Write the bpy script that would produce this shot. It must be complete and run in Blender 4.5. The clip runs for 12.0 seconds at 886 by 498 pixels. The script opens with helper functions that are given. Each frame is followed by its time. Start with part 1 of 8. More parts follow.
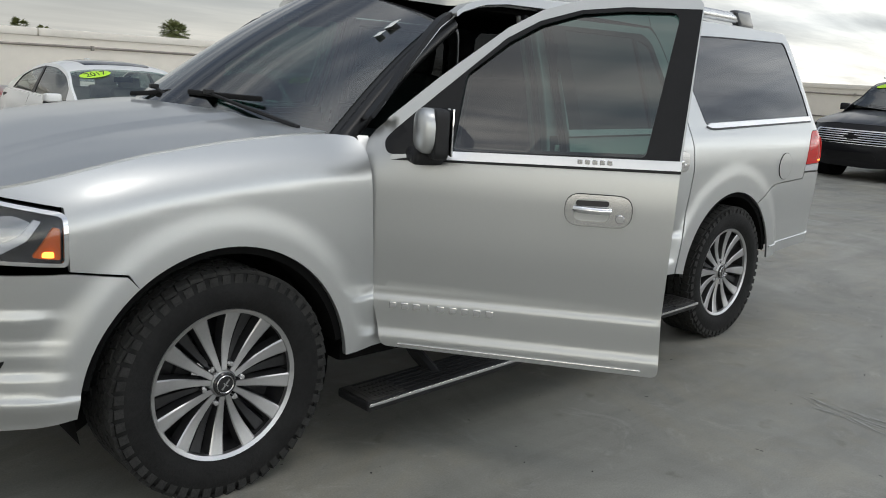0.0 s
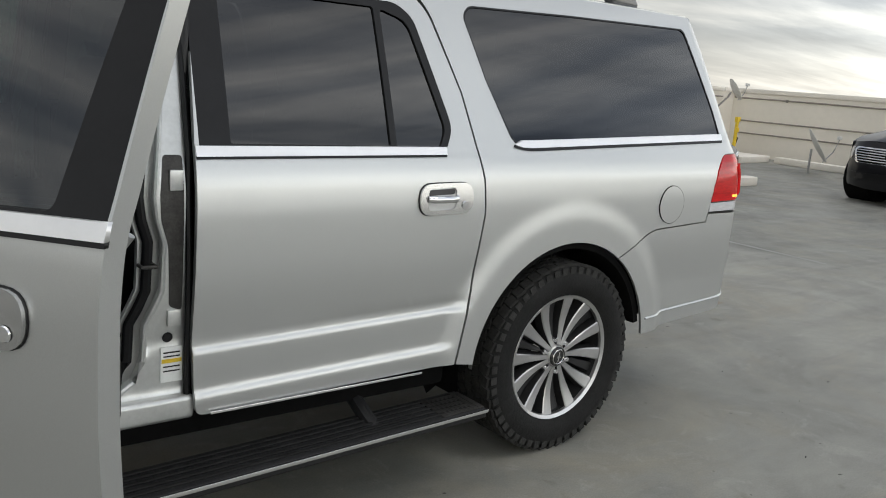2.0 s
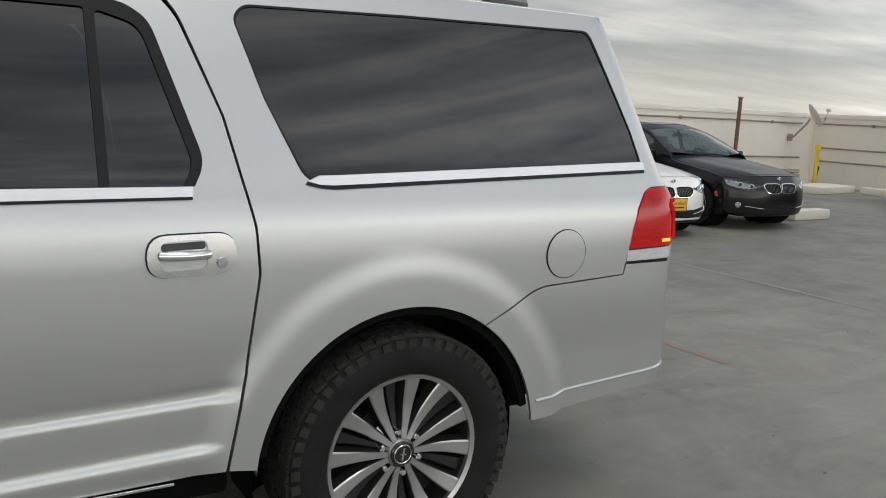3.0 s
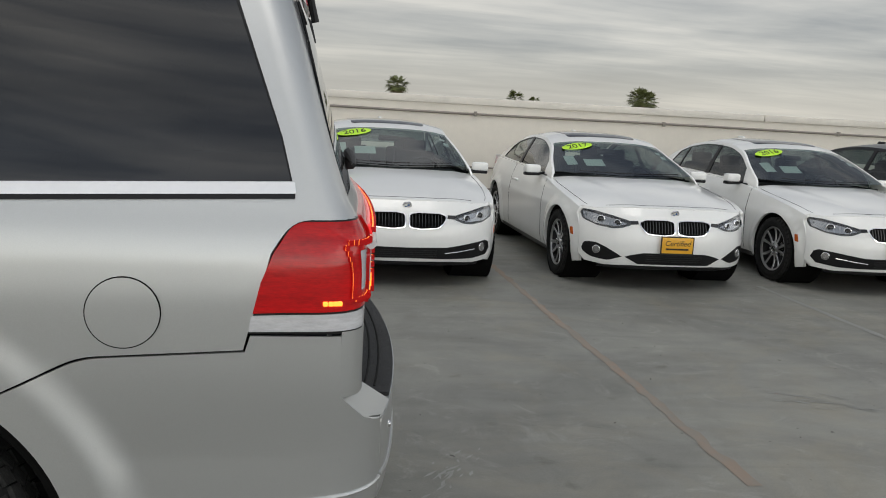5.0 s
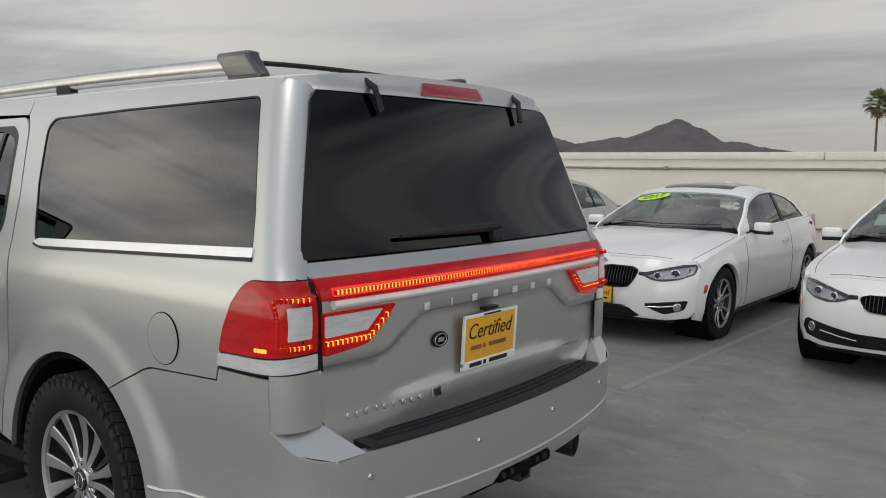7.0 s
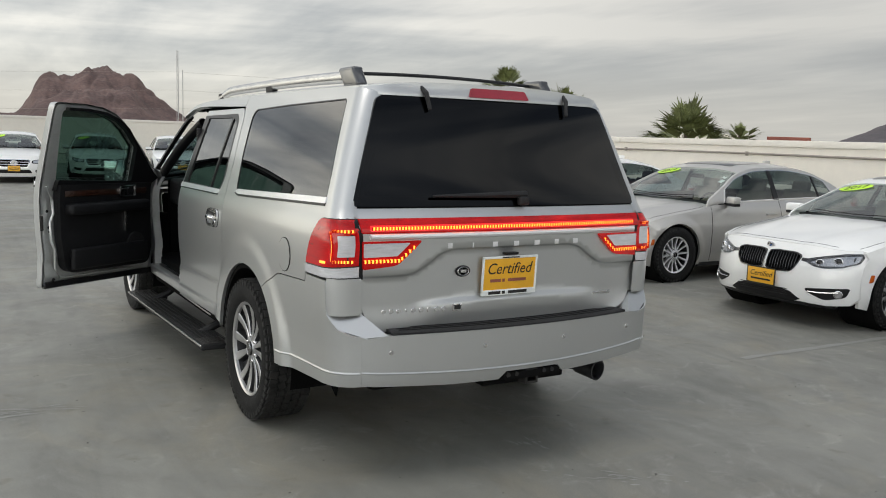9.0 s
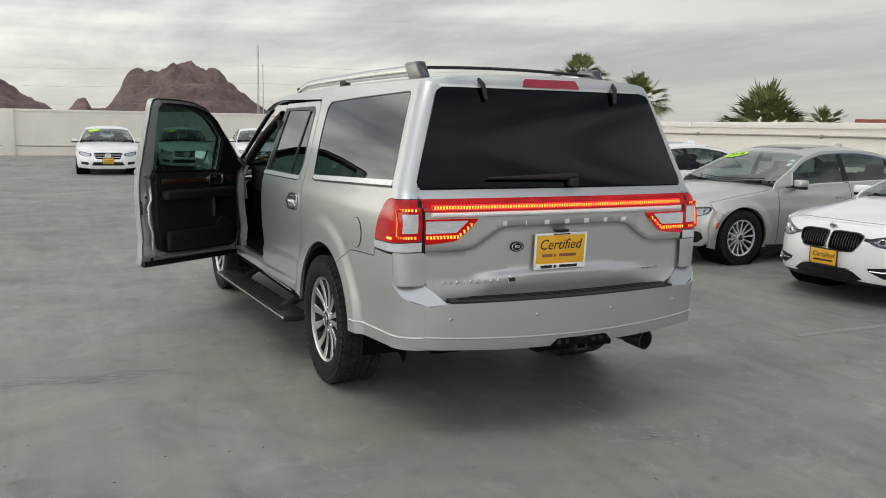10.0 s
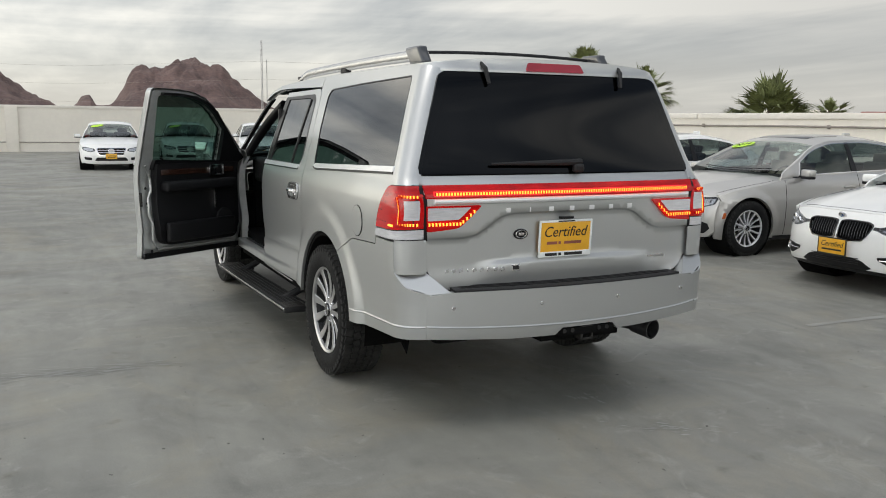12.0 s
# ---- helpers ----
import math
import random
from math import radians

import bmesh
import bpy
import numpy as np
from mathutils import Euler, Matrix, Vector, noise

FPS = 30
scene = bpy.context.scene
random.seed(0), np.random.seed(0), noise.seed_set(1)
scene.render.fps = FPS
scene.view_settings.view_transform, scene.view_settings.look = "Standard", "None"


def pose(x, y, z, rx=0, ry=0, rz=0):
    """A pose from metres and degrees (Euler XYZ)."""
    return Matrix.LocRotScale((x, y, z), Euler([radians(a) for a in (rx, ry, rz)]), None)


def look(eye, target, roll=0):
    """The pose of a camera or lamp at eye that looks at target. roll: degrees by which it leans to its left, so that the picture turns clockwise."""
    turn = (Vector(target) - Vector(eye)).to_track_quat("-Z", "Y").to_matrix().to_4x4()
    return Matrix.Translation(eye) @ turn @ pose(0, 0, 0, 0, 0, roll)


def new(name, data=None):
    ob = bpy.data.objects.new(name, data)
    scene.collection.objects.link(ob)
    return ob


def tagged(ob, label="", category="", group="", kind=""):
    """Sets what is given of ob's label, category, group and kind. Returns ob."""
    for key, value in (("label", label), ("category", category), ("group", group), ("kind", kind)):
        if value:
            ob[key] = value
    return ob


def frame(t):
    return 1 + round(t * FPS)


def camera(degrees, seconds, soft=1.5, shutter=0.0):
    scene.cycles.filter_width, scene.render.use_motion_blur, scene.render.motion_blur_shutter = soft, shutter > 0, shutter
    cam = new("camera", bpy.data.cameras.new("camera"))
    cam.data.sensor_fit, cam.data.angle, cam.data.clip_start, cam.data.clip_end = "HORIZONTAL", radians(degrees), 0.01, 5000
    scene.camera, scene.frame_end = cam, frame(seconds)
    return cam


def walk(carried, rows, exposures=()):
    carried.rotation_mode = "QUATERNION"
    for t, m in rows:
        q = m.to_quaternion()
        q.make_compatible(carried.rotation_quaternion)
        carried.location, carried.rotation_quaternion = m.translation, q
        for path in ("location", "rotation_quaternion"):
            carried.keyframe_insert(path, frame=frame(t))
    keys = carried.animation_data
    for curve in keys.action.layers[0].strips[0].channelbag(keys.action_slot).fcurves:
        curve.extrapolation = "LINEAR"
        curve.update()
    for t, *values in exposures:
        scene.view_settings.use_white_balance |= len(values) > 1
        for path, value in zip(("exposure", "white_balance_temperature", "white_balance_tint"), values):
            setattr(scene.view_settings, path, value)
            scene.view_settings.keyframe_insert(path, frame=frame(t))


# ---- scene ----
cam = camera(55.7, 12.0, soft=1.0)
PATH = [
    (0, (-1.333, -3.439, 1.491), (0.008, -2.014, 1.08), 3.4),
    (0.5, (-0.858, -3.391, 1.498), (0.441, -1.929, 1.081), 4.2),
    (1, (-0.295, -3.334, 1.511), (1.002, -1.868, 1.096), 4.6),
    (1.5, (0.285, -3.35, 1.521), (1.526, -1.833, 1.124), 3.8),
    (2, (0.834, -3.277, 1.519), (2.054, -1.745, 1.113), 4.6),
    (2.5, (1.472, -3.263, 1.528), (2.537, -1.622, 1.11), 2.5),
    (3, (2.065, -3.198, 1.513), (3.103, -1.522, 1.179), 2.8),
    (3.5, (2.635, -3.067, 1.55), (3.497, -1.293, 1.219), 2.6),
    (3.7, (2.859, -3.066, 1.544), (3.667, -1.265, 1.223), 2.6),
    (5.3, (4.661, -2.896, 1.53), (4.822, -0.929, 1.206), 3.2),
    (5.5, (4.866, -2.825, 1.547), (4.897, -0.851, 1.227), 3.2),
    (6, (5.355, -2.755, 1.571), (4.9, -0.822, 1.334), 3.6),
    (6.5, (5.799, -2.63, 1.566), (4.768, -0.94, 1.28), 1.9),
    (6.7, (6.0, -2.58, 1.587), (4.874, -0.945, 1.343), 1.1),
    (8.3, (7.387, -2.294, 1.621), (5.765, -1.15, 1.375), 1.9),
    (8.5, (7.537, -2.352, 1.625), (5.89, -1.244, 1.378), 2.2),
    (9, (7.91, -2.465, 1.634), (6.213, -1.44, 1.373), 1.9),
    (9.5, (8.22, -2.509, 1.623), (6.444, -1.626, 1.366), 1.8),
    (10, (8.315, -2.581, 1.631), (6.535, -1.716, 1.339), 1.0),
    (10.5, (8.329, -2.597, 1.636), (6.557, -1.72, 1.337), 0.8),
    (11, (8.32, -2.575, 1.641), (6.553, -1.688, 1.341), 0.9),
    (11.5, (8.297, -2.533, 1.636), (6.52, -1.665, 1.338), 1.3),
    (12, (8.249, -2.535, 1.579), (6.466, -1.681, 1.276), 0.7),
]
EXPOSURE = [(0, 0.20, 6300, 10), (1, 0.20, 6350, 10), (2, 0.30, 6450, 10), (2.7, 0.22, 6500, 10.5), (3.5, 0.0, 6500, 11), (5.5, 0.03, 6500, 10), (6.5, 0.03, 6500, 10), (8.5, 0.36, 6500, 10), (9.5, 0.42, 6500, 10), (12, 0.46, 6500, 10)]
walk(cam, [(t, look(eye, target, roll)) for t, eye, target, roll in PATH], EXPOSURE)

# ---- light ----
SUN_EL, SUN_AZ = 66.0, -80.0        # degrees; azimuth counted from +x to +y
GAP_EL, GAP_AZ = 16.0, -138.0        # a bright break in the cloud, low down
world = bpy.data.worlds.new("sky")
scene.world = world
world.use_nodes = True
wt = world.node_tree
wt.nodes.clear()


def wn(kind, **props):
    n = wt.nodes.new(kind)
    for k, v in props.items():
        if k == "op":
            n.operation = v
        elif k == "blend":
            n.data_type, n.blend_type = "RGBA", v
    return n


def wmath(op, a, b):
    n = wn("ShaderNodeMath", op=op)
    for i, v in enumerate((a, b)):
        if v is None:
            continue
        if isinstance(v, (int, float)):
            n.inputs[i].default_value = v
        else:
            wt.links.new(v, n.inputs[i])
    return n.outputs[0]


def wramp(fac, stops):
    n = wn("ShaderNodeValToRGB")
    els = n.color_ramp.elements
    while len(els) < len(stops):
        els.new(0.5)
    for e, (p, c) in zip(els, stops):
        e.position, e.color = p, (c[0], c[1], c[2], 1)
    wt.links.new(fac, n.inputs[0])
    return n.outputs[0]


def wmix(fac, a, b):
    n = wn("ShaderNodeMix", blend="MIX")
    for sock, v in ((n.inputs[0], fac), (n.inputs[6], a), (n.inputs[7], b)):
        if isinstance(v, (int, float)):
            sock.default_value = v
        elif isinstance(v, tuple):
            sock.default_value = (*v, 1)
        else:
            wt.links.new(v, sock)
    return n.outputs[2]


wcoord = wn("ShaderNodeTexCoord")
wsep = wn("ShaderNodeSeparateXYZ")
wt.links.new(wcoord.outputs["Generated"], wsep.inputs[0])
wup = wmath("MAXIMUM", wsep.outputs[2], 0.0)
wden = wmath("ADD", wup, 0.085)
wcmb = wn("ShaderNodeCombineXYZ")
wt.links.new(wmath("DIVIDE", wsep.outputs[0], wden), wcmb.inputs[0])
wt.links.new(wmath("DIVIDE", wsep.outputs[1], wden), wcmb.inputs[1])


wstr = wn("ShaderNodeMapping")
wt.links.new(wcmb.outputs[0], wstr.inputs[0])
wstr.inputs["Rotation"].default_value = (0, 0, radians(28))
wstr.inputs["Scale"].default_value = (0.42, 1.3, 1)


def wnoise(src, scale, detail, rough, dist, w):
    n = wn("ShaderNodeTexNoise")
    n.noise_dimensions = "4D"
    n.inputs["Scale"].default_value, n.inputs["Detail"].default_value = scale, detail
    n.inputs["Roughness"].default_value, n.inputs["Distortion"].default_value = rough, dist
    n.inputs["W"].default_value = w
    wt.links.new(src, n.inputs["Vector"])
    return n.outputs[0]


big = wnoise(wcmb.outputs[0], 0.30, 5, 0.5, 0.5, 3.1)
fine = wnoise(wstr.outputs[0], 1.15, 7, 0.58, 0.3, 8.4)
mixd = wmath("ADD", wmath("MULTIPLY", big, 0.55), wmath("MULTIPLY", fine, 0.45))
# long level streaks, stretched along the horizon
wlong = wn("ShaderNodeMapping")
wt.links.new(wcoord.outputs["Generated"], wlong.inputs[0])
wlong.inputs["Scale"].default_value = (1.1, 1.1, 13.0)
streak = wnoise(wlong.outputs[0], 0.9, 6, 0.52, 0.5, 5.2)
mixd = wmath("ADD", wmath("MULTIPLY", mixd, 0.52), wmath("MULTIPLY", streak, 0.48))
clouds = wramp(mixd, [(0.40, (0.155, 0.180, 0.225)), (0.46, (0.30, 0.325, 0.36)), (0.51, (0.53, 0.54, 0.545)), (0.57, (0.86, 0.84, 0.80))])
# the air near the horizon is creamier, most of all towards the low sun
low = wramp(wup, [(0.0, (1, 1, 1)), (0.04, (0.90, 0.90, 0.90)), (0.085, (0.45, 0.45, 0.45)), (0.16, (0.28, 0.28, 0.28)), (0.45, (0, 0, 0))])
creamy = wmix(wmath("MULTIPLY", low, 0.62), clouds, (0.76, 0.725, 0.655))
nish = wn("ShaderNodeTexSky")
nish.sky_type, nish.sun_disc = "NISHITA", False
nish.sun_elevation, nish.sun_rotation = radians(SUN_EL), radians(90 - SUN_AZ)
nscale = wn("ShaderNodeMix", blend="MULTIPLY")
nscale.inputs[0].default_value = 1.0
wt.links.new(nish.outputs[0], nscale.inputs[6])
nscale.inputs[7].default_value = (0.10, 0.10, 0.10, 1)
allsky = wmix(0.86, nscale.outputs[2], creamy)
# the cloud glows more round the low break
wdot = wn("ShaderNodeVectorMath", op="DOT_PRODUCT")
wt.links.new(wcoord.outputs["Generated"], wdot.inputs[0])
wdot.inputs[1].default_value = (math.cos(radians(GAP_EL)) * math.cos(radians(GAP_AZ)), math.cos(radians(GAP_EL)) * math.sin(radians(GAP_AZ)), math.sin(radians(GAP_EL)))
wcos = wmath("MAXIMUM", wdot.outputs["Value"], 0.0)
# broad low glow to the south-east, added to brighten flanks, tailgate and noses
wsouth = wn("ShaderNodeVectorMath", op="DOT_PRODUCT")
wt.links.new(wcoord.outputs["Generated"], wsouth.inputs[0])
wsouth.inputs[1].default_value = (math.cos(radians(-53)), math.sin(radians(-53)), 0)
wband = wramp(wup, [(0.0, (1, 1, 1)), (0.20, (0.85, 0.85, 0.85)), (0.42, (0.42, 0.42, 0.42)), (0.62, (0.25, 0.25, 0.25)), (0.85, (0, 0, 0))])
wlow = wmath("MULTIPLY", wmath("POWER", wmath("MAXIMUM", wsouth.outputs["Value"], 0.0), 1.0), wband)
wglow = wmath("ADD", wmath("MULTIPLY", wmath("POWER", wcos, 11.0), 1.7), wmath("MULTIPLY", wlow, 2.7))
# broken cloud lets more of the glow through
wthin = wmath("ADD", wmath("MULTIPLY", fine, 3.4), -0.75)
wglow = wmath("ADD", wmath("MULTIPLY", wglow, wmath("MAXIMUM", wthin, 0.15)), 1.0)
# thick grey cloud overhead, thinner towards the horizon
wthick = wramp(wup, [(0.0, (1, 1, 1)), (0.22, (1.0, 1.0, 1.0)), (0.38, (1.0, 1.01, 1.03)), (0.58, (0.86, 0.87, 0.90)), (1.0, (0.58, 0.59, 0.61))])
# a heavier bank of cloud to the north-west
wbank = wn("ShaderNodeVectorMath", op="DOT_PRODUCT")
wt.links.new(wcoord.outputs["Generated"], wbank.inputs[0])
wbank.inputs[1].default_value = (math.cos(radians(122)), math.sin(radians(122)), 0.05)
wgrey = wmath("MULTIPLY", wmath("POWER", wmath("MAXIMUM", wbank.outputs["Value"], 0.0), 7.0), 0.58)
allsky = wmix(wgrey, allsky, (0.33, 0.333, 0.335))
wdk = wn("ShaderNodeVectorMath", op="MULTIPLY")
wt.links.new(allsky, wdk.inputs[0])
wt.links.new(wthick, wdk.inputs[1])
wgl = wn("ShaderNodeVectorMath", op="SCALE")
# the cloud is brightest high overhead
wzen = wramp(wup, [(0.62, (0, 0, 0)), (0.80, (0.35, 0.35, 0.35)), (1.0, (1, 1, 1))])
wglow = wmath("ADD", wglow, wmath("MULTIPLY", wzen, 2.5))
wt.links.new(wdk.outputs[0], wgl.inputs[0])
wt.links.new(wglow, wgl.inputs["Scale"])
wtint = wmix(wmath("MINIMUM", wmath("MULTIPLY", wmath("POWER", wcos, 11.0), 0.9), 1.0), (1.01, 1.0, 0.965), (1.07, 1.0, 0.84))
wgt = wn("ShaderNodeVectorMath", op="MULTIPLY")
wt.links.new(wgl.outputs[0], wgt.inputs[0])
wt.links.new(wtint, wgt.inputs[1])
allsky = wgt.outputs[0]
wbg = wn("ShaderNodeBackground")
wbg.inputs[1].default_value = 0.93
wt.links.new(allsky, wbg.inputs[0])
wout = wn("ShaderNodeOutputWorld")
wt.links.new(wbg.outputs[0], wout.inputs[0])

sun = new("sun", bpy.data.lights.new("sun", "SUN"))
sun.data.energy, sun.data.angle, sun.data.color = 0.35, radians(20), (1.0, 0.95, 0.87)
sdir = Vector((math.cos(radians(SUN_EL)) * math.cos(radians(SUN_AZ)), math.cos(radians(SUN_EL)) * math.sin(radians(SUN_AZ)), math.sin(radians(SUN_EL))))
sun.matrix_world = look(sdir * 30, (0, 0, 0))


# ---- materials ----
def material(name, base, rough=0.5, metal=0.0, coat=0.0, vary=0.0, vscale=3.0, bump=0.0, bscale=60.0, stretch=(1, 1, 1), base2=None, spec=0.5, rvary=0.0, detail=6, emit=None, estr=0.0, world_co=False):
    m = bpy.data.materials.new(name)
    m.use_nodes = True
    nt = m.node_tree
    p = nt.nodes["Principled BSDF"]
    p.inputs["Base Color"].default_value = (*base, 1)
    p.inputs["Roughness"].default_value, p.inputs["Metallic"].default_value = rough, metal
    p.inputs["Coat Weight"].default_value, p.inputs["Coat Roughness"].default_value = coat, 0.06
    p.inputs["Specular IOR Level"].default_value = spec
    if emit:
        p.inputs["Emission Color"].default_value, p.inputs["Emission Strength"].default_value = (*emit, 1), estr
    co = nt.nodes.new("ShaderNodeTexCoord")
    mp = nt.nodes.new("ShaderNodeMapping")
    mp.inputs["Scale"].default_value = stretch
    nt.links.new(co.outputs["Object"], mp.inputs[0])

    def tex(scale, det, rgh=0.6):
        n = nt.nodes.new("ShaderNodeTexNoise")
        n.inputs["Scale"].default_value, n.inputs["Detail"].default_value, n.inputs["Roughness"].default_value = scale, det, rgh
        nt.links.new(mp.outputs[0], n.inputs["Vector"])
        return n.outputs[0]

    if vary or base2:
        a, b = tex(vscale, detail), tex(vscale * 9.3, 4)
        mm = nt.nodes.new("ShaderNodeMath")
        mm.operation = "MULTIPLY_ADD"
        nt.links.new(b, mm.inputs[0])
        mm.inputs[1].default_value = 0.35
        sc = nt.nodes.new("ShaderNodeMath")
        sc.operation = "MULTIPLY"
        nt.links.new(a, sc.inputs[0])
        sc.inputs[1].default_value = 0.65
        nt.links.new(sc.outputs[0], mm.inputs[2])
        rp = nt.nodes.new("ShaderNodeValToRGB")
        rp.color_ramp.elements[0].position, rp.color_ramp.elements[1].position = 0.36, 0.64
        lo = base2 if base2 else tuple(c * (1 - vary) for c in base)
        hi = base if base2 else tuple(min(1, c * (1 + vary)) for c in base)
        rp.color_ramp.elements[0].color, rp.color_ramp.elements[1].color = (*lo, 1), (*hi, 1)
        nt.links.new(mm.outputs[0], rp.inputs[0])
        nt.links.new(rp.outputs[0], p.inputs["Base Color"])
        if rvary:
            rr = nt.nodes.new("ShaderNodeMapRange")
            rr.inputs[3].default_value, rr.inputs[4].default_value = rough - rvary, min(1, rough + rvary)
            nt.links.new(a, rr.inputs[0])
            nt.links.new(rr.outputs[0], p.inputs["Roughness"])
    if bump:
        bn = nt.nodes.new("ShaderNodeBump")
        bn.inputs["Strength"].default_value, bn.inputs["Distance"].default_value = bump, 0.01
        nt.links.new(tex(bscale, 5), bn.inputs["Height"])
        nt.links.new(bn.outputs[0], p.inputs["Normal"])
    return m


def glass(name, tint, rough=0.0, ior=1.5):
    """A tinted pane: what is behind shows through the tint, the gloss grows towards a grazing view."""
    m = bpy.data.materials.new(name)
    m.use_nodes = True
    nt = m.node_tree
    nt.nodes.clear()
    lw, tr, gl, mx, out = [nt.nodes.new(k) for k in ("ShaderNodeLayerWeight", "ShaderNodeBsdfTransparent", "ShaderNodeBsdfGlossy", "ShaderNodeMixShader", "ShaderNodeOutputMaterial")]
    lw.inputs["Blend"].default_value = 0.5
    pw, sc = nt.nodes.new("ShaderNodeMath"), nt.nodes.new("ShaderNodeMapRange")
    pw.operation = "POWER"
    pw.inputs[1].default_value = 3.8
    sc.inputs[3].default_value, sc.inputs[4].default_value = ((ior - 1) / (ior + 1)) ** 2 * 1.3, 1.0
    tr.inputs[0].default_value = (*tint, 1)
    gl.inputs["Roughness"].default_value = rough
    gl.inputs["Color"].default_value = (0.95, 0.95, 0.95, 1)
    nt.links.new(lw.outputs["Facing"], pw.inputs[0])
    nt.links.new(pw.outputs[0], sc.inputs[0])
    nt.links.new(sc.outputs[0], mx.inputs[0])
    nt.links.new(tr.outputs[0], mx.inputs[1])
    nt.links.new(gl.outputs[0], mx.inputs[2])
    nt.links.new(mx.outputs[0], out.inputs[0])
    return m


M_SILVER = material("silver_paint", (0.550, 0.560, 0.556), 0.37, 0.80, 0.6, vary=0.035, vscale=420, rvary=0.03, detail=2)
M_WHITE = material("white_paint", (0.87, 0.87, 0.85), 0.32, 0.0, 1.0, vary=0.02, vscale=3)
M_GREY = material("champagne_grey_paint", (0.54, 0.527, 0.505), 0.36, 0.7, 0.8, vary=0.04, vscale=400, detail=2)
M_BLACKP = material("black_paint", (0.006, 0.006, 0.008), 0.32, 0.0, 0.40, vary=0.1, vscale=200, spec=0.2)
M_SLATE = material("dark_grey_paint", (0.06, 0.062, 0.066), 0.3, 0.5, 1.0, vary=0.05, vscale=300)
M_JAMB = material("silver_jamb_paint", (0.58, 0.59, 0.58), 0.34, 0.65, 0.5, vary=0.10, vscale=7)
M_CHROME = material("chrome", (0.86, 0.86, 0.87), 0.07, 1.0, vary=0.03, vscale=6)
M_BRIGHT = material("bright_moulding", (0.88, 0.88, 0.89), 0.30, 0.55, 0.5, vary=0.03, vscale=8)
M_SATIN = material("satin_alloy", (0.62, 0.62, 0.62), 0.27, 1.0, vary=0.08, vscale=14)
M_RIM = material("satin_rim_alloy", (0.54, 0.54, 0.545), 0.36, 1.0, vary=0.06, vscale=14)
M_GUNMETAL = material("gunmetal_alloy", (0.060, 0.060, 0.062), 0.36, 0.9, vary=0.12, vscale=16)
M_BOWL = material("lamp_bowl", (0.42, 0.42, 0.43), 0.22, 0.9, vary=0.2, vscale=24)
M_DARKALLOY = material("dark_alloy", (0.045, 0.045, 0.047), 0.42, 0.6, vary=0.2, vscale=20)
M_RUBBER = material("tyre_rubber", (0.012, 0.012, 0.012), 0.78, spec=0.22, vary=0.35, vscale=9, bump=0.25, bscale=90)
M_TREAD = material("tread_rubber", (0.028, 0.028, 0.027), 0.85, spec=0.2, vary=0.4, vscale=14, bump=0.3, bscale=120)
M_PLASTIC = material("black_plastic", (0.013, 0.013, 0.014), 0.55, spec=0.35, vary=0.25, vscale=12, bump=0.25, bscale=420)
M_GLOSSBLACK = material("gloss_black", (0.008, 0.008, 0.009), 0.09, 0, 0.6, vary=0.1, vscale=10)
M_TRIM = material("satin_black_trim", (0.008, 0.008, 0.009), 0.32, spec=0.3, vary=0.2, vscale=10)
M_VOID = material("dark_cavity", (0.005, 0.005, 0.005), 0.95, spec=0.1, vary=0.3, vscale=5)
M_LEATHER = material("black_leather", (0.009, 0.009, 0.010), 0.48, spec=0.22, vary=0.3, vscale=14, bump=0.4, bscale=170)
M_TAN = material("light_leather", (0.30, 0.27, 0.22), 0.5, vary=0.12, vscale=12, bump=0.2, bscale=150)
M_WOOD = material("dark_veneer", (0.028, 0.011, 0.007), 0.22, 0, 0.8, vary=0.5, vscale=12, stretch=(1, 1, 9))
M_PRIVACY = glass("privacy_glass", (0.030, 0.032, 0.034), ior=1.70)
# same privacy glass; lower tint and gloss stand in for a dimmer reflection
M_REARGLASS = glass("privacy_glass_dim_reflection", (0.020, 0.022, 0.024), ior=1.38)
M_GREENGLASS = glass("green_glass", (0.070, 0.130, 0.110), ior=1.85)
M_SCREENGLASS = glass("windscreen_glass", (0.42, 0.52, 0.49), ior=1.7)
M_CLEARSCREEN = glass("clear_windscreen_glass", (0.66, 0.76, 0.72), ior=1.75)
M_SUVSCREEN = glass("dark_windscreen_glass", (0.22, 0.31, 0.30), ior=1.82)
M_CARGLASS = glass("tinted_glass", (0.30, 0.36, 0.35))
M_LENS = glass("clear_lens", (0.86, 0.88, 0.90))
M_RED = material("red_lens", (0.42, 0.003, 0.004), 0.14, 0, 0.35, base2=(0.09, 0.001, 0.0015), vscale=6, stretch=(1, 1, 5), emit=(1.0, 0.006, 0.008), estr=0.135, spec=0.3)
M_REDDIM = material("dull_red_lens", (0.30, 0.02, 0.035), 0.2, 0, 0.7, vary=0.1, vscale=8)
M_LED = material("lit_led", (0.9, 0.1, 0.02), 0.4, emit=(1.0, 0.27, 0.03), estr=2.5)
M_LEDBAR = material("lit_light_bar", (0.7, 0.02, 0.02), 0.25, coat=0.6, emit=(1.0, 0.02, 0.02), estr=0.50, vary=0.2, vscale=40)
M_AMBERLIT = material("lit_amber_lamp", (0.9, 0.3, 0.03), 0.3, emit=(1.0, 0.36, 0.04), estr=4.0)
M_AMBER = material("amber_lens", (0.55, 0.11, 0.015), 0.15, 0, 0.9, vary=0.1, vscale=20)
M_REVERSE = material("clear_white_lens", (0.62, 0.62, 0.64), 0.16, 0.1, 0.8, vary=0.15, vscale=18, stretch=(1, 1, 6))
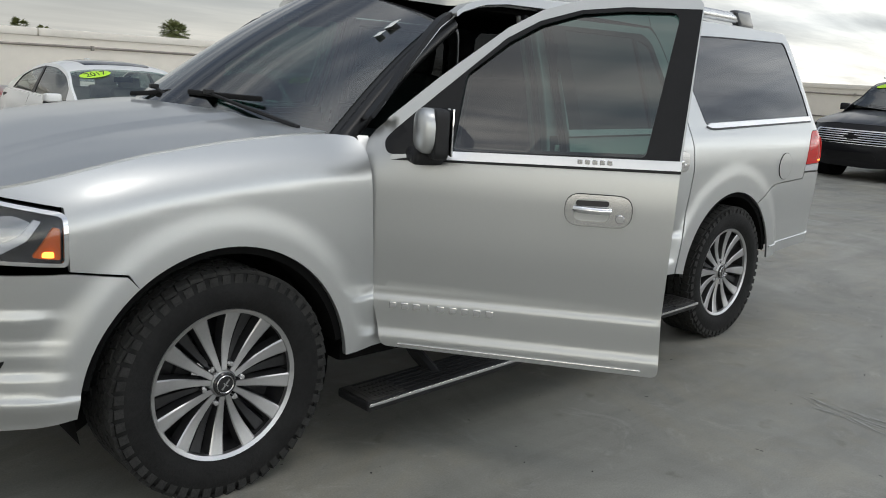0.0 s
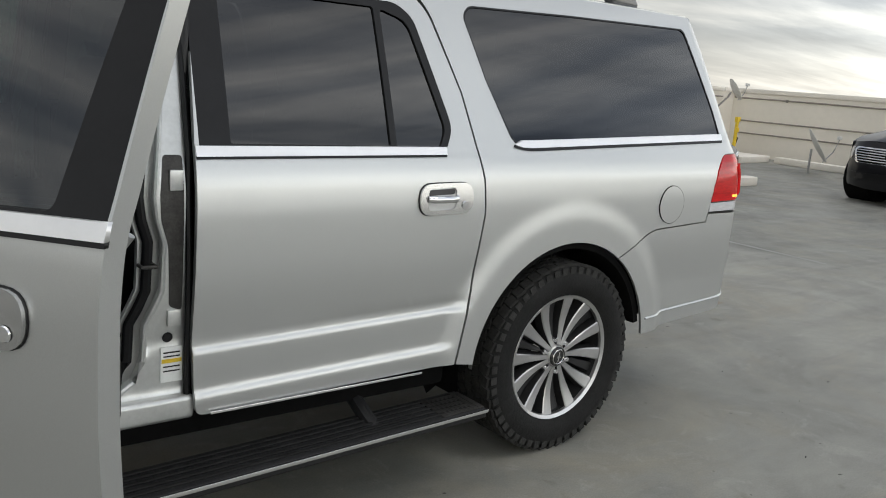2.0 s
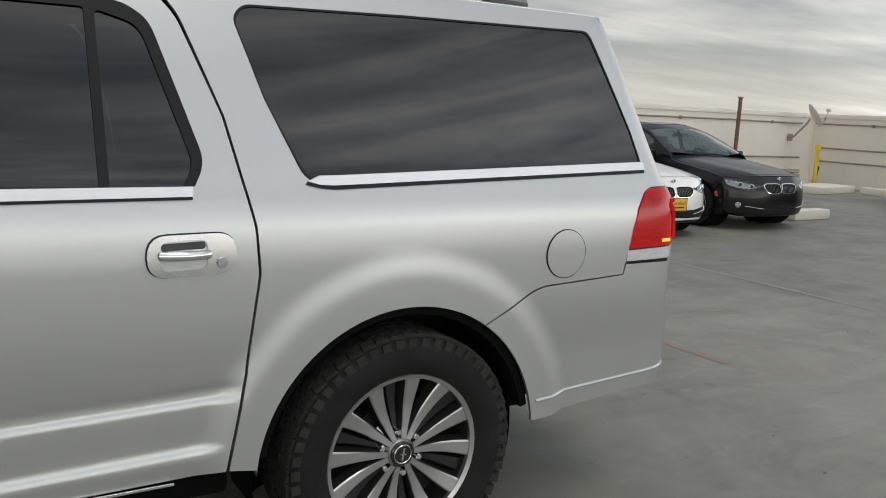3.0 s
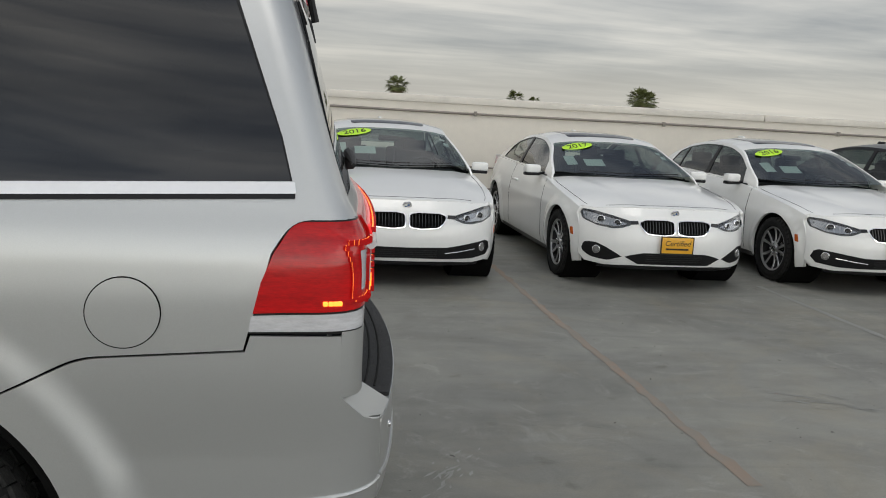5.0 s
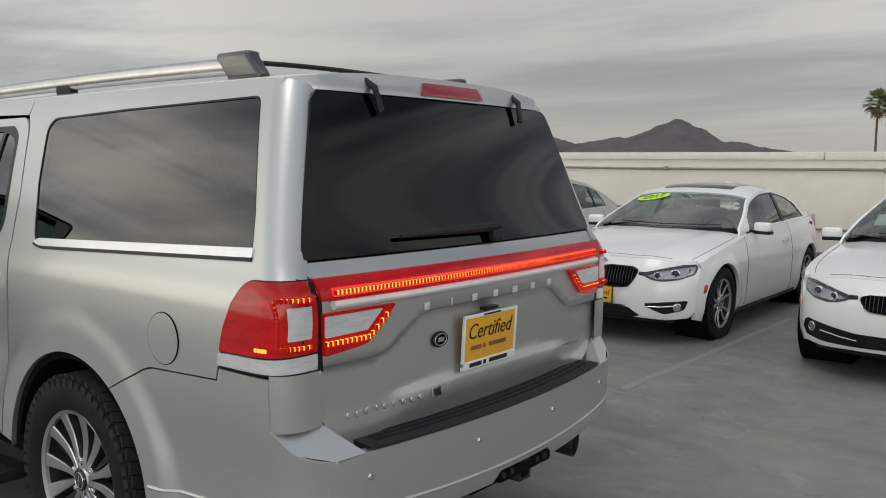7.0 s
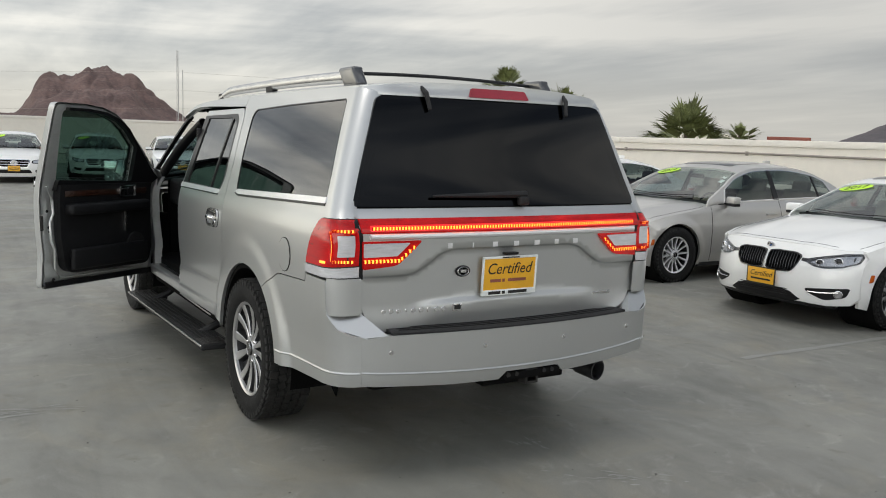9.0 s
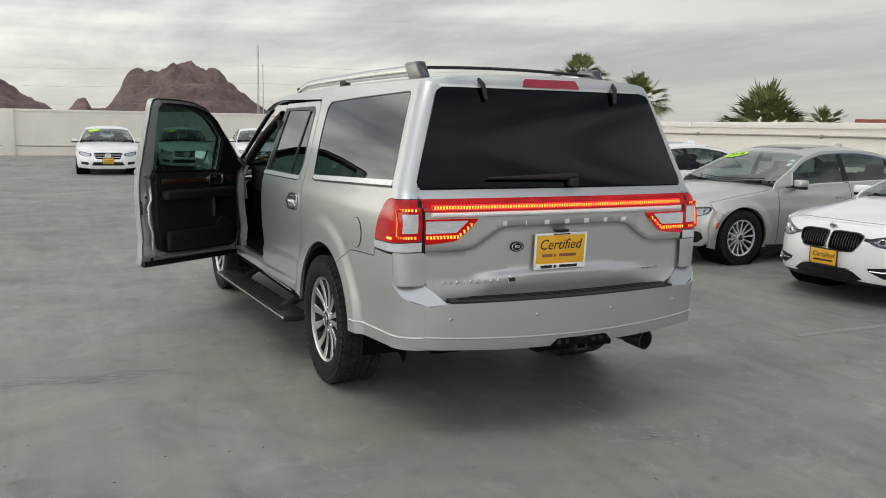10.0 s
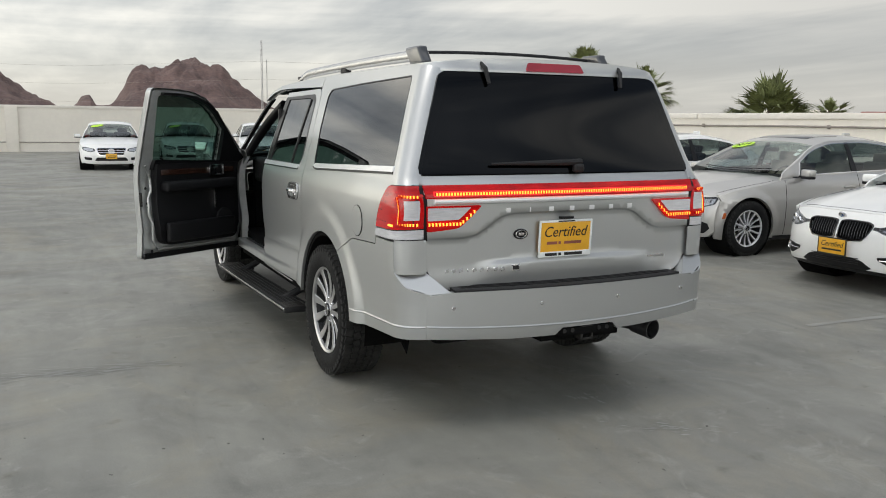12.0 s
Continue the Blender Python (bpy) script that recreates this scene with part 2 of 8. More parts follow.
M_YELLOW = material("yellow_plate", (0.82, 0.42, 0.02), 0.4, 0, 0.3, vary=0.05, vscale=20)
M_LIME = material("lime_sticker", (0.52, 0.86, 0.03), 0.4, vary=0.05, vscale=10)
M_PAPER = material("white_paper", (0.80, 0.82, 0.80), 0.7, vary=0.06, vscale=40)
M_INK = material("black_ink", (0.012, 0.012, 0.010), 0.6, vary=0.1, vscale=50)
M_STEEL = material("bare_dark_steel", (0.05, 0.048, 0.046), 0.5, 0.7, vary=0.4, vscale=20)
M_BLUE = material("enamel_blue", (0.03, 0.10, 0.30), 0.25, vary=0.1, vscale=30)
M_WALL = material("cream_stucco", (0.78, 0.735, 0.655), 0.85, vary=0.045, vscale=0.7, bump=0.35, bscale=45)
M_CAP = material("cream_coping", (0.76, 0.72, 0.65), 0.7, vary=0.06, vscale=1.2, bump=0.2, bscale=30)
M_PIPE = material("weathered_conduit", (0.30, 0.27, 0.24), 0.6, 0.3, vary=0.2, vscale=4)
M_ROCK = material("red_rock", (0.185, 0.122, 0.108), 0.95, base2=(0.075, 0.050, 0.048), vscale=0.05, bump=0.9, bscale=0.12, stretch=(1, 1, 2.2))
M_SCRUB = material("desert_scrub", (0.17, 0.14, 0.095), 0.95, base2=(0.085, 0.082, 0.05), vscale=0.05)
# the haze of distance is mixed into this rock colour
M_FARROCK = material("hazy_far_rock", (0.115, 0.10, 0.105), 0.95, base2=(0.08, 0.072, 0.078), vscale=0.01)
M_FROND = material("palm_frond", (0.150, 0.170, 0.062), 0.6, vary=0.45, vscale=1.6)
M_DRYFROND = material("dry_palm_skirt", (0.16, 0.12, 0.07), 0.8, vary=0.4, vscale=2.0)
M_BARK = material("palm_bark", (0.12, 0.095, 0.075), 0.9, vary=0.3, vscale=3, bump=0.5, bscale=10)
M_GRANITE = material("earth", (0.22, 0.18, 0.14), 0.95, base2=(0.13, 0.115, 0.09), vscale=0.02)
M_GALV = material("galvanised_steel", (0.45, 0.45, 0.45), 0.45, 0.8, vary=0.12, vscale=8)
M_DISH = material("dish_grey", (0.60, 0.60, 0.58), 0.45, vary=0.06, vscale=5)
M_SAFETY = material("yellow_paint", (0.72, 0.50, 0.03), 0.5, vary=0.2, vscale=8)
M_TERRA = material("terracotta_roof", (0.26, 0.085, 0.06), 0.8, vary=0.2, vscale=0.6)


def concrete():
    m = bpy.data.materials.new("deck_concrete")
    m.use_nodes = True
    nt = m.node_tree
    p = nt.nodes["Principled BSDF"]
    co = nt.nodes.new("ShaderNodeTexCoord")

    def nz(scale, det, rough=0.6, dist=0.0, stretch=None, turn=0.0):
        n = nt.nodes.new("ShaderNodeTexNoise")
        n.inputs["Scale"].default_value, n.inputs["Detail"].default_value = scale, det
        n.inputs["Roughness"].default_value, n.inputs["Distortion"].default_value = rough, dist
        src = co.outputs["Object"]
        if stretch:
            mp = nt.nodes.new("ShaderNodeMapping")
            mp.inputs["Scale"].default_value = stretch
            mp.inputs["Rotation"].default_value = (0, 0, radians(turn))
            nt.links.new(src, mp.inputs[0])
            src = mp.outputs[0]
        nt.links.new(src, n.inputs["Vector"])
        return n.outputs[0]

    def ramp(src, stops):
        r = nt.nodes.new("ShaderNodeValToRGB")
        while len(r.color_ramp.elements) < len(stops):
            r.color_ramp.elements.new(0.5)
        for e, (q, c) in zip(r.color_ramp.elements, stops):
            e.position, e.color = q, (*c, 1)
        nt.links.new(src, r.inputs[0])
        return r.outputs[0]

    def mix(kind, fac, a, b):
        n = nt.nodes.new("ShaderNodeMix")
        n.data_type, n.blend_type = "RGBA", kind
        for s, v in ((n.inputs[0], fac), (n.inputs[6], a), (n.inputs[7], b)):
            if isinstance(v, (int, float)):
                s.default_value = v
            elif isinstance(v, tuple):
                s.default_value = (*v, 1)
            else:
                nt.links.new(v, s)
        return n.outputs[2]

    broad = ramp(nz(0.22, 6, 0.6, 0.8), [(0.32, (0.178, 0.178, 0.160)), (0.5, (0.220, 0.218, 0.195)), (0.68, (0.258, 0.255, 0.227))])
    cloudy = ramp(nz(1.3, 7, 0.65, 1.4), [(0.3, (0.76, 0.76, 0.76)), (0.5, (1, 1, 1)), (0.72, (1.20, 1.20, 1.18))])
    c = mix("MULTIPLY", 0.85, broad, cloudy)
    # sweeping trowel and tyre arcs
    arcs = ramp(nz(1.0, 5, 0.55, 2.0, (0.35, 2.6, 1), 12), [(0.38, (0.86, 0.86, 0.86)), (0.5, (1, 1, 1)), (0.66, (1.10, 1.10, 1.09))])
    c = mix("MULTIPLY", 0.6, c, arcs)
    spots = ramp(nz(5.0, 3, 0.5, 0.3), [(0.25, (0.62, 0.60, 0.57)), (0.33, (1, 1, 1))])
    c = mix("MULTIPLY", 0.7, c, spots)
    scuff = ramp(nz(1.0, 8, 0.75, 0.6, (0.9, 3.4, 1), 82), [(0.66, (0, 0, 0)), (0.76, (0.5, 0.5, 0.5))])
    c = mix("MIX", scuff, c, (0.40, 0.40, 0.38))
    rust = ramp(nz(0.8, 7, 0.72, 1.2), [(0.50, (0, 0, 0)), (0.70, (0.42, 0.42, 0.42))])
    c = mix("MIX", rust, c, (0.31, 0.275, 0.200))
    pale = ramp(nz(2.6, 7, 0.75, 1.8), [(0.56, (0, 0, 0)), (0.70, (0.38, 0.38, 0.38))])
    c = mix("MIX", pale, c, (0.40, 0.39, 0.355))
    speck = ramp(nz(17, 2, 0.5), [(0.235, (0.25, 0.24, 0.22)), (0.262, (1, 1, 1))])
    c = mix("MULTIPLY", 1.0, c, speck)
    grit = ramp(nz(140, 3, 0.6), [(0.3, (0.76, 0.76, 0.76)), (0.7, (1.17, 1.17, 1.17))])
    c = mix("MULTIPLY", 0.6, c, grit)
    nt.links.new(c, p.inputs["Base Color"])
    rr = nt.nodes.new("ShaderNodeMapRange")
    rr.inputs[1].default_value, rr.inputs[2].default_value = 0.3, 0.7
    rr.inputs[3].default_value, rr.inputs[4].default_value = 0.42, 0.72
    nt.links.new(nz(0.9, 6, 0.6, 1.0), rr.inputs[0])
    nt.links.new(rr.outputs[0], p.inputs["Roughness"])
    bn = nt.nodes.new("ShaderNodeBump")
    bn.inputs["Strength"].default_value, bn.inputs["Distance"].default_value = 0.18, 0.006
    nt.links.new(nz(55, 6, 0.65), bn.inputs["Height"])
    nt.links.new(bn.outputs[0], p.inputs["Normal"])
    return m


M_DECK = concrete()
M_LINE = material("worn_line_paint", (0.290, 0.290, 0.272), 0.5, base2=(0.240, 0.240, 0.220), vscale=3.5)
M_SEAM = material("rusty_joint_filler", (0.30, 0.215, 0.160), 0.8, base2=(0.235, 0.220, 0.190), vscale=1.2)
M_SCUFF = material("chalky_scuff", (0.315, 0.315, 0.295), 0.5, base2=(0.235, 0.235, 0.215), vscale=5.0)


# ---- mesh helpers ----
from mathutils.geometry import delaunay_2d_cdt

def thing(name, m, label, category, group="", kind=""):
    ob = new(name)
    ob.empty_display_size = 0.2
    ob.matrix_world = m
    return tagged(ob, label, category, group, kind)


def finish(name, bm, mat, smooth=True, angle=38):
    me = bpy.data.meshes.new(name)
    bm.to_mesh(me)
    bm.free()
    for mt in (mat if isinstance(mat, (list, tuple)) else [mat]):
        me.materials.append(mt)
    if smooth:
        me.polygons.foreach_set("use_smooth", [True] * len(me.polygons))
        me.set_sharp_from_angle(angle=radians(angle))
    return me


def part(name, bm, mat, parent, label="", smooth=True, m=None, angle=38):
    me = bm if isinstance(bm, bpy.types.Mesh) else finish(name, bm, mat, smooth, angle)
    ob = new(name, me)
    ob.parent = parent
    if m is not None:
        ob.matrix_basis = m
    if label:
        tagged(ob, label)
    return ob


def solid(name, bm, mat, label, category, m=None, group="", kind="", smooth=True, angle=38):
    ob = new(name, finish(name, bm, mat, smooth, angle))
    if m is not None:
        ob.matrix_world = m
    return tagged(ob, label, category, group, kind)


def spline(pts):
    """A smooth curve through (x, y) pairs."""
    xs, ys = [p[0] for p in pts], [p[1] for p in pts]
    n = len(xs)
    d = [(ys[i + 1] - ys[i]) / (xs[i + 1] - xs[i]) for i in range(n - 1)]
    tg = [d[0]] + [0 if d[i - 1] * d[i] <= 0 else 2 * d[i - 1] * d[i] / (d[i - 1] + d[i]) for i in range(1, n - 1)] + [d[-1]]

    def f(x):
        if x <= xs[0]:
            return ys[0] + tg[0] * (x - xs[0])
        if x >= xs[-1]:
            return ys[-1] + tg[-1] * (x - xs[-1])
        i = max(j for j in range(n - 1) if xs[j] <= x)
        h = xs[i + 1] - xs[i]
        t = (x - xs[i]) / h
        return (2 * t ** 3 - 3 * t * t + 1) * ys[i] + (t ** 3 - 2 * t * t + t) * h * tg[i] + (3 * t * t - 2 * t ** 3) * ys[i + 1] + (t ** 3 - t * t) * h * tg[i + 1]
    return f


def lerp(a, b, t):
    return a + (b - a) * t


def smooth01(t):
    t = max(0.0, min(1.0, t))
    return t * t * (3 - 2 * t)


def fillet(pts, r=0.0):
    """An outline with rounded corners; a point may bring its own radius as a third number."""
    out, n = [], len(pts)
    for i, p in enumerate(pts):
        rad = p[2] if len(p) > 2 else r
        b = Vector(p[:2])
        if rad <= 0:
            out.append((b.x, b.y))
            continue
        a, c = Vector(pts[i - 1][:2]), Vector(pts[(i + 1) % n][:2])
        da, dc = (a - b), (c - b)
        k = min(rad, da.length * 0.48, dc.length * 0.48)
        s, e = b + da.normalized() * k, b + dc.normalized() * k
        for j in range(6):
            t = j / 5
            q = s * (1 - t) ** 2 + b * 2 * t * (1 - t) + e * t * t
            out.append((q.x, q.y))
    return out


def arc(cx, cy, r, a0, a1, n=24, ry=None):
    ry = ry or r
    return [(cx + r * math.cos(radians(lerp(a0, a1, i / n))), cy + ry * math.sin(radians(lerp(a0, a1, i / n)))) for i in range(n + 1)]


def resample(pts, step, closed=True):
    out, n = [], len(pts)
    for i in range(n if closed else n - 1):
        a, b = Vector(pts[i][:2]), Vector(pts[(i + 1) % n][:2])
        k = max(1, int(math.ceil((b - a).length / step - 1e-6)))
        out += [tuple(a.lerp(b, j / k)) for j in range(k)]
    if not closed:
        out.append(tuple(pts[-1][:2]))
    return out


def inside(poly, q):
    p = np.array(poly)
    x, y = q[:, 0][:, None], q[:, 1][:, None]
    x0, y0 = p[:, 0][None], p[:, 1][None]
    x1, y1 = np.roll(p[:, 0], -1)[None], np.roll(p[:, 1], -1)[None]
    dy = np.where(np.abs(y1 - y0) < 1e-12, 1e-12, y1 - y0)
    hit = ((y0 > y) != (y1 > y)) & (x < (x1 - x0) * (y - y0) / dy + x0)
    return hit.sum(1) % 2 == 1


NORMALS = []      # true surface normals of the newest sheet, one for each front vertex


def panel_mesh(outline, surf, holes=(), depth=0.012, step=0.03, off=0.0, lines=(), flip=False, shade=True):
    """A sheet cut to an outline and laid on a surface, with turned-in edges all round."""
    loops = [resample(outline, step)] + [resample(h, step) for h in holes]
    pts, edges = [], []
    for lp in loops:
        b = len(pts)
        pts += lp
        edges += [(b + i, b + (i + 1) % len(lp)) for i in range(len(lp))]
    for ln in lines:
        lr = resample(ln, step, False)
        keep = inside(loops[0], np.array(lr))
        prev = None
        for q, k in zip(lr, keep):
            if not k:
                prev = None
                continue
            pts.append(q)
            if prev is not None:
                edges.append((prev, len(pts) - 1))
            prev = len(pts) - 1
    arr = np.array(loops[0])
    lo, hi = arr.min(0), arr.max(0)
    gx, gy = np.meshgrid(np.arange(lo[0] + step / 2, hi[0], step), np.arange(lo[1] + step / 2, hi[1], step))
    grid = np.stack([gx.ravel(), gy.ravel()], 1)
    if len(grid):
        ok = inside(loops[0], grid)
        for h in loops[1:]:
            ok &= ~inside(h, grid)
        grid = grid[ok]
        base = np.array(pts)
        if len(grid):
            far = np.min(((grid[:, None, :] - base[None]) ** 2).sum(2), 1) > (0.5 * step) ** 2
            pts += [tuple(q) for q in grid[far]]
    vs, _, fs, *_ = delaunay_2d_cdt([Vector(q) for q in pts], edges, [], 0, 1e-6)
    cen = np.array([[sum(vs[i].x for i in f) / len(f), sum(vs[i].y for i in f) / len(f)] for f in fs])
    ok = inside(loops[0], cen)
    for h in loops[1:]:
        ok &= ~inside(h, cen)
    bm = bmesh.new()
    made, back, NORMALS[:] = {}, {}, []
    for f, k in zip(fs, ok):
        if not k:
            continue
        for i in f:
            if i not in made:
                p, n = surf(vs[i].x, vs[i].y)
                made[i] = bm.verts.new(p + n * off)
                if shade:
                    e = 0.006
                    g = (surf(vs[i].x + e, vs[i].y)[0] - surf(vs[i].x - e, vs[i].y)[0]).cross(surf(vs[i].x, vs[i].y + e)[0] - surf(vs[i].x, vs[i].y - e)[0])
                    g = g.normalized() if g.length > 1e-9 else n.copy()
                    NORMALS.append((g if g.dot(n) >= 0 else -g) * (-1 if flip else 1))
                back[i] = p + n * (off - depth)
        try:
            bm.faces.new([made[i] for i in f])
        except ValueError:
            pass
    bm.normal_update()
    bm.faces.ensure_lookup_table()
    if not bm.faces:
        return bm
    p0, n0 = surf(*vs[next(iter(made))])
    if sum((fc.normal.dot(n0) for fc in bm.faces)) < 0:
        bmesh.ops.reverse_faces(bm, faces=bm.faces[:])
    if flip:
        bmesh.ops.reverse_faces(bm, faces=bm.faces[:])
    if depth:
        index = {v: i for i, v in made.items()}
        rim = [e for e in bm.edges if len(e.link_faces) == 1]
        front, rear = {}, {}
        for e in rim:
            lp = e.link_faces[0].loops
            a, b = next((l.vert, l.link_loop_next.vert) for l in lp if l.edge == e)
            for v in (a, b):
                if v not in front:
                    front[v] = bm.verts.new(v.co)
                    rear[v] = bm.verts.new(back[index[v]])
            bm.faces.new((front[b], front[a], rear[a], rear[b]))
    return bm


def panel(name, outline, surf, mat, parent, label="", **kw):
    bm = panel_mesh(outline, surf, **kw)
    ob = part(name, bm, mat, parent, label)
    if NORMALS:
        me = ob.data
        ns = [tuple(v.normal) for v in me.vertices]
        ns[:len(NORMALS)] = [tuple(q) for q in NORMALS]
        me.normals_split_custom_set_from_vertices(ns)
    return ob


def rbox(bm, size, m=None, bevel=0.01, seg=2):
    g = bmesh.ops.create_cube(bm, size=1.0, matrix=(m or Matrix()) @ Matrix.Diagonal((*size, 1)))
    if bevel:
        es = list({e for v in g["verts"] for e in v.link_edges})
        bmesh.ops.bevel(bm, geom=es, offset=bevel, segments=seg, profile=0.6, affect="EDGES")
    return bm


def boxes(*items, bevel=0.01, seg=2):
    bm = bmesh.new()
    for it in items:
        c, s = it[0], it[1]
        r = it[2] if len(it) > 2 else (0, 0, 0)
        rbox(bm, s, pose(*c, *r), bevel, seg)
    return bm


def lathe(profile, segs=48, axis="Y", cap=True):
    """Turns (radius, along) pairs about an axis."""
    bm = bmesh.new()
    rings = []
    for r, a in profile:
        ring = []
        for i in range(segs):
            c, s = r * math.cos(2 * math.pi * i / segs), r * math.sin(2 * math.pi * i / segs)
            ring.append(bm.verts.new((c, a, s) if axis == "Y" else (c, s, a) if axis == "Z" else (a, c, s)))
        rings.append(ring)
    for r0, r1 in zip(rings, rings[1:]):
        for i in range(segs):
            bm.faces.new((r0[i], r0[(i + 1) % segs], r1[(i + 1) % segs], r1[i]))
    for ring, flip in ((rings[0], False), (rings[-1], True)):
        if cap and (ring[0].co - ring[segs // 2].co).length > 1e-5:
            bm.faces.new(ring if flip else ring[::-1])
    bmesh.ops.remove_doubles(bm, verts=bm.verts[:], dist=1e-6)
    bmesh.ops.recalc_face_normals(bm, faces=bm.faces[:])
    return bm


def tube_into(bm, pts, radius, segs=8, taper=None, flat=1.0):
    pts = [Vector(p) for p in pts]
    rings = []
    for i, p in enumerate(pts):
        d = (pts[min(i + 1, len(pts) - 1)] - pts[max(i - 1, 0)]).normalized()
        up = Vector((0, 0, 1)) if abs(d.z) < 0.9 else Vector((1, 0, 0))
        u = d.cross(up).normalized()
        v = u.cross(d)
        r = radius if taper is None else lerp(radius, taper, i / (len(pts) - 1))
        rings.append([bm.verts.new(p + u * r * math.cos(2 * math.pi * k / segs) + v * r * flat * math.sin(2 * math.pi * k / segs)) for k in range(segs)])
    for r0, r1 in zip(rings, rings[1:]):
        for k in range(segs):
            bm.faces.new((r0[k], r0[(k + 1) % segs], r1[(k + 1) % segs], r1[k]))
    bm.faces.new(rings[0][::-1])
    bm.faces.new(rings[-1])
    return bm


def tube(pts, radius, segs=8, taper=None, flat=1.0):
    return tube_into(bmesh.new(), pts, radius, segs, taper, flat)


def words(text, size, depth=0.001, shear=0.0, spacing=1.0):
    cu = bpy.data.curves.new("lettering", "FONT")
    cu.body, cu.size, cu.extrude, cu.shear, cu.space_character = text, size, depth, shear, spacing
    cu.align_x, cu.align_y = "CENTER", "CENTER"
    cu.resolution_u = 3
    ob = bpy.data.objects.new("lettering", cu)
    scene.collection.objects.link(ob)
    bpy.context.view_layer.update()
    me = bpy.data.meshes.new_from_object(ob.evaluated_get(bpy.context.evaluated_depsgraph_get()))
    bpy.data.objects.remove(ob)
    return me


# ---- deck, parapets and the land round them ----
WALL_Y, WALL_W, WALL_E, WALL_S = 10.4, -33.0, 21.5, -34.0


def ring_ground():
    bm = bmesh.new()
    bmesh.ops.create_circle(bm, cap_ends=True, segments=64, radius=3800)
    return bm


solid("ground", ring_ground(), M_GRANITE, "dry brown earth far below the parking deck", "ground", pose(0, 0, -6), kind="structure", smooth=False)

bm = bmesh.new()
bmesh.ops.create_grid(bm, x_segments=40, y_segments=40, size=0.5, matrix=Matrix.Translation(((WALL_W + WALL_E) / 2, (WALL_Y + WALL_S) / 2, 0)) @ Matrix.Diagonal((WALL_E - WALL_W + 0.6, WALL_Y - WALL_S + 0.6, 1, 1)))
ret = bmesh.ops.extrude_face_region(bm, geom=bm.faces[:])
bmesh.ops.translate(bm, verts=[v for v in ret["geom"] if isinstance(v, bmesh.types.BMVert)], vec=(0, 0, -0.3))
bmesh.ops.recalc_face_normals(bm, faces=bm.faces[:])
solid("floor", bm, M_DECK, "smooth grey concrete deck of a rooftop car park, stained", "parking deck", kind="structure", smooth=False)


def parapet(name, length, height, m, pipe_z):
    """A long rendered wall that runs along its own x, face towards -y, with a coping and two shadow lines."""
    root = thing(name, m, "cream rendered parapet wall with a coping and a thin conduit", "wall", kind="structure")
    bm = boxes(((length / 2, 0.15, (height - 0.12) / 2), (length, 0.30, height - 0.12)), bevel=0.0)
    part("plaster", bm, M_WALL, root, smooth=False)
    bm = bmesh.new()
    for i in range(int(length // 9) + 1):
        a, b = i * 9.0, min(length, i * 9.0 + 8.99)
        if b > a:
            rbox(bm, (b - a, 0.37, 0.12), pose((a + b) / 2, 0.15, height - 0.06), 0.025, 2)
    part("coping", bm, M_CAP, root, "cream coping with rounded edges")
    bm = tube([(x, -0.022, pipe_z + 0.006 * math.sin(x * 0.9)) for x in np.arange(0.05, length, 1.1)], 0.019, 8)
    part("conduit", bm, M_PIPE, root, "weathered brown conduit run along the wall")
    bm = bmesh.new()
    for i in range(int(length // 3.2)):
        rbox(bm, (0.05, 0.05, 0.075), pose(1.6 + i * 3.2, -0.024, pipe_z), 0.006, 1)
    part("clip", bm, M_PIPE, root, "conduit clips")
    return root


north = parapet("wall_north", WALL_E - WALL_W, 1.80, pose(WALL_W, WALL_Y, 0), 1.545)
bm = bmesh.new()
tube_into(bm, [(x, -0.02, 0.69 + 0.004 * math.sin(x)) for x in np.arange(28, 54.4, 1.0)], 0.016, 8)
part("low_conduit", bm, M_PIPE, north, "thin pipe along the wall")
bm = bmesh.new()
for z, dy in ((0.30, 0.05), (0.36, 0.07), (0.25, 0.09)):
    tube_into(bm, [(x, -dy - 0.01 * math.sin(x * 1.7 + z * 20), z + 0.012 * math.sin(x * 1.3 + z * 40)) for x in np.arange(28, 54.4, 0.5)], 0.014, 6)
part("cable_bundle", bm, M_PIPE, north, "loose cables sagging along the wall foot")
bm = boxes(((27.2, -0.10, 0.05), (54.4, 0.20, 0.10)), bevel=0.02)
part("kerb", bm, M_CAP, north, "low concrete kerb at the wall foot")
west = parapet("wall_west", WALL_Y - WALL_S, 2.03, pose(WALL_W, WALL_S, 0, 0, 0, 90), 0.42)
bm = boxes(((WALL_Y - WALL_S - 14.0, -0.05, 1.0), (0.5, 0.10, 2.0)), bevel=0.02)
part("pilaster", bm, M_WALL, west)
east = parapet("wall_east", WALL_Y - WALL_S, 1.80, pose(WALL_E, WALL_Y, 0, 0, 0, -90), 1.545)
bm = bmesh.new()
for z in (0.95, 0.62):
    tube_into(bm, [(x, -0.02, z) for x in np.arange(0.2, 20, 1.0)], 0.018, 8)
tube_into(bm, [(6.0, -0.02, 0.95), (6.3, -0.02, 0.6), (6.4, -0.02, 0.1)], 0.018, 8)
part("low_conduit", bm, M_PIPE, east, "thin pipes along the wall")
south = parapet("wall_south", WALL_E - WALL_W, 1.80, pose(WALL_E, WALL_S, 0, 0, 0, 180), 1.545)


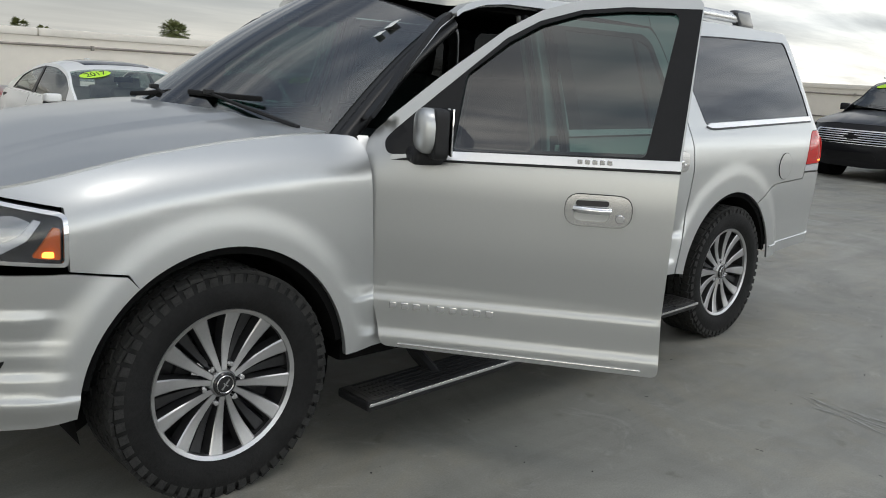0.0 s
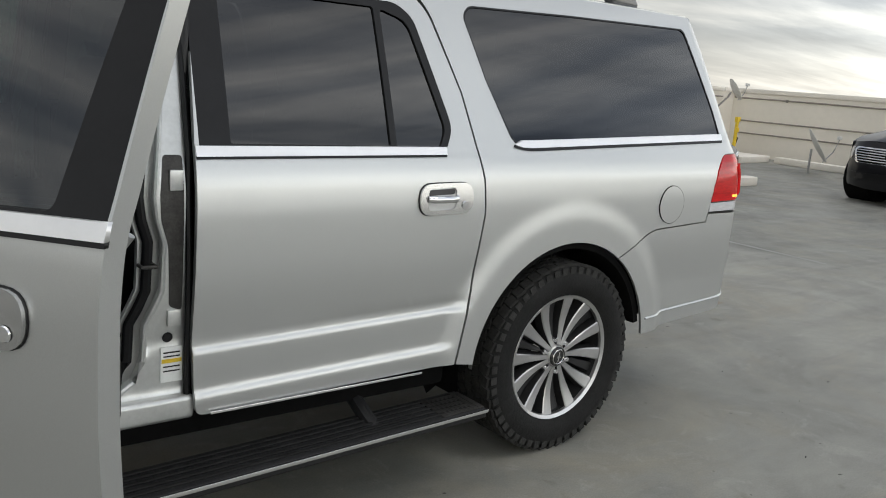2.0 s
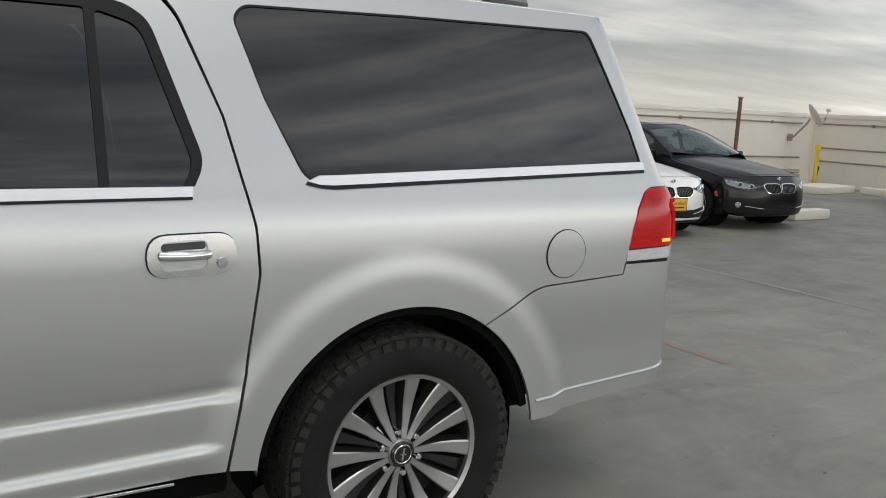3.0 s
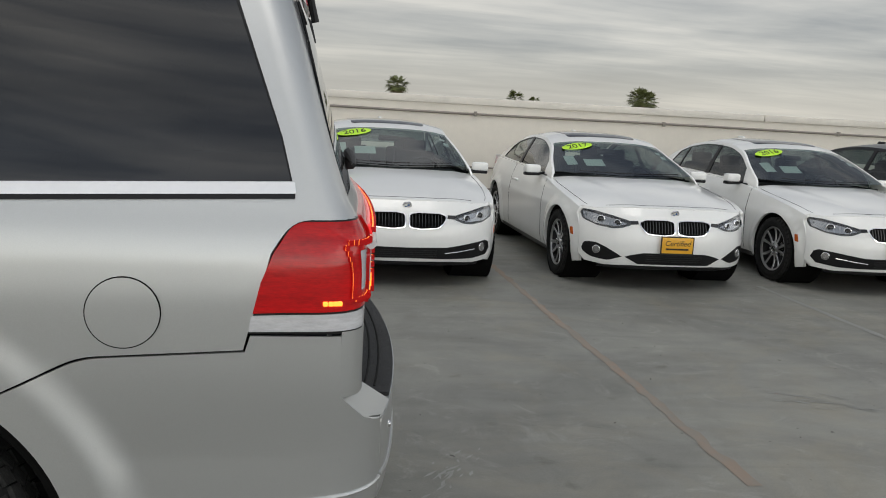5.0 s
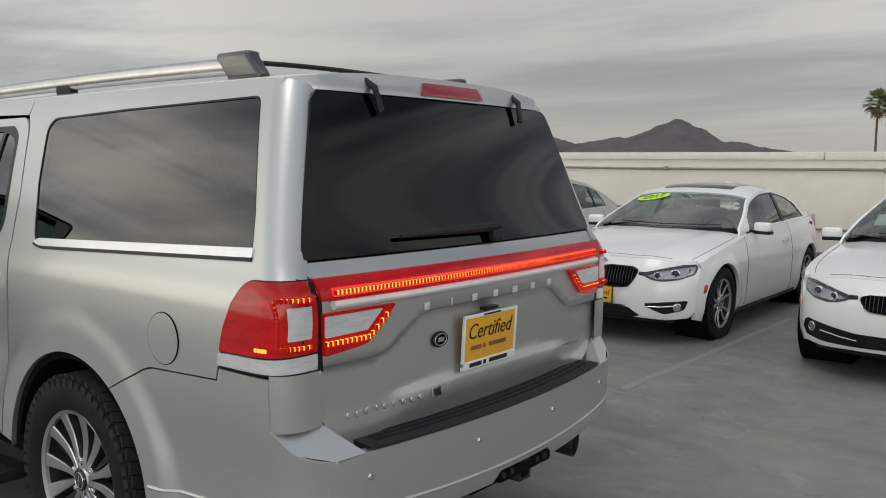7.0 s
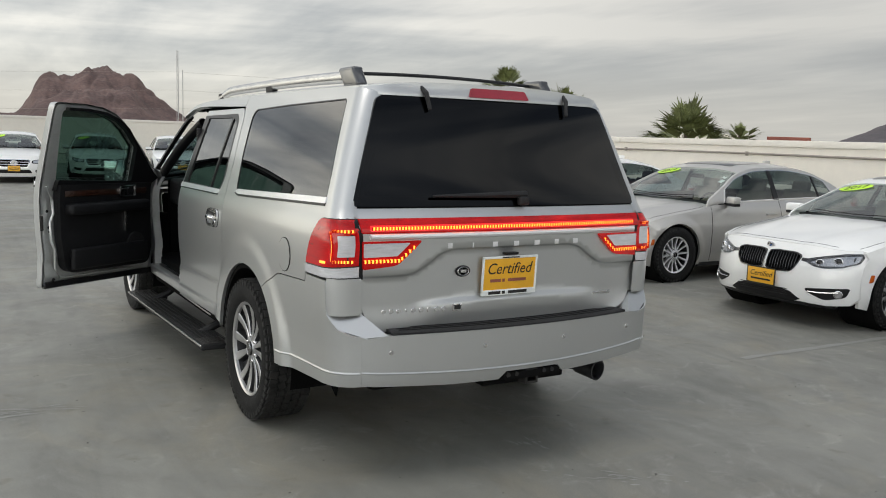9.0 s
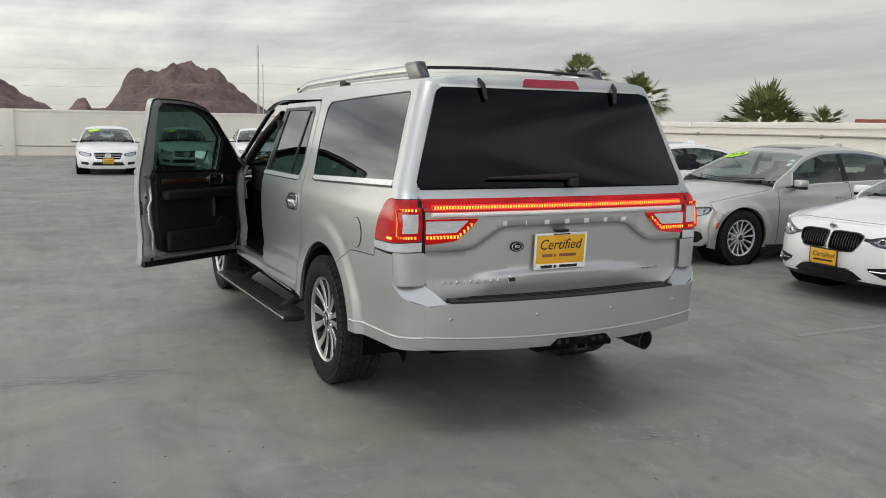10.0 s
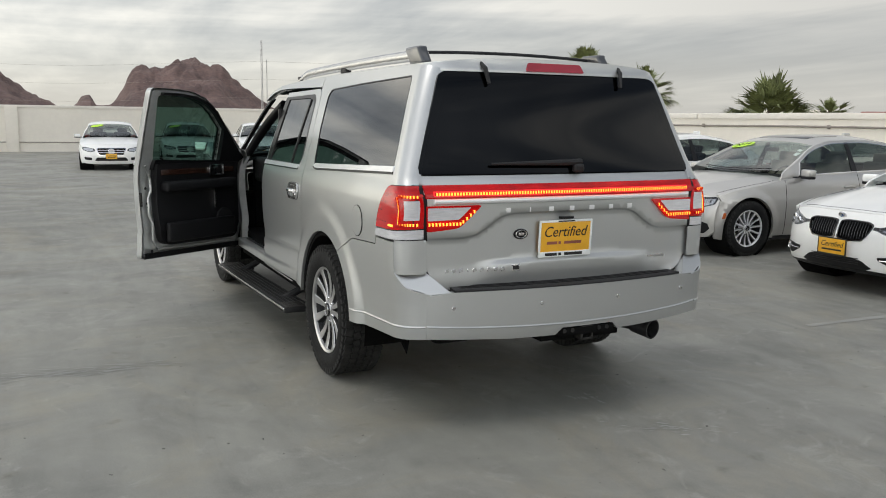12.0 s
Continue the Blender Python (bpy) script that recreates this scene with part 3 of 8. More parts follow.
def stripe(name, pts, width, mat, label, cat, z=0.0025):
    bm = bmesh.new()
    q = [Vector((*p, z)) for p in pts]
    row = []
    for i, p in enumerate(q):
        d = (q[min(i + 1, len(q) - 1)] - q[max(0, i - 1)]).normalized()
        s = Vector((-d.y, d.x, 0)) * width / 2 * (0.75 + 0.5 * random.random())
        row.append((bm.verts.new(p + s), bm.verts.new(p - s)))
    for a, b in zip(row, row[1:]):
        bm.faces.new((a[1], b[1], b[0], a[0]))
    return solid(name, bm, mat, label, cat, kind="structure", smooth=False)


def straight(a, b, n=24, wob=0.006):
    return [(lerp(a[0], b[0], i / n) + random.uniform(-wob, wob), lerp(a[1], b[1], i / n) + random.uniform(-wob, wob)) for i in range(n + 1)]


stripe("joint", straight((6.27, 5.4), (6.31, 0.2), 60, 0.014), 0.065, M_SEAM, "rusty filled joint across the concrete deck", "floor joint")
for ends in (((3.72, 6.6), (3.64, 2.9)), ((8.82, 4.6), (8.80, 0.7))):
    stripe("trim_line", straight(*ends), 0.06, M_LINE, "worn pale bay line on the concrete", "bay line")


# ---- wheels ----
def tyre_mesh(R, w, rim, blocks):
    h = w / 2
    s = R - rim
    prof = [(rim - 0.012, -h * 0.80), (rim + s * 0.10, -h * 0.95), (rim + s * 0.35, -h * 1.02), (rim + s * 0.62, -h * 1.0), (R - 0.028, -h * 0.93), (R - 0.008, -h * 0.82), (R - 0.008, 0.0)]
    prof += [(r, -a) for r, a in prof[-2::-1]]
    carcass = finish("tyre", lathe(prof, 72, cap=False), M_RUBBER)
    bm = bmesh.new()
    n = blocks
    for k in range(n):
        for row, (a0, wid, sh) in enumerate(((-0.72, 0.34, 0.0), (-0.34, 0.28, 0.5), (0.0, 0.26, 0.2), (0.34, 0.28, 0.7), (0.72, 0.34, 0.35))):
            ang = 2 * math.pi * (k + sh) / n
            m = Matrix.Rotation(-ang, 4, "Y") @ Matrix.Translation((R - 0.006, a0 * h, 0)) @ Matrix.Rotation(radians(18 if row % 2 else -14), 4, "X")
            bmesh.ops.create_cube(bm, size=1.0, matrix=m @ Matrix.Diagonal((0.012, wid * h, 2 * math.pi * R / n * 0.86, 1)))
        ang = 2 * math.pi * k / n
        for sgn in (-1, 1):
            m = Matrix.Rotation(-ang, 4, "Y") @ Matrix.Translation((R - 0.03, sgn * h * 0.955, 0))
            bmesh.ops.create_cube(bm, size=1.0, matrix=m @ Matrix.Diagonal((0.034, 0.005, 2 * math.pi * R / n * 0.6, 1)))
    return carcass, finish("tread", bm, M_TREAD)


def spoke_into(bm, ang, r0, r1, w0, w1, y0, y1, deep, bow=0.0, twist=0.0):
    n, rows = 6, []
    for i in range(n + 1):
        t = i / n
        r = lerp(r0, r1, t)
        wd = lerp(w0, w1, t ** 1.2) / 2
        y = lerp(y0, y1, t) + bow * math.sin(math.pi * t)
        a = ang + twist * t
        c, s = math.cos(a), math.sin(a)
        row = []
        for side, yy, k in ((-1, y + deep, 1.25), (-1, y + 0.004, 1.0), (-0.8, y, 1.0), (0.8, y, 1.0), (1, y + 0.004, 1.0), (1, y + deep, 1.25)):
            row.append(bm.verts.new((r * c - side * wd * k * s, yy, r * s + side * wd * k * c)))
        rows.append(row)
    for a, b in zip(rows, rows[1:]):
        for k in range(5):
            f = bm.faces.new((a[k], a[k + 1], b[k + 1], b[k]))
            f.material_index = 0 if k in (1, 2, 3) else 1


def rim_mesh(R, h, pairs, spread, w0, w1, mats, y=0.0, single=False):
    bm = bmesh.new()
    for k in range(pairs):
        a = 2 * math.pi * k / pairs + 0.3
        for sgn in ((0,) if single else (-1, 1)):
            spoke_into(bm, a + sgn * spread * 0.75, 0.048, R - 0.012, w0, w1, -h * 0.70 + y, -h * 0.80 + y, 0.045, 0.012, sgn * spread * 0.25)
        if not single and pairs == 6:
            # darker blade set deeper, between one pair and the next
            mid = a + math.pi / pairs
            q = bmesh.new()
            spoke_into(q, mid, 0.075, R - 0.012, 0.016, 0.050, -h * 0.52 + y, -h * 0.58 + y, 0.03, 0.010)
            for f in q.faces:
                f.material_index = 2
            me = bpy.data.meshes.new("scrap")
            q.to_mesh(me)
            q.free()
            bm.from_mesh(me)
            bpy.data.meshes.remove(me)
    bmesh.ops.recalc_face_normals(bm, faces=bm.faces[:])
    ring = lathe([(R - 0.016, -h * 0.72 + y), (R - 0.014, -h * 0.83 + y), (R, -h * 0.88 + y), (R + 0.004, -h * 0.84 + y), (R + 0.002, -h * 0.5)], 64, cap=False)
    hub = lathe([(0.030, -h * 0.72 + y), (0.043, -h * 0.73 + y), (0.050, -h * 0.66 + y), (0.056, -h * 0.45 + y), (0.100, -h * 0.30 + y)], 32, cap=False)
    for src in (ring, hub):
        me = bpy.data.meshes.new("scrap")
        src.to_mesh(me)
        src.free()
        bm.from_mesh(me)
        bpy.data.meshes.remove(me)
    return finish("rim", bm, mats, angle=30)


def barrel_mesh(R, h):
    bm = lathe([(0.001, -h * 0.12), (0.15, -h * 0.16), (0.155, -h * 0.05), (R - 0.03, -h * 0.05), (R - 0.012, -h * 0.8), (R - 0.006, -h * 0.82), (R - 0.006, h * 0.8), (0.1, h * 0.8)], 48, cap=False)
    return finish("wheel", bm, M_DARKALLOY)


def lug_mesh(r):
    bm = lathe([(0.001, -0.018), (0.008, -0.017), (0.0125, -0.006), (0.013, 0.02)], 10)
    return finish("lug_nut", bm, M_CHROME)


def cap_mesh(r):
    return finish("centre_cap", lathe([(0.001, -0.006), (r * 0.62, -0.006), (r * 0.66, -0.003), (r * 0.9, -0.005), (r, -0.001), (r, 0.01)], 28), M_GLOSSBLACK)


def cap_ring_mesh(r):
    bm = lathe([(r * 0.70, -0.005), (r * 0.76, -0.0075), (r * 0.82, -0.005)], 28, cap=False)
    rbox(bm, (r * 0.16, 0.002, r * 1.1), pose(0, -0.0065, 0), 0, 1)
    rbox(bm, (r * 0.55, 0.002, r * 0.10), pose(0, -0.0065, 0), 0, 1)
    return finish("cap_ring", bm, M_SATIN)


CAP_RING = cap_ring_mesh(0.040)


WHEELS = {
    "suv": dict(tyre=tyre_mesh(0.404, 0.270, 0.272, 52), rim=rim_mesh(0.268, 0.135, 6, radians(14.5), 0.020, 0.056, [M_RIM, M_DARKALLOY, M_GUNMETAL]), barrel=barrel_mesh(0.272, 0.135), h=0.135, lugs=6, cap=cap_mesh(0.042), lug=lug_mesh(0.01)),
    "star": dict(tyre=tyre_mesh(0.328, 0.225, 0.232, 40), rim=rim_mesh(0.228, 0.112, 5, radians(16), 0.026, 0.030, [M_RIM, M_DARKALLOY]), barrel=barrel_mesh(0.232, 0.112), h=0.112, lugs=5, cap=cap_mesh(0.032), lug=lug_mesh(0.01)),
    "multi": dict(tyre=tyre_mesh(0.335, 0.235, 0.226, 40), rim=rim_mesh(0.222, 0.117, 14, 0, 0.018, 0.024, [M_BRIGHT, M_RIM], single=True), barrel=barrel_mesh(0.226, 0.117), h=0.117, lugs=5, cap=cap_mesh(0.032), lug=lug_mesh(0.01)),
}


def wheel(kind, parent, x, y, right=False, turn=0.0, spin=0.0):
    k = WHEELS[kind]
    R = 0.404 if kind == "suv" else 0.335 if kind == "multi" else 0.328
    w = part("wheel", k["barrel"], None, parent, "alloy wheel with machined spokes", m=pose(x, y, R, 0, 0, (180 if right else 0) + turn) @ pose(0, 0, 0, 0, spin, 0))
    part("tyre", k["tyre"][0], None, w, "black all-terrain tyre" if kind == "suv" else "black tyre")
    tagged(part("tread", k["tyre"][1], None, w, "chunky tread blocks"), kind="stuff")
    part("rim", k["rim"], None, w, "machined silver spokes with dark pockets")
    part("centre_cap", k["cap"], None, w, m=pose(0, -k["h"] * 0.76, 0))
    part("cap_ring", CAP_RING, None, w, "bright emblem ring", m=pose(0, -k["h"] * 0.76, 0))
    for i in range(k["lugs"]):
        a = 2 * math.pi * (i + 0.5) / k["lugs"] + 0.3
        part("lug_nut", k["lug"], None, w, m=pose(0.072 * math.cos(a), -k["h"] * 0.60, 0.072 * math.sin(a)))
    return w


# ---- the silver long-wheelbase suv: shape ----
WB, ZW = 3.327, 0.40
f_hood = spline([(-0.95, 1.02), (-0.67, 1.085), (-0.2, 1.19), (0.31, 1.245), (0.60, 1.255)])
f_roofedge = spline([(0.55, 1.245), (0.73, 1.392), (1.0, 1.634), (1.11, 1.716), (1.25, 1.790), (1.5, 1.838), (2.2, 1.862), (3.4, 1.872), (4.3, 1.872)])
f_up = spline([(0.672, 0.972), (0.90, 0.990), (1.05, 0.992), (1.15, 0.985), (1.22, 0.970), (1.27, 0.952), (1.32, 0.936), (1.60, 0.840), (1.82, 0.756), (1.9, 0.72)])
f_tail = spline([(0.2, 4.490), (0.45, 4.537), (0.53, 4.551), (0.62, 4.552), (0.70, 4.552), (0.712, 4.551), (0.724, 4.545), (0.785, 4.494), (0.795, 4.487), (0.9, 4.485), (1.2, 4.485), (1.31, 4.432), (1.83, 4.272), (1.95, 4.22)])
f_gate = spline([(0.2, 4.490), (0.72, 4.489), (0.84, 4.488), (1.0, 4.487), (1.2, 4.487), (1.31, 4.432), (1.83, 4.272), (1.95, 4.22)])


f_clad = spline([(0.36, 0.974), (0.45, 0.985), (0.500, 0.9895), (0.508, 0.9885), (0.530, 0.9800), (0.540, 0.9790), (0.640, 0.9825), (0.650, 0.9818), (0.664, 0.9750), (0.672, 0.9738), (0.690, 0.9736), (0.70, 0.9738)])


def suv_w(x, z):
    zt = z - 0.0225 * (min(max(x, 0), WB) - 1.75)
    if x < 3.45:
        y = f_clad(zt) if zt < 0.690 else f_up(z)
    else:
        y = f_up(z) if z > 0.672 else 0.972 - 0.03 * (0.672 - z)
    for cx, reach, bulge in ((0.0, 0.635, 1.000), (WB, 0.680, 1.001)):
        near = smooth01((reach - math.hypot(x - cx, z - ZW)) / 0.10)
        if z < 1.15:
            y = lerp(y, max(y, bulge), near)
    if x < 0.7:
        y -= 0.10 * max(0.0, 1 - (f_hood(x) - z) / 0.17) ** 2 * smooth01((0.75 - x) / 0.3) * (1 if z < 1.3 else 0)
    if x < -0.30:
        s = (-0.30 - x) / 0.62
        y -= 0.36 * min(1.0, s) ** 2.6
    return y


def suv_flank(x, z):
    """The flank carried on round the tail corner: past its start, x counts the way round the bend."""
    y, back = suv_w(x, z), f_tail(z) - 4.485
    r = lerp(0.20, 0.085, smooth01((z - 1.12) / 0.19))
    q = (x - back - 4.50 + r) / r
    if q <= 0:
        return x, y
    a = min(q, 0.985) * math.pi / 2
    upper = smooth01((z - 0.715) / 0.08)
    square = upper * (1 - smooth01((z - 1.12) / 0.19))
    n = lerp(lerp(2.5, 2.0, upper), 4.0, square)
    return 4.50 - r + back + r * math.sin(a) ** (2 / n), y - r * lerp(1.0, 0.86, square) * (1 - math.cos(a) ** (2 / n))


def suv_low(sg):
    """The flank down at the rear bumper, turned in at its corner."""
    def f(x, z):
        q = min(max(0.0, (x - 4.367 + 0.14 * max(0.0, 0.54 - z)) / 0.20), 0.985)
        return Vector((x, sg * (suv_w(x, z) - 0.20 * (1 - (1 - q ** 2.5) ** 0.4)), z)), Vector((0, sg, 0))
    return f


def suv_side(sg):
    def f(x, z):
        fx, fy = suv_flank(x, z)
        return Vector((fx, sg * fy, z)), Vector((0, sg, 0))
    return f


def suv_gate(y, z):
    return Vector((f_gate(z) + 0.010 + 0.040 * (1 - (y / 0.86) ** 2), y, z)), Vector((1, 0, 0))


def suv_rear(y, z):
    x = f_tail(min(z, 0.705))
    return Vector((x + 0.09 * (1 - (y / 0.86) ** 2) + 0.0139 - 0.55 * max(0.0, abs(y) - 0.72) ** 2, y, z)), Vector((1, 0, 0))


f_roof = spline([(1.0, 1.835), (1.3, 1.890), (1.9, 1.930), (3.0, 1.940), (4.0, 1.926), (4.32, 1.908)])


def suv_roof(x, y):
    yc = suv_w(min(x, 4.15), f_roofedge(x))
    ze = f_roofedge(x)
    return Vector((x, y, ze + (f_roof(x) - ze) * (1 - min(1, abs(y) / yc) ** 2.6))), Vector((0, 0, 1))


def suv_hood(x, y):
    ze = f_hood(x)
    ys = suv_w(x, ze)
    dome = 0.011 * smooth01((0.52 - abs(y)) / 0.06 + 0.5)
    return Vector((x, y, ze + 0.058 * (1 - min(1, abs(y) / ys) ** 2.2) + dome)), Vector((0, 0, 1))


def suv_screen(a, t):
    y = a * lerp(0.855, 0.672, t)
    x = lerp(0.12 + 0.40 * a * a, 1.05 + 0.155 * a * a, t)
    z = lerp(1.250 - 0.012 * a * a, 1.838 - 0.122 * a * a, t) + 0.030 * math.sin(math.pi * t)
    return Vector((x, y, z)), Vector((-0.55, 0, 0.84))


def suv_front(y, z):
    b = (z - 0.62) / 0.55
    return Vector((-0.985 + 0.36 * (abs(y) / 0.86) ** 2.8 + 0.05 * b * b, y, z)), Vector((-1, 0, 0))


def low_line(k, x0, x1, n=12):
    return [(lerp(x0, x1, i / n), k + 0.0225 * (lerp(x0, x1, i / n) - 1.75)) for i in range(n + 1)]


SIDELINES = [low_line(k, -0.2, 3.3) for k in (0.490, 0.501, 0.509, 0.519, 0.530, 0.541, 0.555, 0.625, 0.640, 0.650, 0.660, 0.669, 0.680, 0.695)]
ARCH_F = arc(0.0, ZW, 0.490, 3, 128, 30)      # from behind the wheel over the top to the bumper seam
ARCH_F2 = arc(0.0, ZW, 0.490, 128, 177, 12)
ARCH_R = arc(WB, ZW, 0.497, 56, 176, 30)
ARCH_R2 = arc(WB, ZW, 0.497, 56, 6, 14)

DOOR_F = [(0.590, 1.228), (0.612, 0.91), (0.642, 0.66), (0.692, 0.440, 0.03), (1.742, 0.452, 0.03), (1.732, 0.67), (1.740, 1.20), (1.768, 1.800, 0.04), (1.50, 1.797), (1.34, 1.780), (1.20, 1.738), (1.08, 1.668), (0.85, 1.478), (0.69, 1.332), (0.615, 1.268, 0.03)]
WIN_F = [(0.925, 1.212, 0.02), (1.618, 1.240, 0.02), (1.690, 1.748, 0.04), (1.50, 1.745), (1.34, 1.728), (1.20, 1.682), (1.09, 1.615), (0.945, 1.490, 0.02)]
DOOR_R = [(1.757, 0.452, 0.03), (2.742, 0.468), (2.797, 0.74), (2.835, 1.03), (2.825, 1.16), (2.758, 1.46), (2.655, 1.73, 0.05), (2.60, 1.785, 0.04), (1.783, 1.775), (1.750, 1.24), (1.746, 0.67)]
WIN_R = [(1.775, 1.270), (2.655, 1.268, 0.02), (2.690, 1.330, 0.05), (2.572, 1.700, 0.05), (2.50, 1.738, 0.03), (1.785, 1.728)]
WIN_Q = [(2.815, 1.735, 0.04), (2.885, 1.51), (2.985, 1.285, 0.05), (3.07, 1.268), (4.318, 1.318, 0.015), (4.284, 1.45), (4.155, 1.812, 0.03), (3.4, 1.795), (2.85, 1.775, 0.03)]


def build_suv():
    car = thing("suv", pose(0, 0, 0), "silver long-wheelbase luxury suv parked with its driver door open", "car")
    for sg in (-1, 1):
        side = suv_side(sg)
        # front wing
        wing = [(-0.502, 1.045), (-0.67, 1.075), (-0.66, 1.083)] + [(x, f_hood(x) - 0.006) for x in np.arange(-0.62, 0.5, 0.06)] + [(0.50, 1.244), (0.565, 1.240, 0.03), (0.582, 1.20), (0.602, 0.91), (0.632, 0.66), (0.676, 0.436), (0.492, 0.424)] + ARCH_F + [(-0.335, 0.835), (-0.497, 0.858)]
        panel("front_wing", fillet(wing), side, M_SILVER, car, step=0.028, depth=0.02, lines=SIDELINES)
        panel("wing_lip", arc(0, ZW, 0.489, 10, 170, 40) + arc(0, ZW, 0.462, 170, 10, 40), side, M_VOID, car, "black arch lining", depth=0.12, off=-0.020)
        def bsurf(x, z, s=sg):
            fade = smooth01((-0.47 - x) / 0.17)
            o = 0.015 * smooth01((0.752 - z) / 0.040) - 0.017 * min(1.0, max(0.0, (0.712 - z) / 0.145)) + 0.016 * smooth01((0.560 - z) / 0.036)
            low = 0.006 * smooth01((0.474 - z) / 0.010) - 0.030 * smooth01((0.462 - z) / 0.09)
            return Vector((x, s * (suv_w(x, z) + o * fade + low * smooth01((-0.44 - x) / 0.06)), z)), Vector((0, s, 0))
        panel("side_bumper", fillet([(-0.497, 0.850), (-0.338, 0.827)] + ARCH_F2 + [(-0.490, 0.395), (-0.60, 0.375), (-0.72, 0.368), (-0.88, 0.372), (-0.88, 0.85)]), bsurf, M_SILVER, car, step=0.018, lines=[[(-0.9, z), (-0.45, z)] for z in (0.462, 0.469, 0.475, 0.524, 0.535, 0.548, 0.561, 0.712, 0.725, 0.74, 0.753)])
        # rear quarter and rear bumper corner
        q = [(2.752, 0.468), (2.805, 0.74), (2.843, 1.03), (2.833, 1.16), (2.766, 1.46), (2.664, 1.735, 0.05), (2.615, 1.793), (2.615, 1.862)] + [(x, f_roofedge(x) - 0.003) for x in np.arange(2.7, 4.15, 0.1)] + [(4.17, 1.869), (4.225, 1.862)] + [(f_tail(z) + 0.012, z) for z in (1.845, 1.82, 1.7, 1.58, 1.46, 1.34, 1.30, 1.262)] + [(4.315, 1.258, 0.05), (4.265, 1.18), (4.215, 0.985), (4.205, 0.945), (3.83, 0.925, 0.04), (3.607, 0.815)] + ARCH_R[:] + [(2.832, 0.455)]
        panel("rear_quarter", fillet(q), side, M_SILVER, car, holes=[fillet(WIN_Q)], step=0.028, depth=0.02, lines=SIDELINES + [[(f_tail(z) + o, z) for z in np.linspace(1.28, 1.84, 22)] for o in (-0.075, -0.06, -0.045, -0.032, -0.020, -0.010, 0.0, 0.007)])
        panel("rear_arch_lip", arc(WB, ZW, 0.495, 12, 170, 40) + arc(WB, ZW, 0.468, 170, 12, 40), side, M_VOID, car, "black arch lining", depth=0.12, off=-0.020)
        low = suv_low(sg)
        a, d, e = low(4.441, 0.824)[0], low(4.505, 0.715)[0], low(4.563, 0.715)[0]
        c, bb = suv_rear(sg * 0.735, 0.715)[0] + Vector((-0.002, 0, 0.018)), Vector((4.488, sg * 0.826, 0.824))
        up = (bb - a).cross(c - a)
        for p in (d, e):
            p.z = a.z - (up.x * (p.x - a.x) + up.y * (p.y - a.y)) / up.z
        b = [(3.609, 0.811), (3.835, 0.920, 0.04), (4.209, 0.940), (4.221, 0.980), (4.438, 0.980), (4.441, 0.824), (4.505, d.z), (4.563, e.z), (4.563, 0.60), (4.560, 0.497), (4.30, 0.482), (3.825, 0.447)] + ARCH_R2[::-1]
        panel("rear_bumper_corner", fillet(b), low, M_SILVER, car, step=0.022, lines=[[(x, z) for z in np.linspace(0.50, 0.69, 16)] for x in (4.40, 4.43, 4.46, 4.48, 4.50, 4.52, 4.535, 4.548)])
        panel("corner_post", [(4.364, 0.820), (4.4975, 0.820), (4.4975, 0.990), (4.364, 0.990)], side, M_SILVER, car, step=0.014)
        panel("corner_fill", [(sg * 0.815, 0.825), (sg * 0.895, 0.825), (sg * 0.895, 0.985), (sg * 0.815, 0.985)], suv_gate, M_SILVER, car, off=-0.020, depth=0.01, step=0.03)
        bm = bmesh.new()
        ring = [bm.verts.new(p) for p in (a, d, e, c, bb)]
        under = [bm.verts.new(p + Vector((-0.04, -sg * 0.03, -0.05))) for p in (a, d, e, c, bb)]
        bm.faces.new(ring)
        for k in range(5):
            bm.faces.new((ring[k], ring[(k + 1) % 5], under[(k + 1) % 5], under[k]))
        bmesh.ops.recalc_face_normals(bm, faces=bm.faces[:])
        part("bumper_shelf", bm, M_SILVER, car, "flat sloping shelf at the bumper corner", smooth=False)
        part("bumper_crease", tube([low(x, 0.518 + 0.06 * (x - 3.84))[0] + Vector((0, sg * 0.001, 0)) for x in np.linspace(3.835, 4.556, 40)], 0.006, 6), M_SILVER, car)
        # side glass
        panel("quarter_window", fillet(WIN_Q), side, M_PRIVACY, car, "dark privacy glass", off=-0.004, depth=0.004, step=0.05)
        panel("quarter_window_seal", fillet(WIN_Q), side, M_TRIM, car, holes=[fillet([(p[0] + (0.007 if p[0] < 3.6 else -0.006), p[1] + (0.006 if p[1] < 1.5 else -0.006), *p[2:]) for p in WIN_Q])], off=-0.0005, depth=0.012, step=0.04)
        panel("quarter_chrome", fillet([(2.990, 1.284), (3.03, 1.274), (3.07, 1.272), (4.320, 1.320), (4.316, 1.348), (3.09, 1.301), (3.03, 1.300)], 0.004), side, M_BRIGHT, car, "bright belt moulding", off=0.006, depth=0.01, step=0.05)
        panel("quarter_moulding_seal", [(2.985, 1.274), (3.03, 1.264), (3.07, 1.260), (4.318, 1.308), (4.318, 1.320), (3.07, 1.272), (3.03, 1.274), (2.990, 1.284)], side, M_TRIM, car, off=0.004, depth=0.01, step=0.05)
        panel("fuel_door" if sg < 0 else "side_cap", arc(3.932, 1.033, 0.083, 0, 355, 40), side, M_SILVER, car, off=0.0042, depth=0.014, step=0.015)
        panel("fuel_door_gap" if sg < 0 else "side_cap_gap", arc(3.932, 1.033, 0.0858, 0, 355, 40), side, M_VOID, car, off=0.0032, depth=0.006, step=0.015)
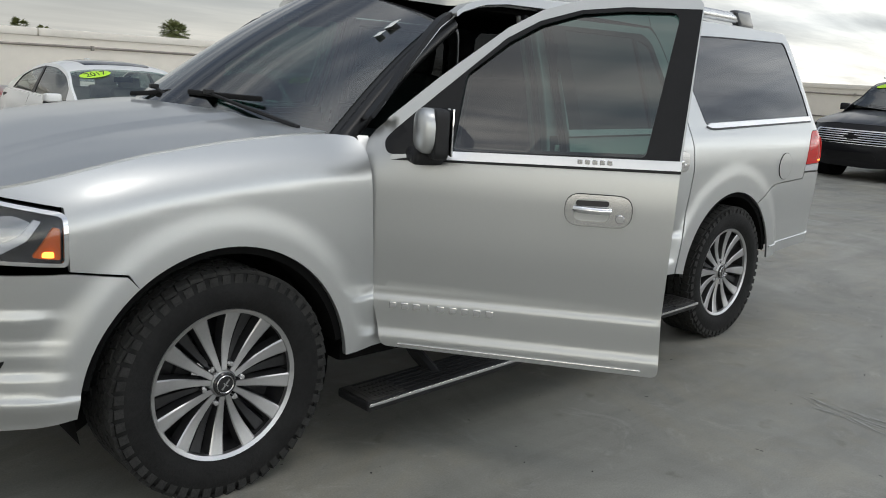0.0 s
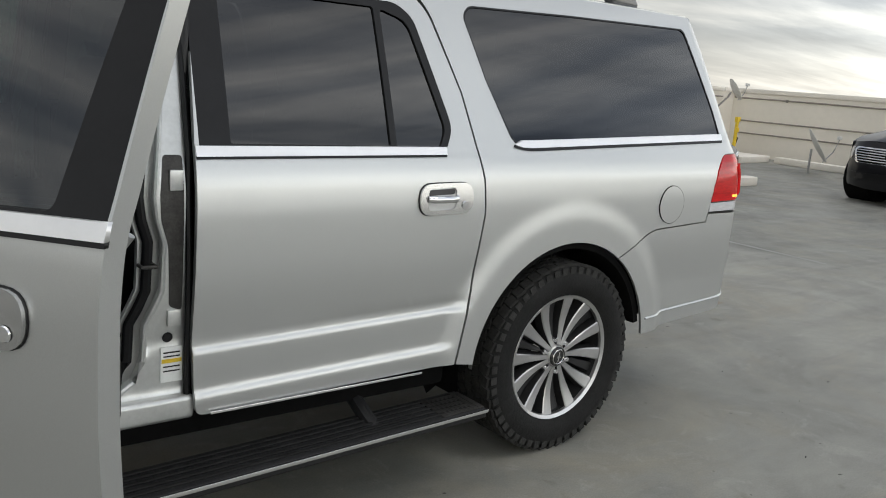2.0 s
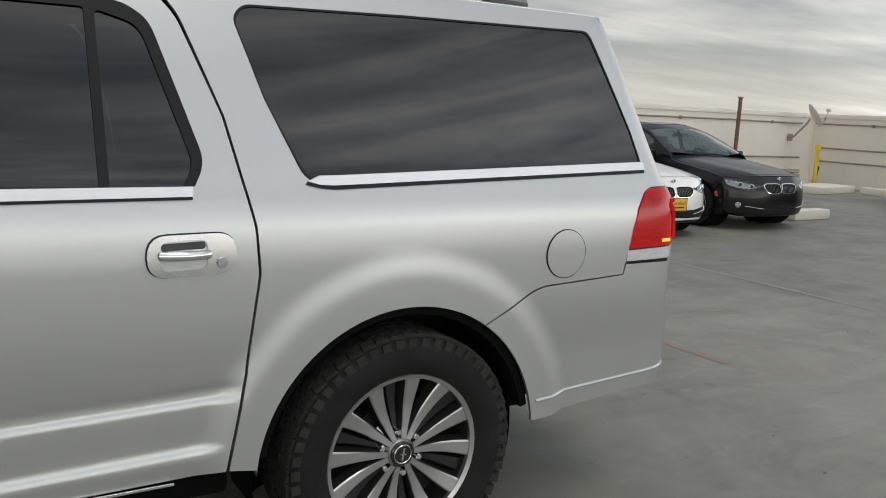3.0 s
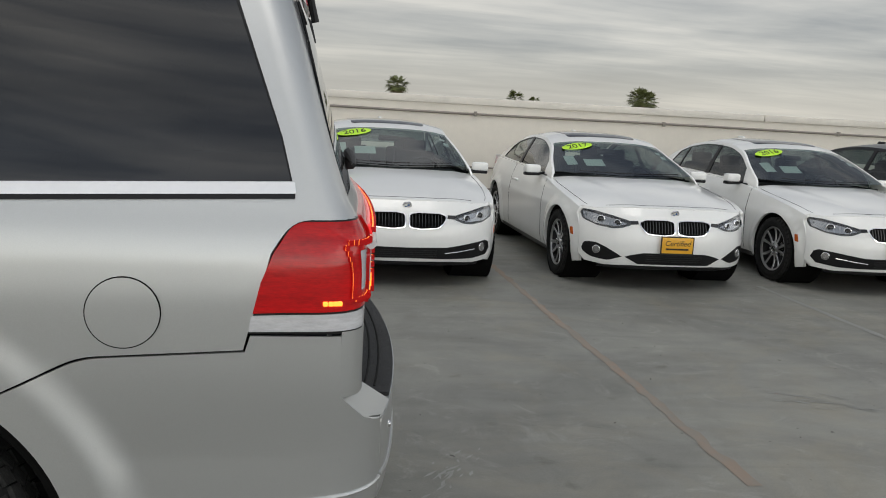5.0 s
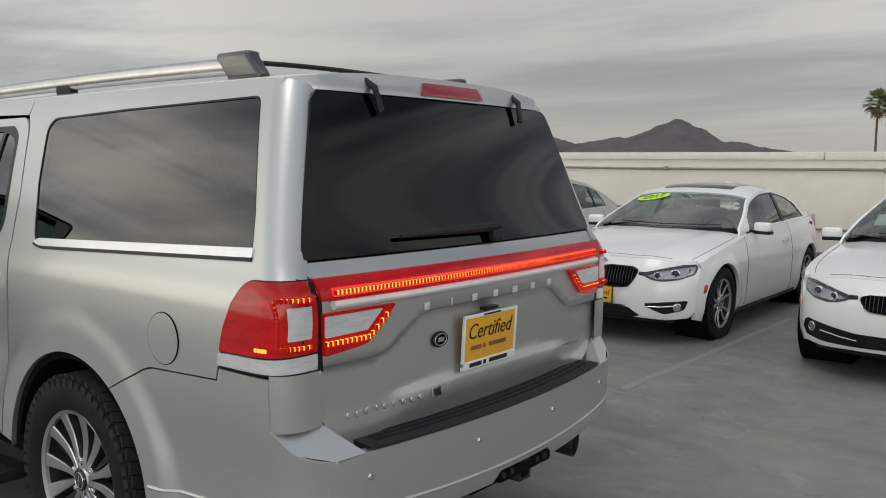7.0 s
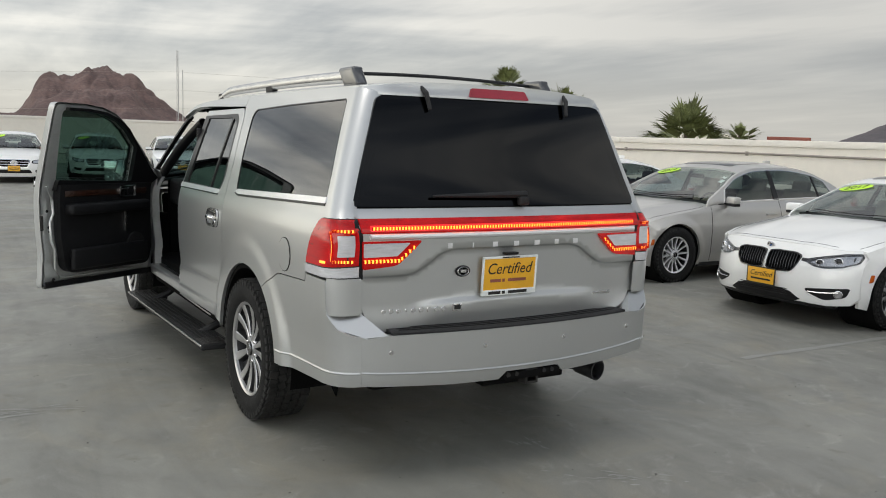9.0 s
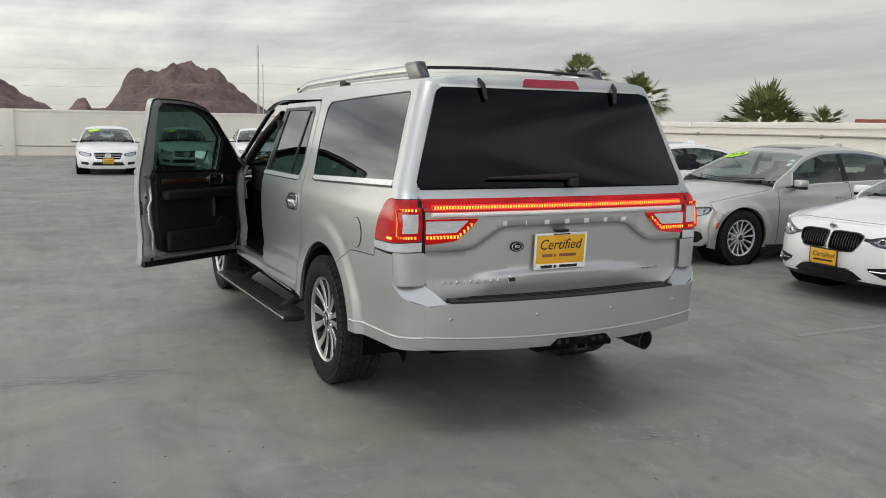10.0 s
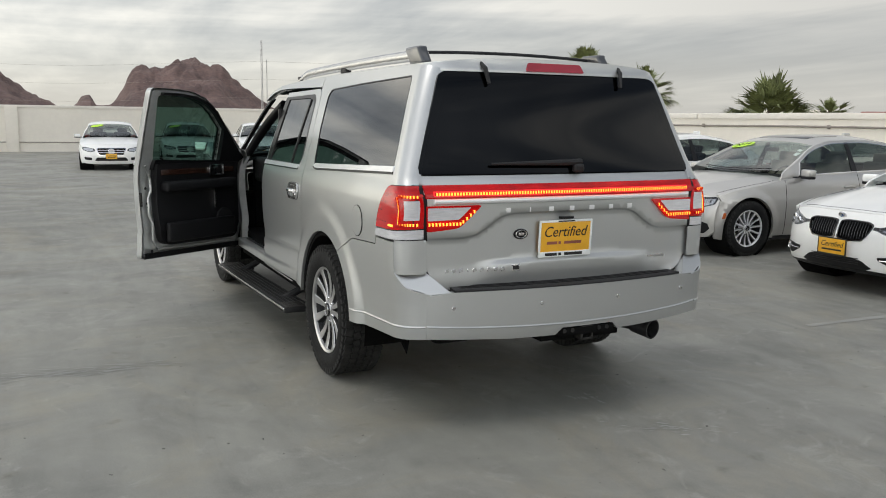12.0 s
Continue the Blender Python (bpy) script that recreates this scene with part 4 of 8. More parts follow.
        # wheel houses and rocker
        for cx in (0, WB):
            bm = lathe([(0.001, sg * 0.60), (0.45, sg * 0.60), (0.478, sg * 0.66), (0.478, sg * 0.90)], 48, cap=False)
            bmesh.ops.delete(bm, geom=[f for f in bm.faces if f.calc_center_median().z < -0.10], context="FACES")
            part("wheel_house", bm, M_VOID, car, "black wheel housing", m=pose(cx, 0, ZW))
        bm = boxes(((1.66, sg * 0.80, 0.43), (2.25, 0.20, 0.16)), bevel=0.03)
        part("rocker", bm, M_VOID, car)
        sill = part("sill", boxes(((1.22, sg * 0.905, 0.478), (1.08, 0.13, 0.075)), bevel=0.016, seg=3), M_JAMB, car, "silver door sill")
        part("scuff_plate", boxes(((1.22, sg * 0.885, 0.516), (0.92, 0.06, 0.010)), bevel=0.003), M_TRIM, sill, "black scuff plate")
        part("scuff_strip", boxes(((1.22, sg * 0.885, 0.5215), (0.60, 0.022, 0.004)), bevel=0.001), M_SATIN, sill)
        part("door_seal", tube([(0.70, sg * 0.845, 0.53), (1.20, sg * 0.845, 0.535), (1.54, sg * 0.850, 0.54)], 0.014, 8), M_TRIM, car, "black door seal")
        # tail lamp
        lamp = [(4.318, 1.254, 0.03), (4.469, 1.258), (4.4945, 1.20), (4.4958, 1.145), (4.4958, 1.049), (4.226, 1.036), (4.243, 1.11), (4.271, 1.18)]
        tl = panel("tail_lamp", fillet(lamp), side, M_RED, car, "red wraparound tail lamp, lit", off=0.003, depth=0.02, step=0.025)
        panel("lamp_bezel", fillet([(4.309, 1.262, 0.035), (4.470, 1.265), (4.4958, 1.2), (4.4965, 0.985), (4.2115, 0.985)]), side, M_TRIM, tl, "dark lamp surround", off=-0.002, depth=0.02, step=0.03)
        panel("clear_strip", [(4.222, 1.030), (4.4958, 1.043), (4.4958, 0.996), (4.217, 0.991)], side, M_REVERSE, tl, "clear lower lens strip", off=0.003, step=0.03)
        bm = bmesh.new()
        for i in range(4):
            p, _ = side(4.330 + i * 0.009, 1.062)
            rbox(bm, (0.012, 0.004, 0.012), Matrix.Translation(p + Vector((0.0, sg * 0.004, 0))), 0.002, 1)
        part("marker_light", bm, M_LED, tl, "lit amber-red marker")
        # rails
        rail = part("roof_rail", tube([(x, sg * 0.605, suv_roof(x, 0.605)[0].z + 0.043 - 0.03 * smooth01((1.75 - x) / 0.25)) for x in np.linspace(1.50, 3.80, 30)], 0.016, 12, flat=2.0), M_SATIN, car, "satin silver roof rail")
        for fx, ln in ((1.55, 0.14), (2.62, 0.13)):
            part("rail_foot", boxes(((fx, sg * 0.600, suv_roof(fx, 0.6)[0].z + 0.018), (ln, 0.04, 0.05)), bevel=0.012, seg=2), M_PLASTIC, rail, "black rail foot")
        zf = suv_roof(3.86, 0.6)[0].z
        bm = boxes(((3.86, sg * 0.600, zf + 0.040), (0.24, 0.062, 0.105)), bevel=0.02, seg=3)
        for v in bm.verts:
            if v.co.x > 3.86 and v.co.z > zf + 0.03:
                v.co.x -= 0.055
            if v.co.x < 3.80 and v.co.z < zf + 0.02:
                v.co.x += 0.06
        part("rail_foot", bm, M_SLATE, rail, "grey-black rear rail foot")
        if sg < 0:
            part("crossbar", tube([(3.80, y, zf + 0.062 + 0.016 * (1 - (y / 0.6) ** 2)) for y in np.linspace(-0.585, 0.585, 15)], 0.016, 8, flat=0.6), M_PLASTIC, rail, "black roof crossbar")
        # pillars by the windscreen
        sw = [suv_screen(sg * 1.0, t)[0] for t in np.linspace(-0.04, 1.0, 12)]
        part("windscreen_pillar", tube([p + Vector((0.035, -sg * 0.004, -0.018)) for p in sw], 0.038, 10), M_TRIM, car, "black windscreen pillar")
        door_top = [(0.628, 1.290), (0.69, 1.341), (0.85, 1.487), (1.08, 1.677), (1.20, 1.747), (1.34, 1.789), (1.50, 1.806), (1.745, 1.809), (2.609, 1.795)]
        tops = [(x, f_roofedge(x) - 0.003) for x in np.linspace(2.609, 1.16, 22)]
        panel("roof_side_rail", [(1.16, 1.724)] + door_top[4:] + tops, side, M_SILVER, car, step=0.04, depth=0.05)
        panel("pillar_seal", door_top[:4] + [(1.16, 1.724), (1.16, 1.742)] + [(x, f_roofedge(x) + 0.004) for x in np.linspace(1.10, 0.62, 8)], side, M_TRIM, car, "black pillar seal", off=-0.03, depth=0.04, step=0.04)
        part("seal_strip", tube([side(x, z + 0.012)[0] + Vector((0, -sg * 0.035, 0)) for x, z in ((0.70, 1.338), (0.85, 1.475), (1.08, 1.66), (1.20, 1.728), (1.34, 1.770), (1.50, 1.787), (1.72, 1.79))], 0.004, 6), M_SATIN, car, "thin bright weather strip")
        # centre pillar and door jamb
        inner = lambda x, z, s=sg: (Vector((x, s * (suv_w(x, z) - 0.050), z)), Vector((0, s, 0)))
        deeper = lambda x, z, s=sg: (Vector((x, s * (suv_w(x, z) - 0.085), z)), Vector((0, s, 0)))
        flange = [(1.712, 1.77), (1.690, 1.45), (1.662, 1.25), (1.645, 1.115), (1.652, 1.05), (1.672, 0.985), (1.668, 0.84), (1.645, 0.785), (1.622, 0.74), (1.615, 0.63), (1.590, 0.570), (1.535, 0.532)]
        jamb = panel("centre_pillar", flange + [(1.535, 0.50), (1.742, 0.50), (1.745, 1.25), (1.768, 1.77)], inner, M_JAMB, car, "silver door jamb with pressed recesses", depth=0.05, step=0.03)
        panel("jamb_return", [(x - 0.065, z) for x, z in flange] + [(x + 0.01, z) for x, z in flange[::-1]], deeper, M_JAMB, jamb, depth=0.02, step=0.04)
        part("jamb_flange", tube([inner(x, z)[0] for x, z in flange], 0.009, 8), M_JAMB, jamb, "rolled silver edge")
        part("door_seal", tube([deeper(x - 0.040, z)[0] + Vector((0, sg * 0.012, 0)) for x, z in flange], 0.016, 8), M_TRIM, jamb, "black rubber door seal")
        part("jamb_seal", tube([inner(x, z)[0] + Vector((0, sg * 0.012, 0)) for x, z in ((1.742, 0.51), (1.742, 0.9), (1.744, 1.24), (1.766, 1.76))], 0.010, 8), M_TRIM, jamb, "black seal along the rear door")
        # flat dark sheet paints the shaded hinge channel; nothing is sunk here
        panel("hinge_recess_shade", fillet([(1.672, 1.235), (1.728, 1.235), (1.728, 0.775), (1.690, 0.790), (1.684, 0.97), (1.662, 1.05), (1.660, 1.12)], 0.012), inner, M_STEEL, jamb, "dark panel for the shade in the hinge recess", off=0.0025, depth=0.004, step=0.04)
        for z, ht in ((1.165, 0.060), (0.755, 0.050)):
            p = inner(1.705, z)[0]
            part("hinge_plate", boxes(((0, 0, 0), (0.040, 0.012, ht)), bevel=0.004), M_JAMB, jamb, "painted hinge plate", m=Matrix.Translation(p + Vector((0, sg * 0.006, 0))))
        p = inner(1.690, 0.693)[0]
        part("jamb_plug", lathe([(0.001, -0.004), (0.013, -0.004), (0.016, 0.0)], 16), M_TRIM, jamb, m=Matrix.Translation(p + Vector((0, sg * 0.002, 0))))
        p = deeper(1.640, 0.915)[0]
        part("door_striker", tube([p + Vector((-0.03, 0, 0)), p + Vector((-0.03, sg * 0.035, 0)), p + Vector((0.01, sg * 0.035, 0)), p + Vector((0.01, 0, 0))], 0.006, 8), M_STEEL, jamb, "dark door striker")
        if sg < 0:
            p = inner(1.700, 0.610)[0]
            part("certification_label", boxes(((0, 0, 0), (0.066, 0.002, 0.11)), bevel=0.001), M_PAPER, jamb, "white label with a yellow strip", m=Matrix.Translation(p + Vector((0, -0.002, 0))))
            part("label_strip", boxes(((0, 0, 0), (0.060, 0.002, 0.012)), bevel=0), M_SAFETY, jamb, m=Matrix.Translation(p + Vector((0, -0.0035, 0.012))))
            for z in (0.038, 0.026, -0.006, -0.020):
                part("label_line", boxes(((0, 0, 0), (0.050, 0.002, 0.004)), bevel=0), M_INK, jamb, m=Matrix.Translation(p + Vector((0, -0.0033, z))))
        panel("front_jamb", [(0.60, 0.46), (0.70, 0.46), (0.66, 0.9), (0.64, 1.24), (0.60, 1.24)], inner, M_JAMB, car, depth=0.06, step=0.05)
    # doors
    for sg in (-1, 1):
        side = suv_side(sg)
        rear_door(car, sg, side)
        front_door(car, sg, side)
        mirror_and_board(car, sg)
    # roof, bonnet, screen
    fr = [(1.05 + 0.155 * (a ** 2), a * 0.672) for a in np.linspace(-1, 1, 21)]
    right = [(x, suv_w(x, f_roofedge(x)) - 0.004) for x in np.linspace(1.3, 4.15, 24)]
    back = [(4.262 + 0.045 * (1 - (y / 0.74) ** 2) - 3.0 * max(0.0, abs(y) - 0.60) ** 2, y) for y in np.linspace(0.72, -0.72, 25)]
    left = [(x, -y) for x, y in right[::-1]]
    panel("roof", fr + right + back + left, suv_roof, M_SILVER, car, step=0.06, depth=0.03)
    panel("spoiler_edge", fillet([(-0.745, 1.832), (0.745, 1.832), (0.725, 1.870, 0.02), (0.5, 1.893), (0.3, 1.903), (0, 1.908), (-0.3, 1.903), (-0.5, 1.893), (-0.725, 1.870, 0.02)]), lambda y, z: (Vector((4.268 + 0.048 * (1 - (y / 0.74) ** 2) + 0.02 * smooth01((1.9 - z) / 0.07) - 3.0 * max(0.0, abs(y) - 0.60) ** 2, y, z)), Vector((1, 0, 0))), M_SILVER, car, step=0.04, depth=0.03)
    panel("high_brake_lamp", fillet([(-0.185, 1.842), (0.185, 1.842), (0.165, 1.888), (-0.165, 1.888)], 0.012), lambda y, z: (Vector((4.268 + 0.048 * (1 - (y / 0.74) ** 2) + 0.02 * smooth01((1.9 - z) / 0.07) - 3.0 * max(0.0, abs(y) - 0.60) ** 2, y, z)), Vector((1, 0, 0))), M_REDDIM, car, "dull red high brake lamp", off=0.008, depth=0.012, step=0.03)
    hs = [(x, suv_w(x, f_hood(x)) - 0.004) for x in np.linspace(0.47, -0.66, 18)]
    hf = [(-0.94 + 0.30 * (abs(y) / 0.80) ** 2.6, y) for y in np.linspace(0.74, -0.74, 19)]
    hb = [(0.20 + 0.28 * (y / 0.86) ** 2, y) for y in np.linspace(-0.85, 0.85, 17)]
    panel("bonnet", hs + hf + [(x, -y) for x, y in hs[::-1]] + hb, suv_hood, M_SILVER, car, "silver domed bonnet", step=0.04, depth=0.02)
    panel("cowl", hb[::1] + [(0.20 + 0.42 * (y / 0.86) ** 2, y) for y in np.linspace(0.86, -0.86, 17)], lambda x, y: (Vector((x, y, 1.262 - 0.05 * (y / 0.86) ** 2)), Vector((0, 0, 1))), M_PLASTIC, car, "black cowl grille", step=0.03, depth=0.02)
    panel("windscreen", [(a, 0) for a in np.linspace(-0.97, 0.97, 24)] + [(0.97, 0.97), (-0.97, 0.97)], suv_screen, M_SUVSCREEN, car, "dark tinted windscreen", step=0.06, depth=0.004)
    panel("windscreen_band", [(-0.99, -0.02), (0.99, -0.02), (0.99, 0.995), (-0.99, 0.995)], suv_screen, M_TRIM, car, holes=[[(-0.965, 0.03), (0.965, 0.03), (0.965, 0.965), (-0.965, 0.965)]], step=0.06, depth=0.006, off=-0.006)
    for a, t, wd, ht, mt, nm in ((-0.80, 0.80, 0.055, 0.075, M_SCREENGLASS, "faded"), (-0.80, 0.70, 0.050, 0.045, M_PAPER, "white")):
        pc, _ = suv_screen(a, t)
        pu = (suv_screen(a, t + 0.05)[0] - suv_screen(a, t - 0.05)[0]).normalized()
        bm = boxes(((0, 0, 0), (wd, ht, 0.001)), bevel=0)
        px = Vector((0.25, 1, 0)).normalized()
        px = (px - pu * px.dot(pu)).normalized()
        part("windscreen_sticker", bm, M_PAPER, car, "small pale inspection sticker", m=Matrix((( px.x, pu.x, px.cross(pu).x, pc.x - 0.004), (px.y, pu.y, px.cross(pu).y, pc.y), (px.z, pu.z, px.cross(pu).z, pc.z + 0.005), (0, 0, 0, 1))))
    for shift, bend in ((0.0, 0.0), (0.42, -0.08)):
        w = part("wiper", tube([(0.40 + bend, -0.78 + shift, 1.262), (0.33 + bend, -0.52 + shift, 1.315), (0.285 + bend * 0.5, -0.30 + shift, 1.358)], 0.009, 8, 0.006), M_PLASTIC, car, "black wiper arm")
        part("blade", tube([(0.385 + bend, -0.54 + shift, 1.350), (0.36 + bend, -0.48 + shift, 1.350), (0.29 + bend * 0.8, -0.30 + shift, 1.352 + bend * 0.25), (0.265 + bend * 0.8, -0.17 + shift, 1.354 + bend * 0.40)], 0.007, 8, flat=1.5), M_RUBBER, w)
        part("blade_clip", boxes(((0.287 + bend * 0.5, -0.30 + shift, 1.362), (0.035, 0.055, 0.020), (0, 0, -15)), bevel=0.006), M_PLASTIC, w)
    front_end(car)
    tail_end(car)
    underside(car)
    cabin(car)
    # wheels
    for x in (0, WB):
        wheel("suv", car, x, -0.870, False, 0, 8 if x else 40)
        wheel("suv", car, x, 0.870, True, 0, 20)
    return car


def rear_door(car, sg, side):
    d = panel("rear_door", fillet(DOOR_R), side, M_SILVER, car, holes=[fillet([(1.765, 1.262), (2.665, 1.262, 0.02), (2.702, 1.335, 0.05), (2.585, 1.71, 0.05), (2.515, 1.75, 0.03), (1.77, 1.74)])], step=0.028, depth=0.02, lines=SIDELINES)
    panel("window_frame", fillet([(1.765, 1.262), (2.665, 1.262, 0.02), (2.702, 1.335, 0.05), (2.585, 1.71, 0.05), (2.515, 1.75, 0.03), (1.77, 1.74)]), side, M_TRIM, d, "black window frame", holes=[fillet([(1.862, 1.272), (2.430, 1.272), (2.425, 1.725), (1.868, 1.722)], 0.01), fillet([(2.455, 1.272), (2.640, 1.272), (2.672, 1.330, 0.04), (2.560, 1.690, 0.04), (2.45, 1.722, 0.02)], 0.005)], step=0.04, depth=0.02, off=-0.001)
    panel("window", fillet([(1.80, 1.265), (2.66, 1.265), (2.69, 1.33), (2.57, 1.70), (2.50, 1.735), (1.80, 1.728)]), side, M_PRIVACY, d, "dark privacy glass", off=-0.008, depth=0.004, step=0.06)
    panel("belt_moulding", [(1.752, 1.236), (2.660, 1.246), (2.664, 1.272), (1.752, 1.266)], side, M_BRIGHT, d, "bright belt moulding", off=0.006, depth=0.012, step=0.05)
    panel("belt_seal", [(1.752, 1.228), (2.66, 1.238), (2.66, 1.246), (1.752, 1.237)], side, M_TRIM, d, off=0.004, depth=0.012, step=0.05)
    door_handle(d, side, sg, 2.650, 1.094)
    inner = lambda x, z, s=sg: (Vector((x, s * (suv_w(x, z) - 0.06), z)), Vector((0, s, 0)))
    panel("lining", [(1.80, 0.50), (2.70, 0.52), (2.74, 1.0), (2.64, 1.25), (1.80, 1.25)], inner, M_LEATHER, d, "black door lining", depth=0.03, step=0.08)
    bm = boxes(((2.20, sg * 1.0, 0.457), (0.8, 0.006, 0.008)), bevel=0.002)
    part("lower_strip", bm, M_CHROME, d, m=pose(0, -sg * 0.006, 0))


def door_handle(d, side, sg, x, z):
    def oval(w0, w1, h0, h1, r):
        return fillet([(x - w0, z - h0), (x + w1, z - h0 + 0.004), (x + w1, z + h1), (x - w0, z + h1 - 0.004)], r)
    rim, cup = oval(0.117, 0.117, 0.058, 0.058, 0.055), oval(0.084, 0.040, 0.040, 0.042, 0.024)
    h = panel("handle", rim, side, M_SATIN, d, "bright pull handle in an oval surround", holes=[cup], off=0.013, depth=0.014, step=0.016)
    # black panel peeping out all round paints the surround's thin shadow line
    panel("shadow_outline", oval(0.1195, 0.1195, 0.0605, 0.0605, 0.057), side, M_TRIM, h, "thin dark panel for the shadow line round the handle", off=0.0025, depth=0.006, step=0.03)
    panel("cup", cup, side, M_SILVER, h, "silver finger recess", off=0.004, depth=0.004, step=0.03)
    # shade in the cup's upper half, put in as a gunmetal panel
    panel("cup_shade", oval(0.080, 0.036, -0.012, 0.036, 0.012), side, M_GUNMETAL, h, "dark panel for the shade in the upper cup", off=0.0055, depth=0.004, step=0.03)
    g = [side(x - 0.082 + t * 0.124, z + 0.002)[0] + Vector((0, sg * (0.012 + 0.016 * math.sin(math.pi * t) ** 0.5), 0)) for t in np.linspace(0, 1, 9)]
    part("grip", tube(g, 0.013, 10), M_CHROME, h, "chrome grip bar")
    bm = lathe([(0.001, -0.004), (0.014, -0.003), (0.016, 0.0)], 16)
    p, _ = side(x + 0.078, z - 0.022)
    part("lock", bm, M_CHROME, h, m=Matrix.Translation(p + Vector((0, sg * 0.015, 0))))


def front_door(car, sg, side):
    hinge = Vector((0.640, sg * 0.955, 0))
    m = Matrix.Translation(hinge) @ Matrix.Rotation(radians(-56.0 if sg < 0 else 0.0), 4, "Z") @ Matrix.Translation(-hinge)
    hole = fillet([(0.90, 1.200), (1.734, 1.228), (1.762, 1.762), (1.50, 1.760), (1.34, 1.743), (1.195, 1.698), (1.08, 1.630), (0.78, 1.350), (0.66, 1.235, 0.05), (0.68, 1.182, 0.04)])
    d = panel("front_door", fillet(DOOR_F), side, M_SILVER, car, "front door standing wide open" if sg < 0 else "", holes=[hole], step=0.028, depth=0.055, lines=SIDELINES)
    d.matrix_basis = m
    panel("window_frame", hole, side, M_TRIM, d, "black window frame and pillar cover", holes=[fillet(WIN_F)], step=0.035, depth=0.05, off=-0.001)
    panel("window", fillet([(0.92, 1.205), (1.625, 1.232), (1.698, 1.754), (1.50, 1.751), (1.34, 1.734), (1.20, 1.688), (1.09, 1.622), (0.94, 1.496)]), side, M_GREENGLASS, d, "green-tinted side window", off=-0.018, depth=0.004, step=0.06)
    panel("belt_moulding", [(0.80, 1.176), (1.742, 1.205), (1.742, 1.238), (0.90, 1.210)], side, M_BRIGHT, d, "bright belt moulding", off=0.008, depth=0.012, step=0.05)
    panel("belt_seal", [(0.70, 1.164), (1.742, 1.195), (1.742, 1.206), (0.76, 1.176)], side, M_TRIM, d, off=0.006, depth=0.012, step=0.05)
    bm = bmesh.new()
    for i in range(5):
        p, _ = side(1.395 + i * 0.026, 1.211 + i * 0.0008)
        rbox(bm, (0.018, 0.004, 0.018), Matrix.Translation(p + Vector((0, sg * 0.009, 0))), 0.002, 1)
    part("keypad", bm, M_SATIN, d, "small keypad on the moulding")
    door_handle(d, side, sg, 1.475, 1.045)
    # raised lettering, as plain bright blocks
    for i, wd in enumerate((0.028, 0.030, 0.030, 0.008, 0.030, 0.030, 0.026, 0.030, 0.028)):
        p, _ = side(0.735 + i * 0.047, 0.607 + i * 0.001)
        part("badge_block", boxes(((0, 0, 0), (wd, 0.008, 0.025)), bevel=0.003, seg=2), M_CHROME, d, "bright raised badge block" if i == 0 else "", m=Matrix.Translation(p + Vector((0, sg * 0.002, 0))))
    p, _ = side(1.25, 0.47)
    part("lower_strip", boxes(((1.22, p.y + sg * 0.001, 0.463), (0.92, 0.006, 0.007), (0, -1.0, 0)), bevel=0.002), M_CHROME, d)
    # inside of the door
    inner = lambda x, z, s=sg: (Vector((x, s * (suv_w(x, z) - 0.058), z)), Vector((0, s, 0)))
    edge = fillet([(0.625, 1.225), (0.645, 0.91), (0.672, 0.66), (0.715, 0.458, 0.03), (1.725, 0.468, 0.03), (1.718, 0.67), (1.722, 1.20), (1.752, 1.785, 0.04), (1.50, 1.782), (1.34, 1.765), (1.20, 1.722), (1.08, 1.650), (0.85, 1.460), (0.70, 1.322), (0.64, 1.255)])
    panel("door_shell", edge, inner, M_JAMB, d, "silver inner door frame", holes=[fillet(WIN_F)], step=0.035, depth=-0.03, flip=True)
    hem = fillet([(0.70, 0.446), (1.735, 0.456), (1.735, 0.500), (0.70, 0.490)])
    panel("bottom_seal", hem, inner, M_TRIM, d, off=-0.012, depth=0.02, step=0.06, flip=True)
    card = fillet([(0.735, 1.20), (0.735, 0.80), (0.765, 0.545, 0.08), (1.60, 0.555, 0.10), (1.625, 0.80), (1.625, 1.21)])
    panel("door_card", card, inner, M_LEATHER, d, "black padded door lining", off=-0.075, depth=-0.07, step=0.05, flip=True)
    top = fillet([(0.66, 1.235), (0.75, 1.15), (1.64, 1.165), (1.625, 1.245), (0.93, 1.216), (0.95, 1.486), (1.09, 1.611), (1.20, 1.678), (1.34, 1.724), (1.50, 1.741), (1.67, 1.744), (1.672, 1.765), (1.50, 1.762), (1.33, 1.744), (1.19, 1.698), (1.07, 1.628), (0.78, 1.35)])
    panel("upper_trim", top, inner, M_TRIM, d, off=-0.045, depth=-0.04, step=0.04, flip=True)
    ins = lambda x, z, o, s=sg: Vector((x, s * (suv_w(x, z) - 0.058 - o), z))
    part("wood_strip", boxes((ins(1.19, 1.142, 0.080), (0.80, 0.010, 0.045)), bevel=0.004), M_WOOD, d, "dark wood veneer strip")
    hc = ins(1.00, 1.142, 0.094)
    hd = part("inner_handle", boxes((hc + Vector((0, 0, 0.040)), (0.165, 0.012, 0.011)), (hc - Vector((0, 0, 0.040)), (0.165, 0.012, 0.011)), (hc + Vector((0.077, 0, 0)), (0.013, 0.012, 0.09)), (hc - Vector((0.077, 0, 0)), (0.011, 0.012, 0.09)), (hc + Vector((0.03, 0, 0.020)), (0.07, 0.014, 0.012)), bevel=0.003), M_CHROME, d, "chrome-framed inner door handle")
    part("handle_recess", boxes((ins(1.00, 1.142, 0.088), (0.150, 0.010, 0.078)), bevel=0.006), M_GLOSSBLACK, hd)
    part("armrest", boxes((ins(1.20, 1.03, 0.115), (0.78, 0.09, 0.085)), bevel=0.03, seg=3), M_LEATHER, d)
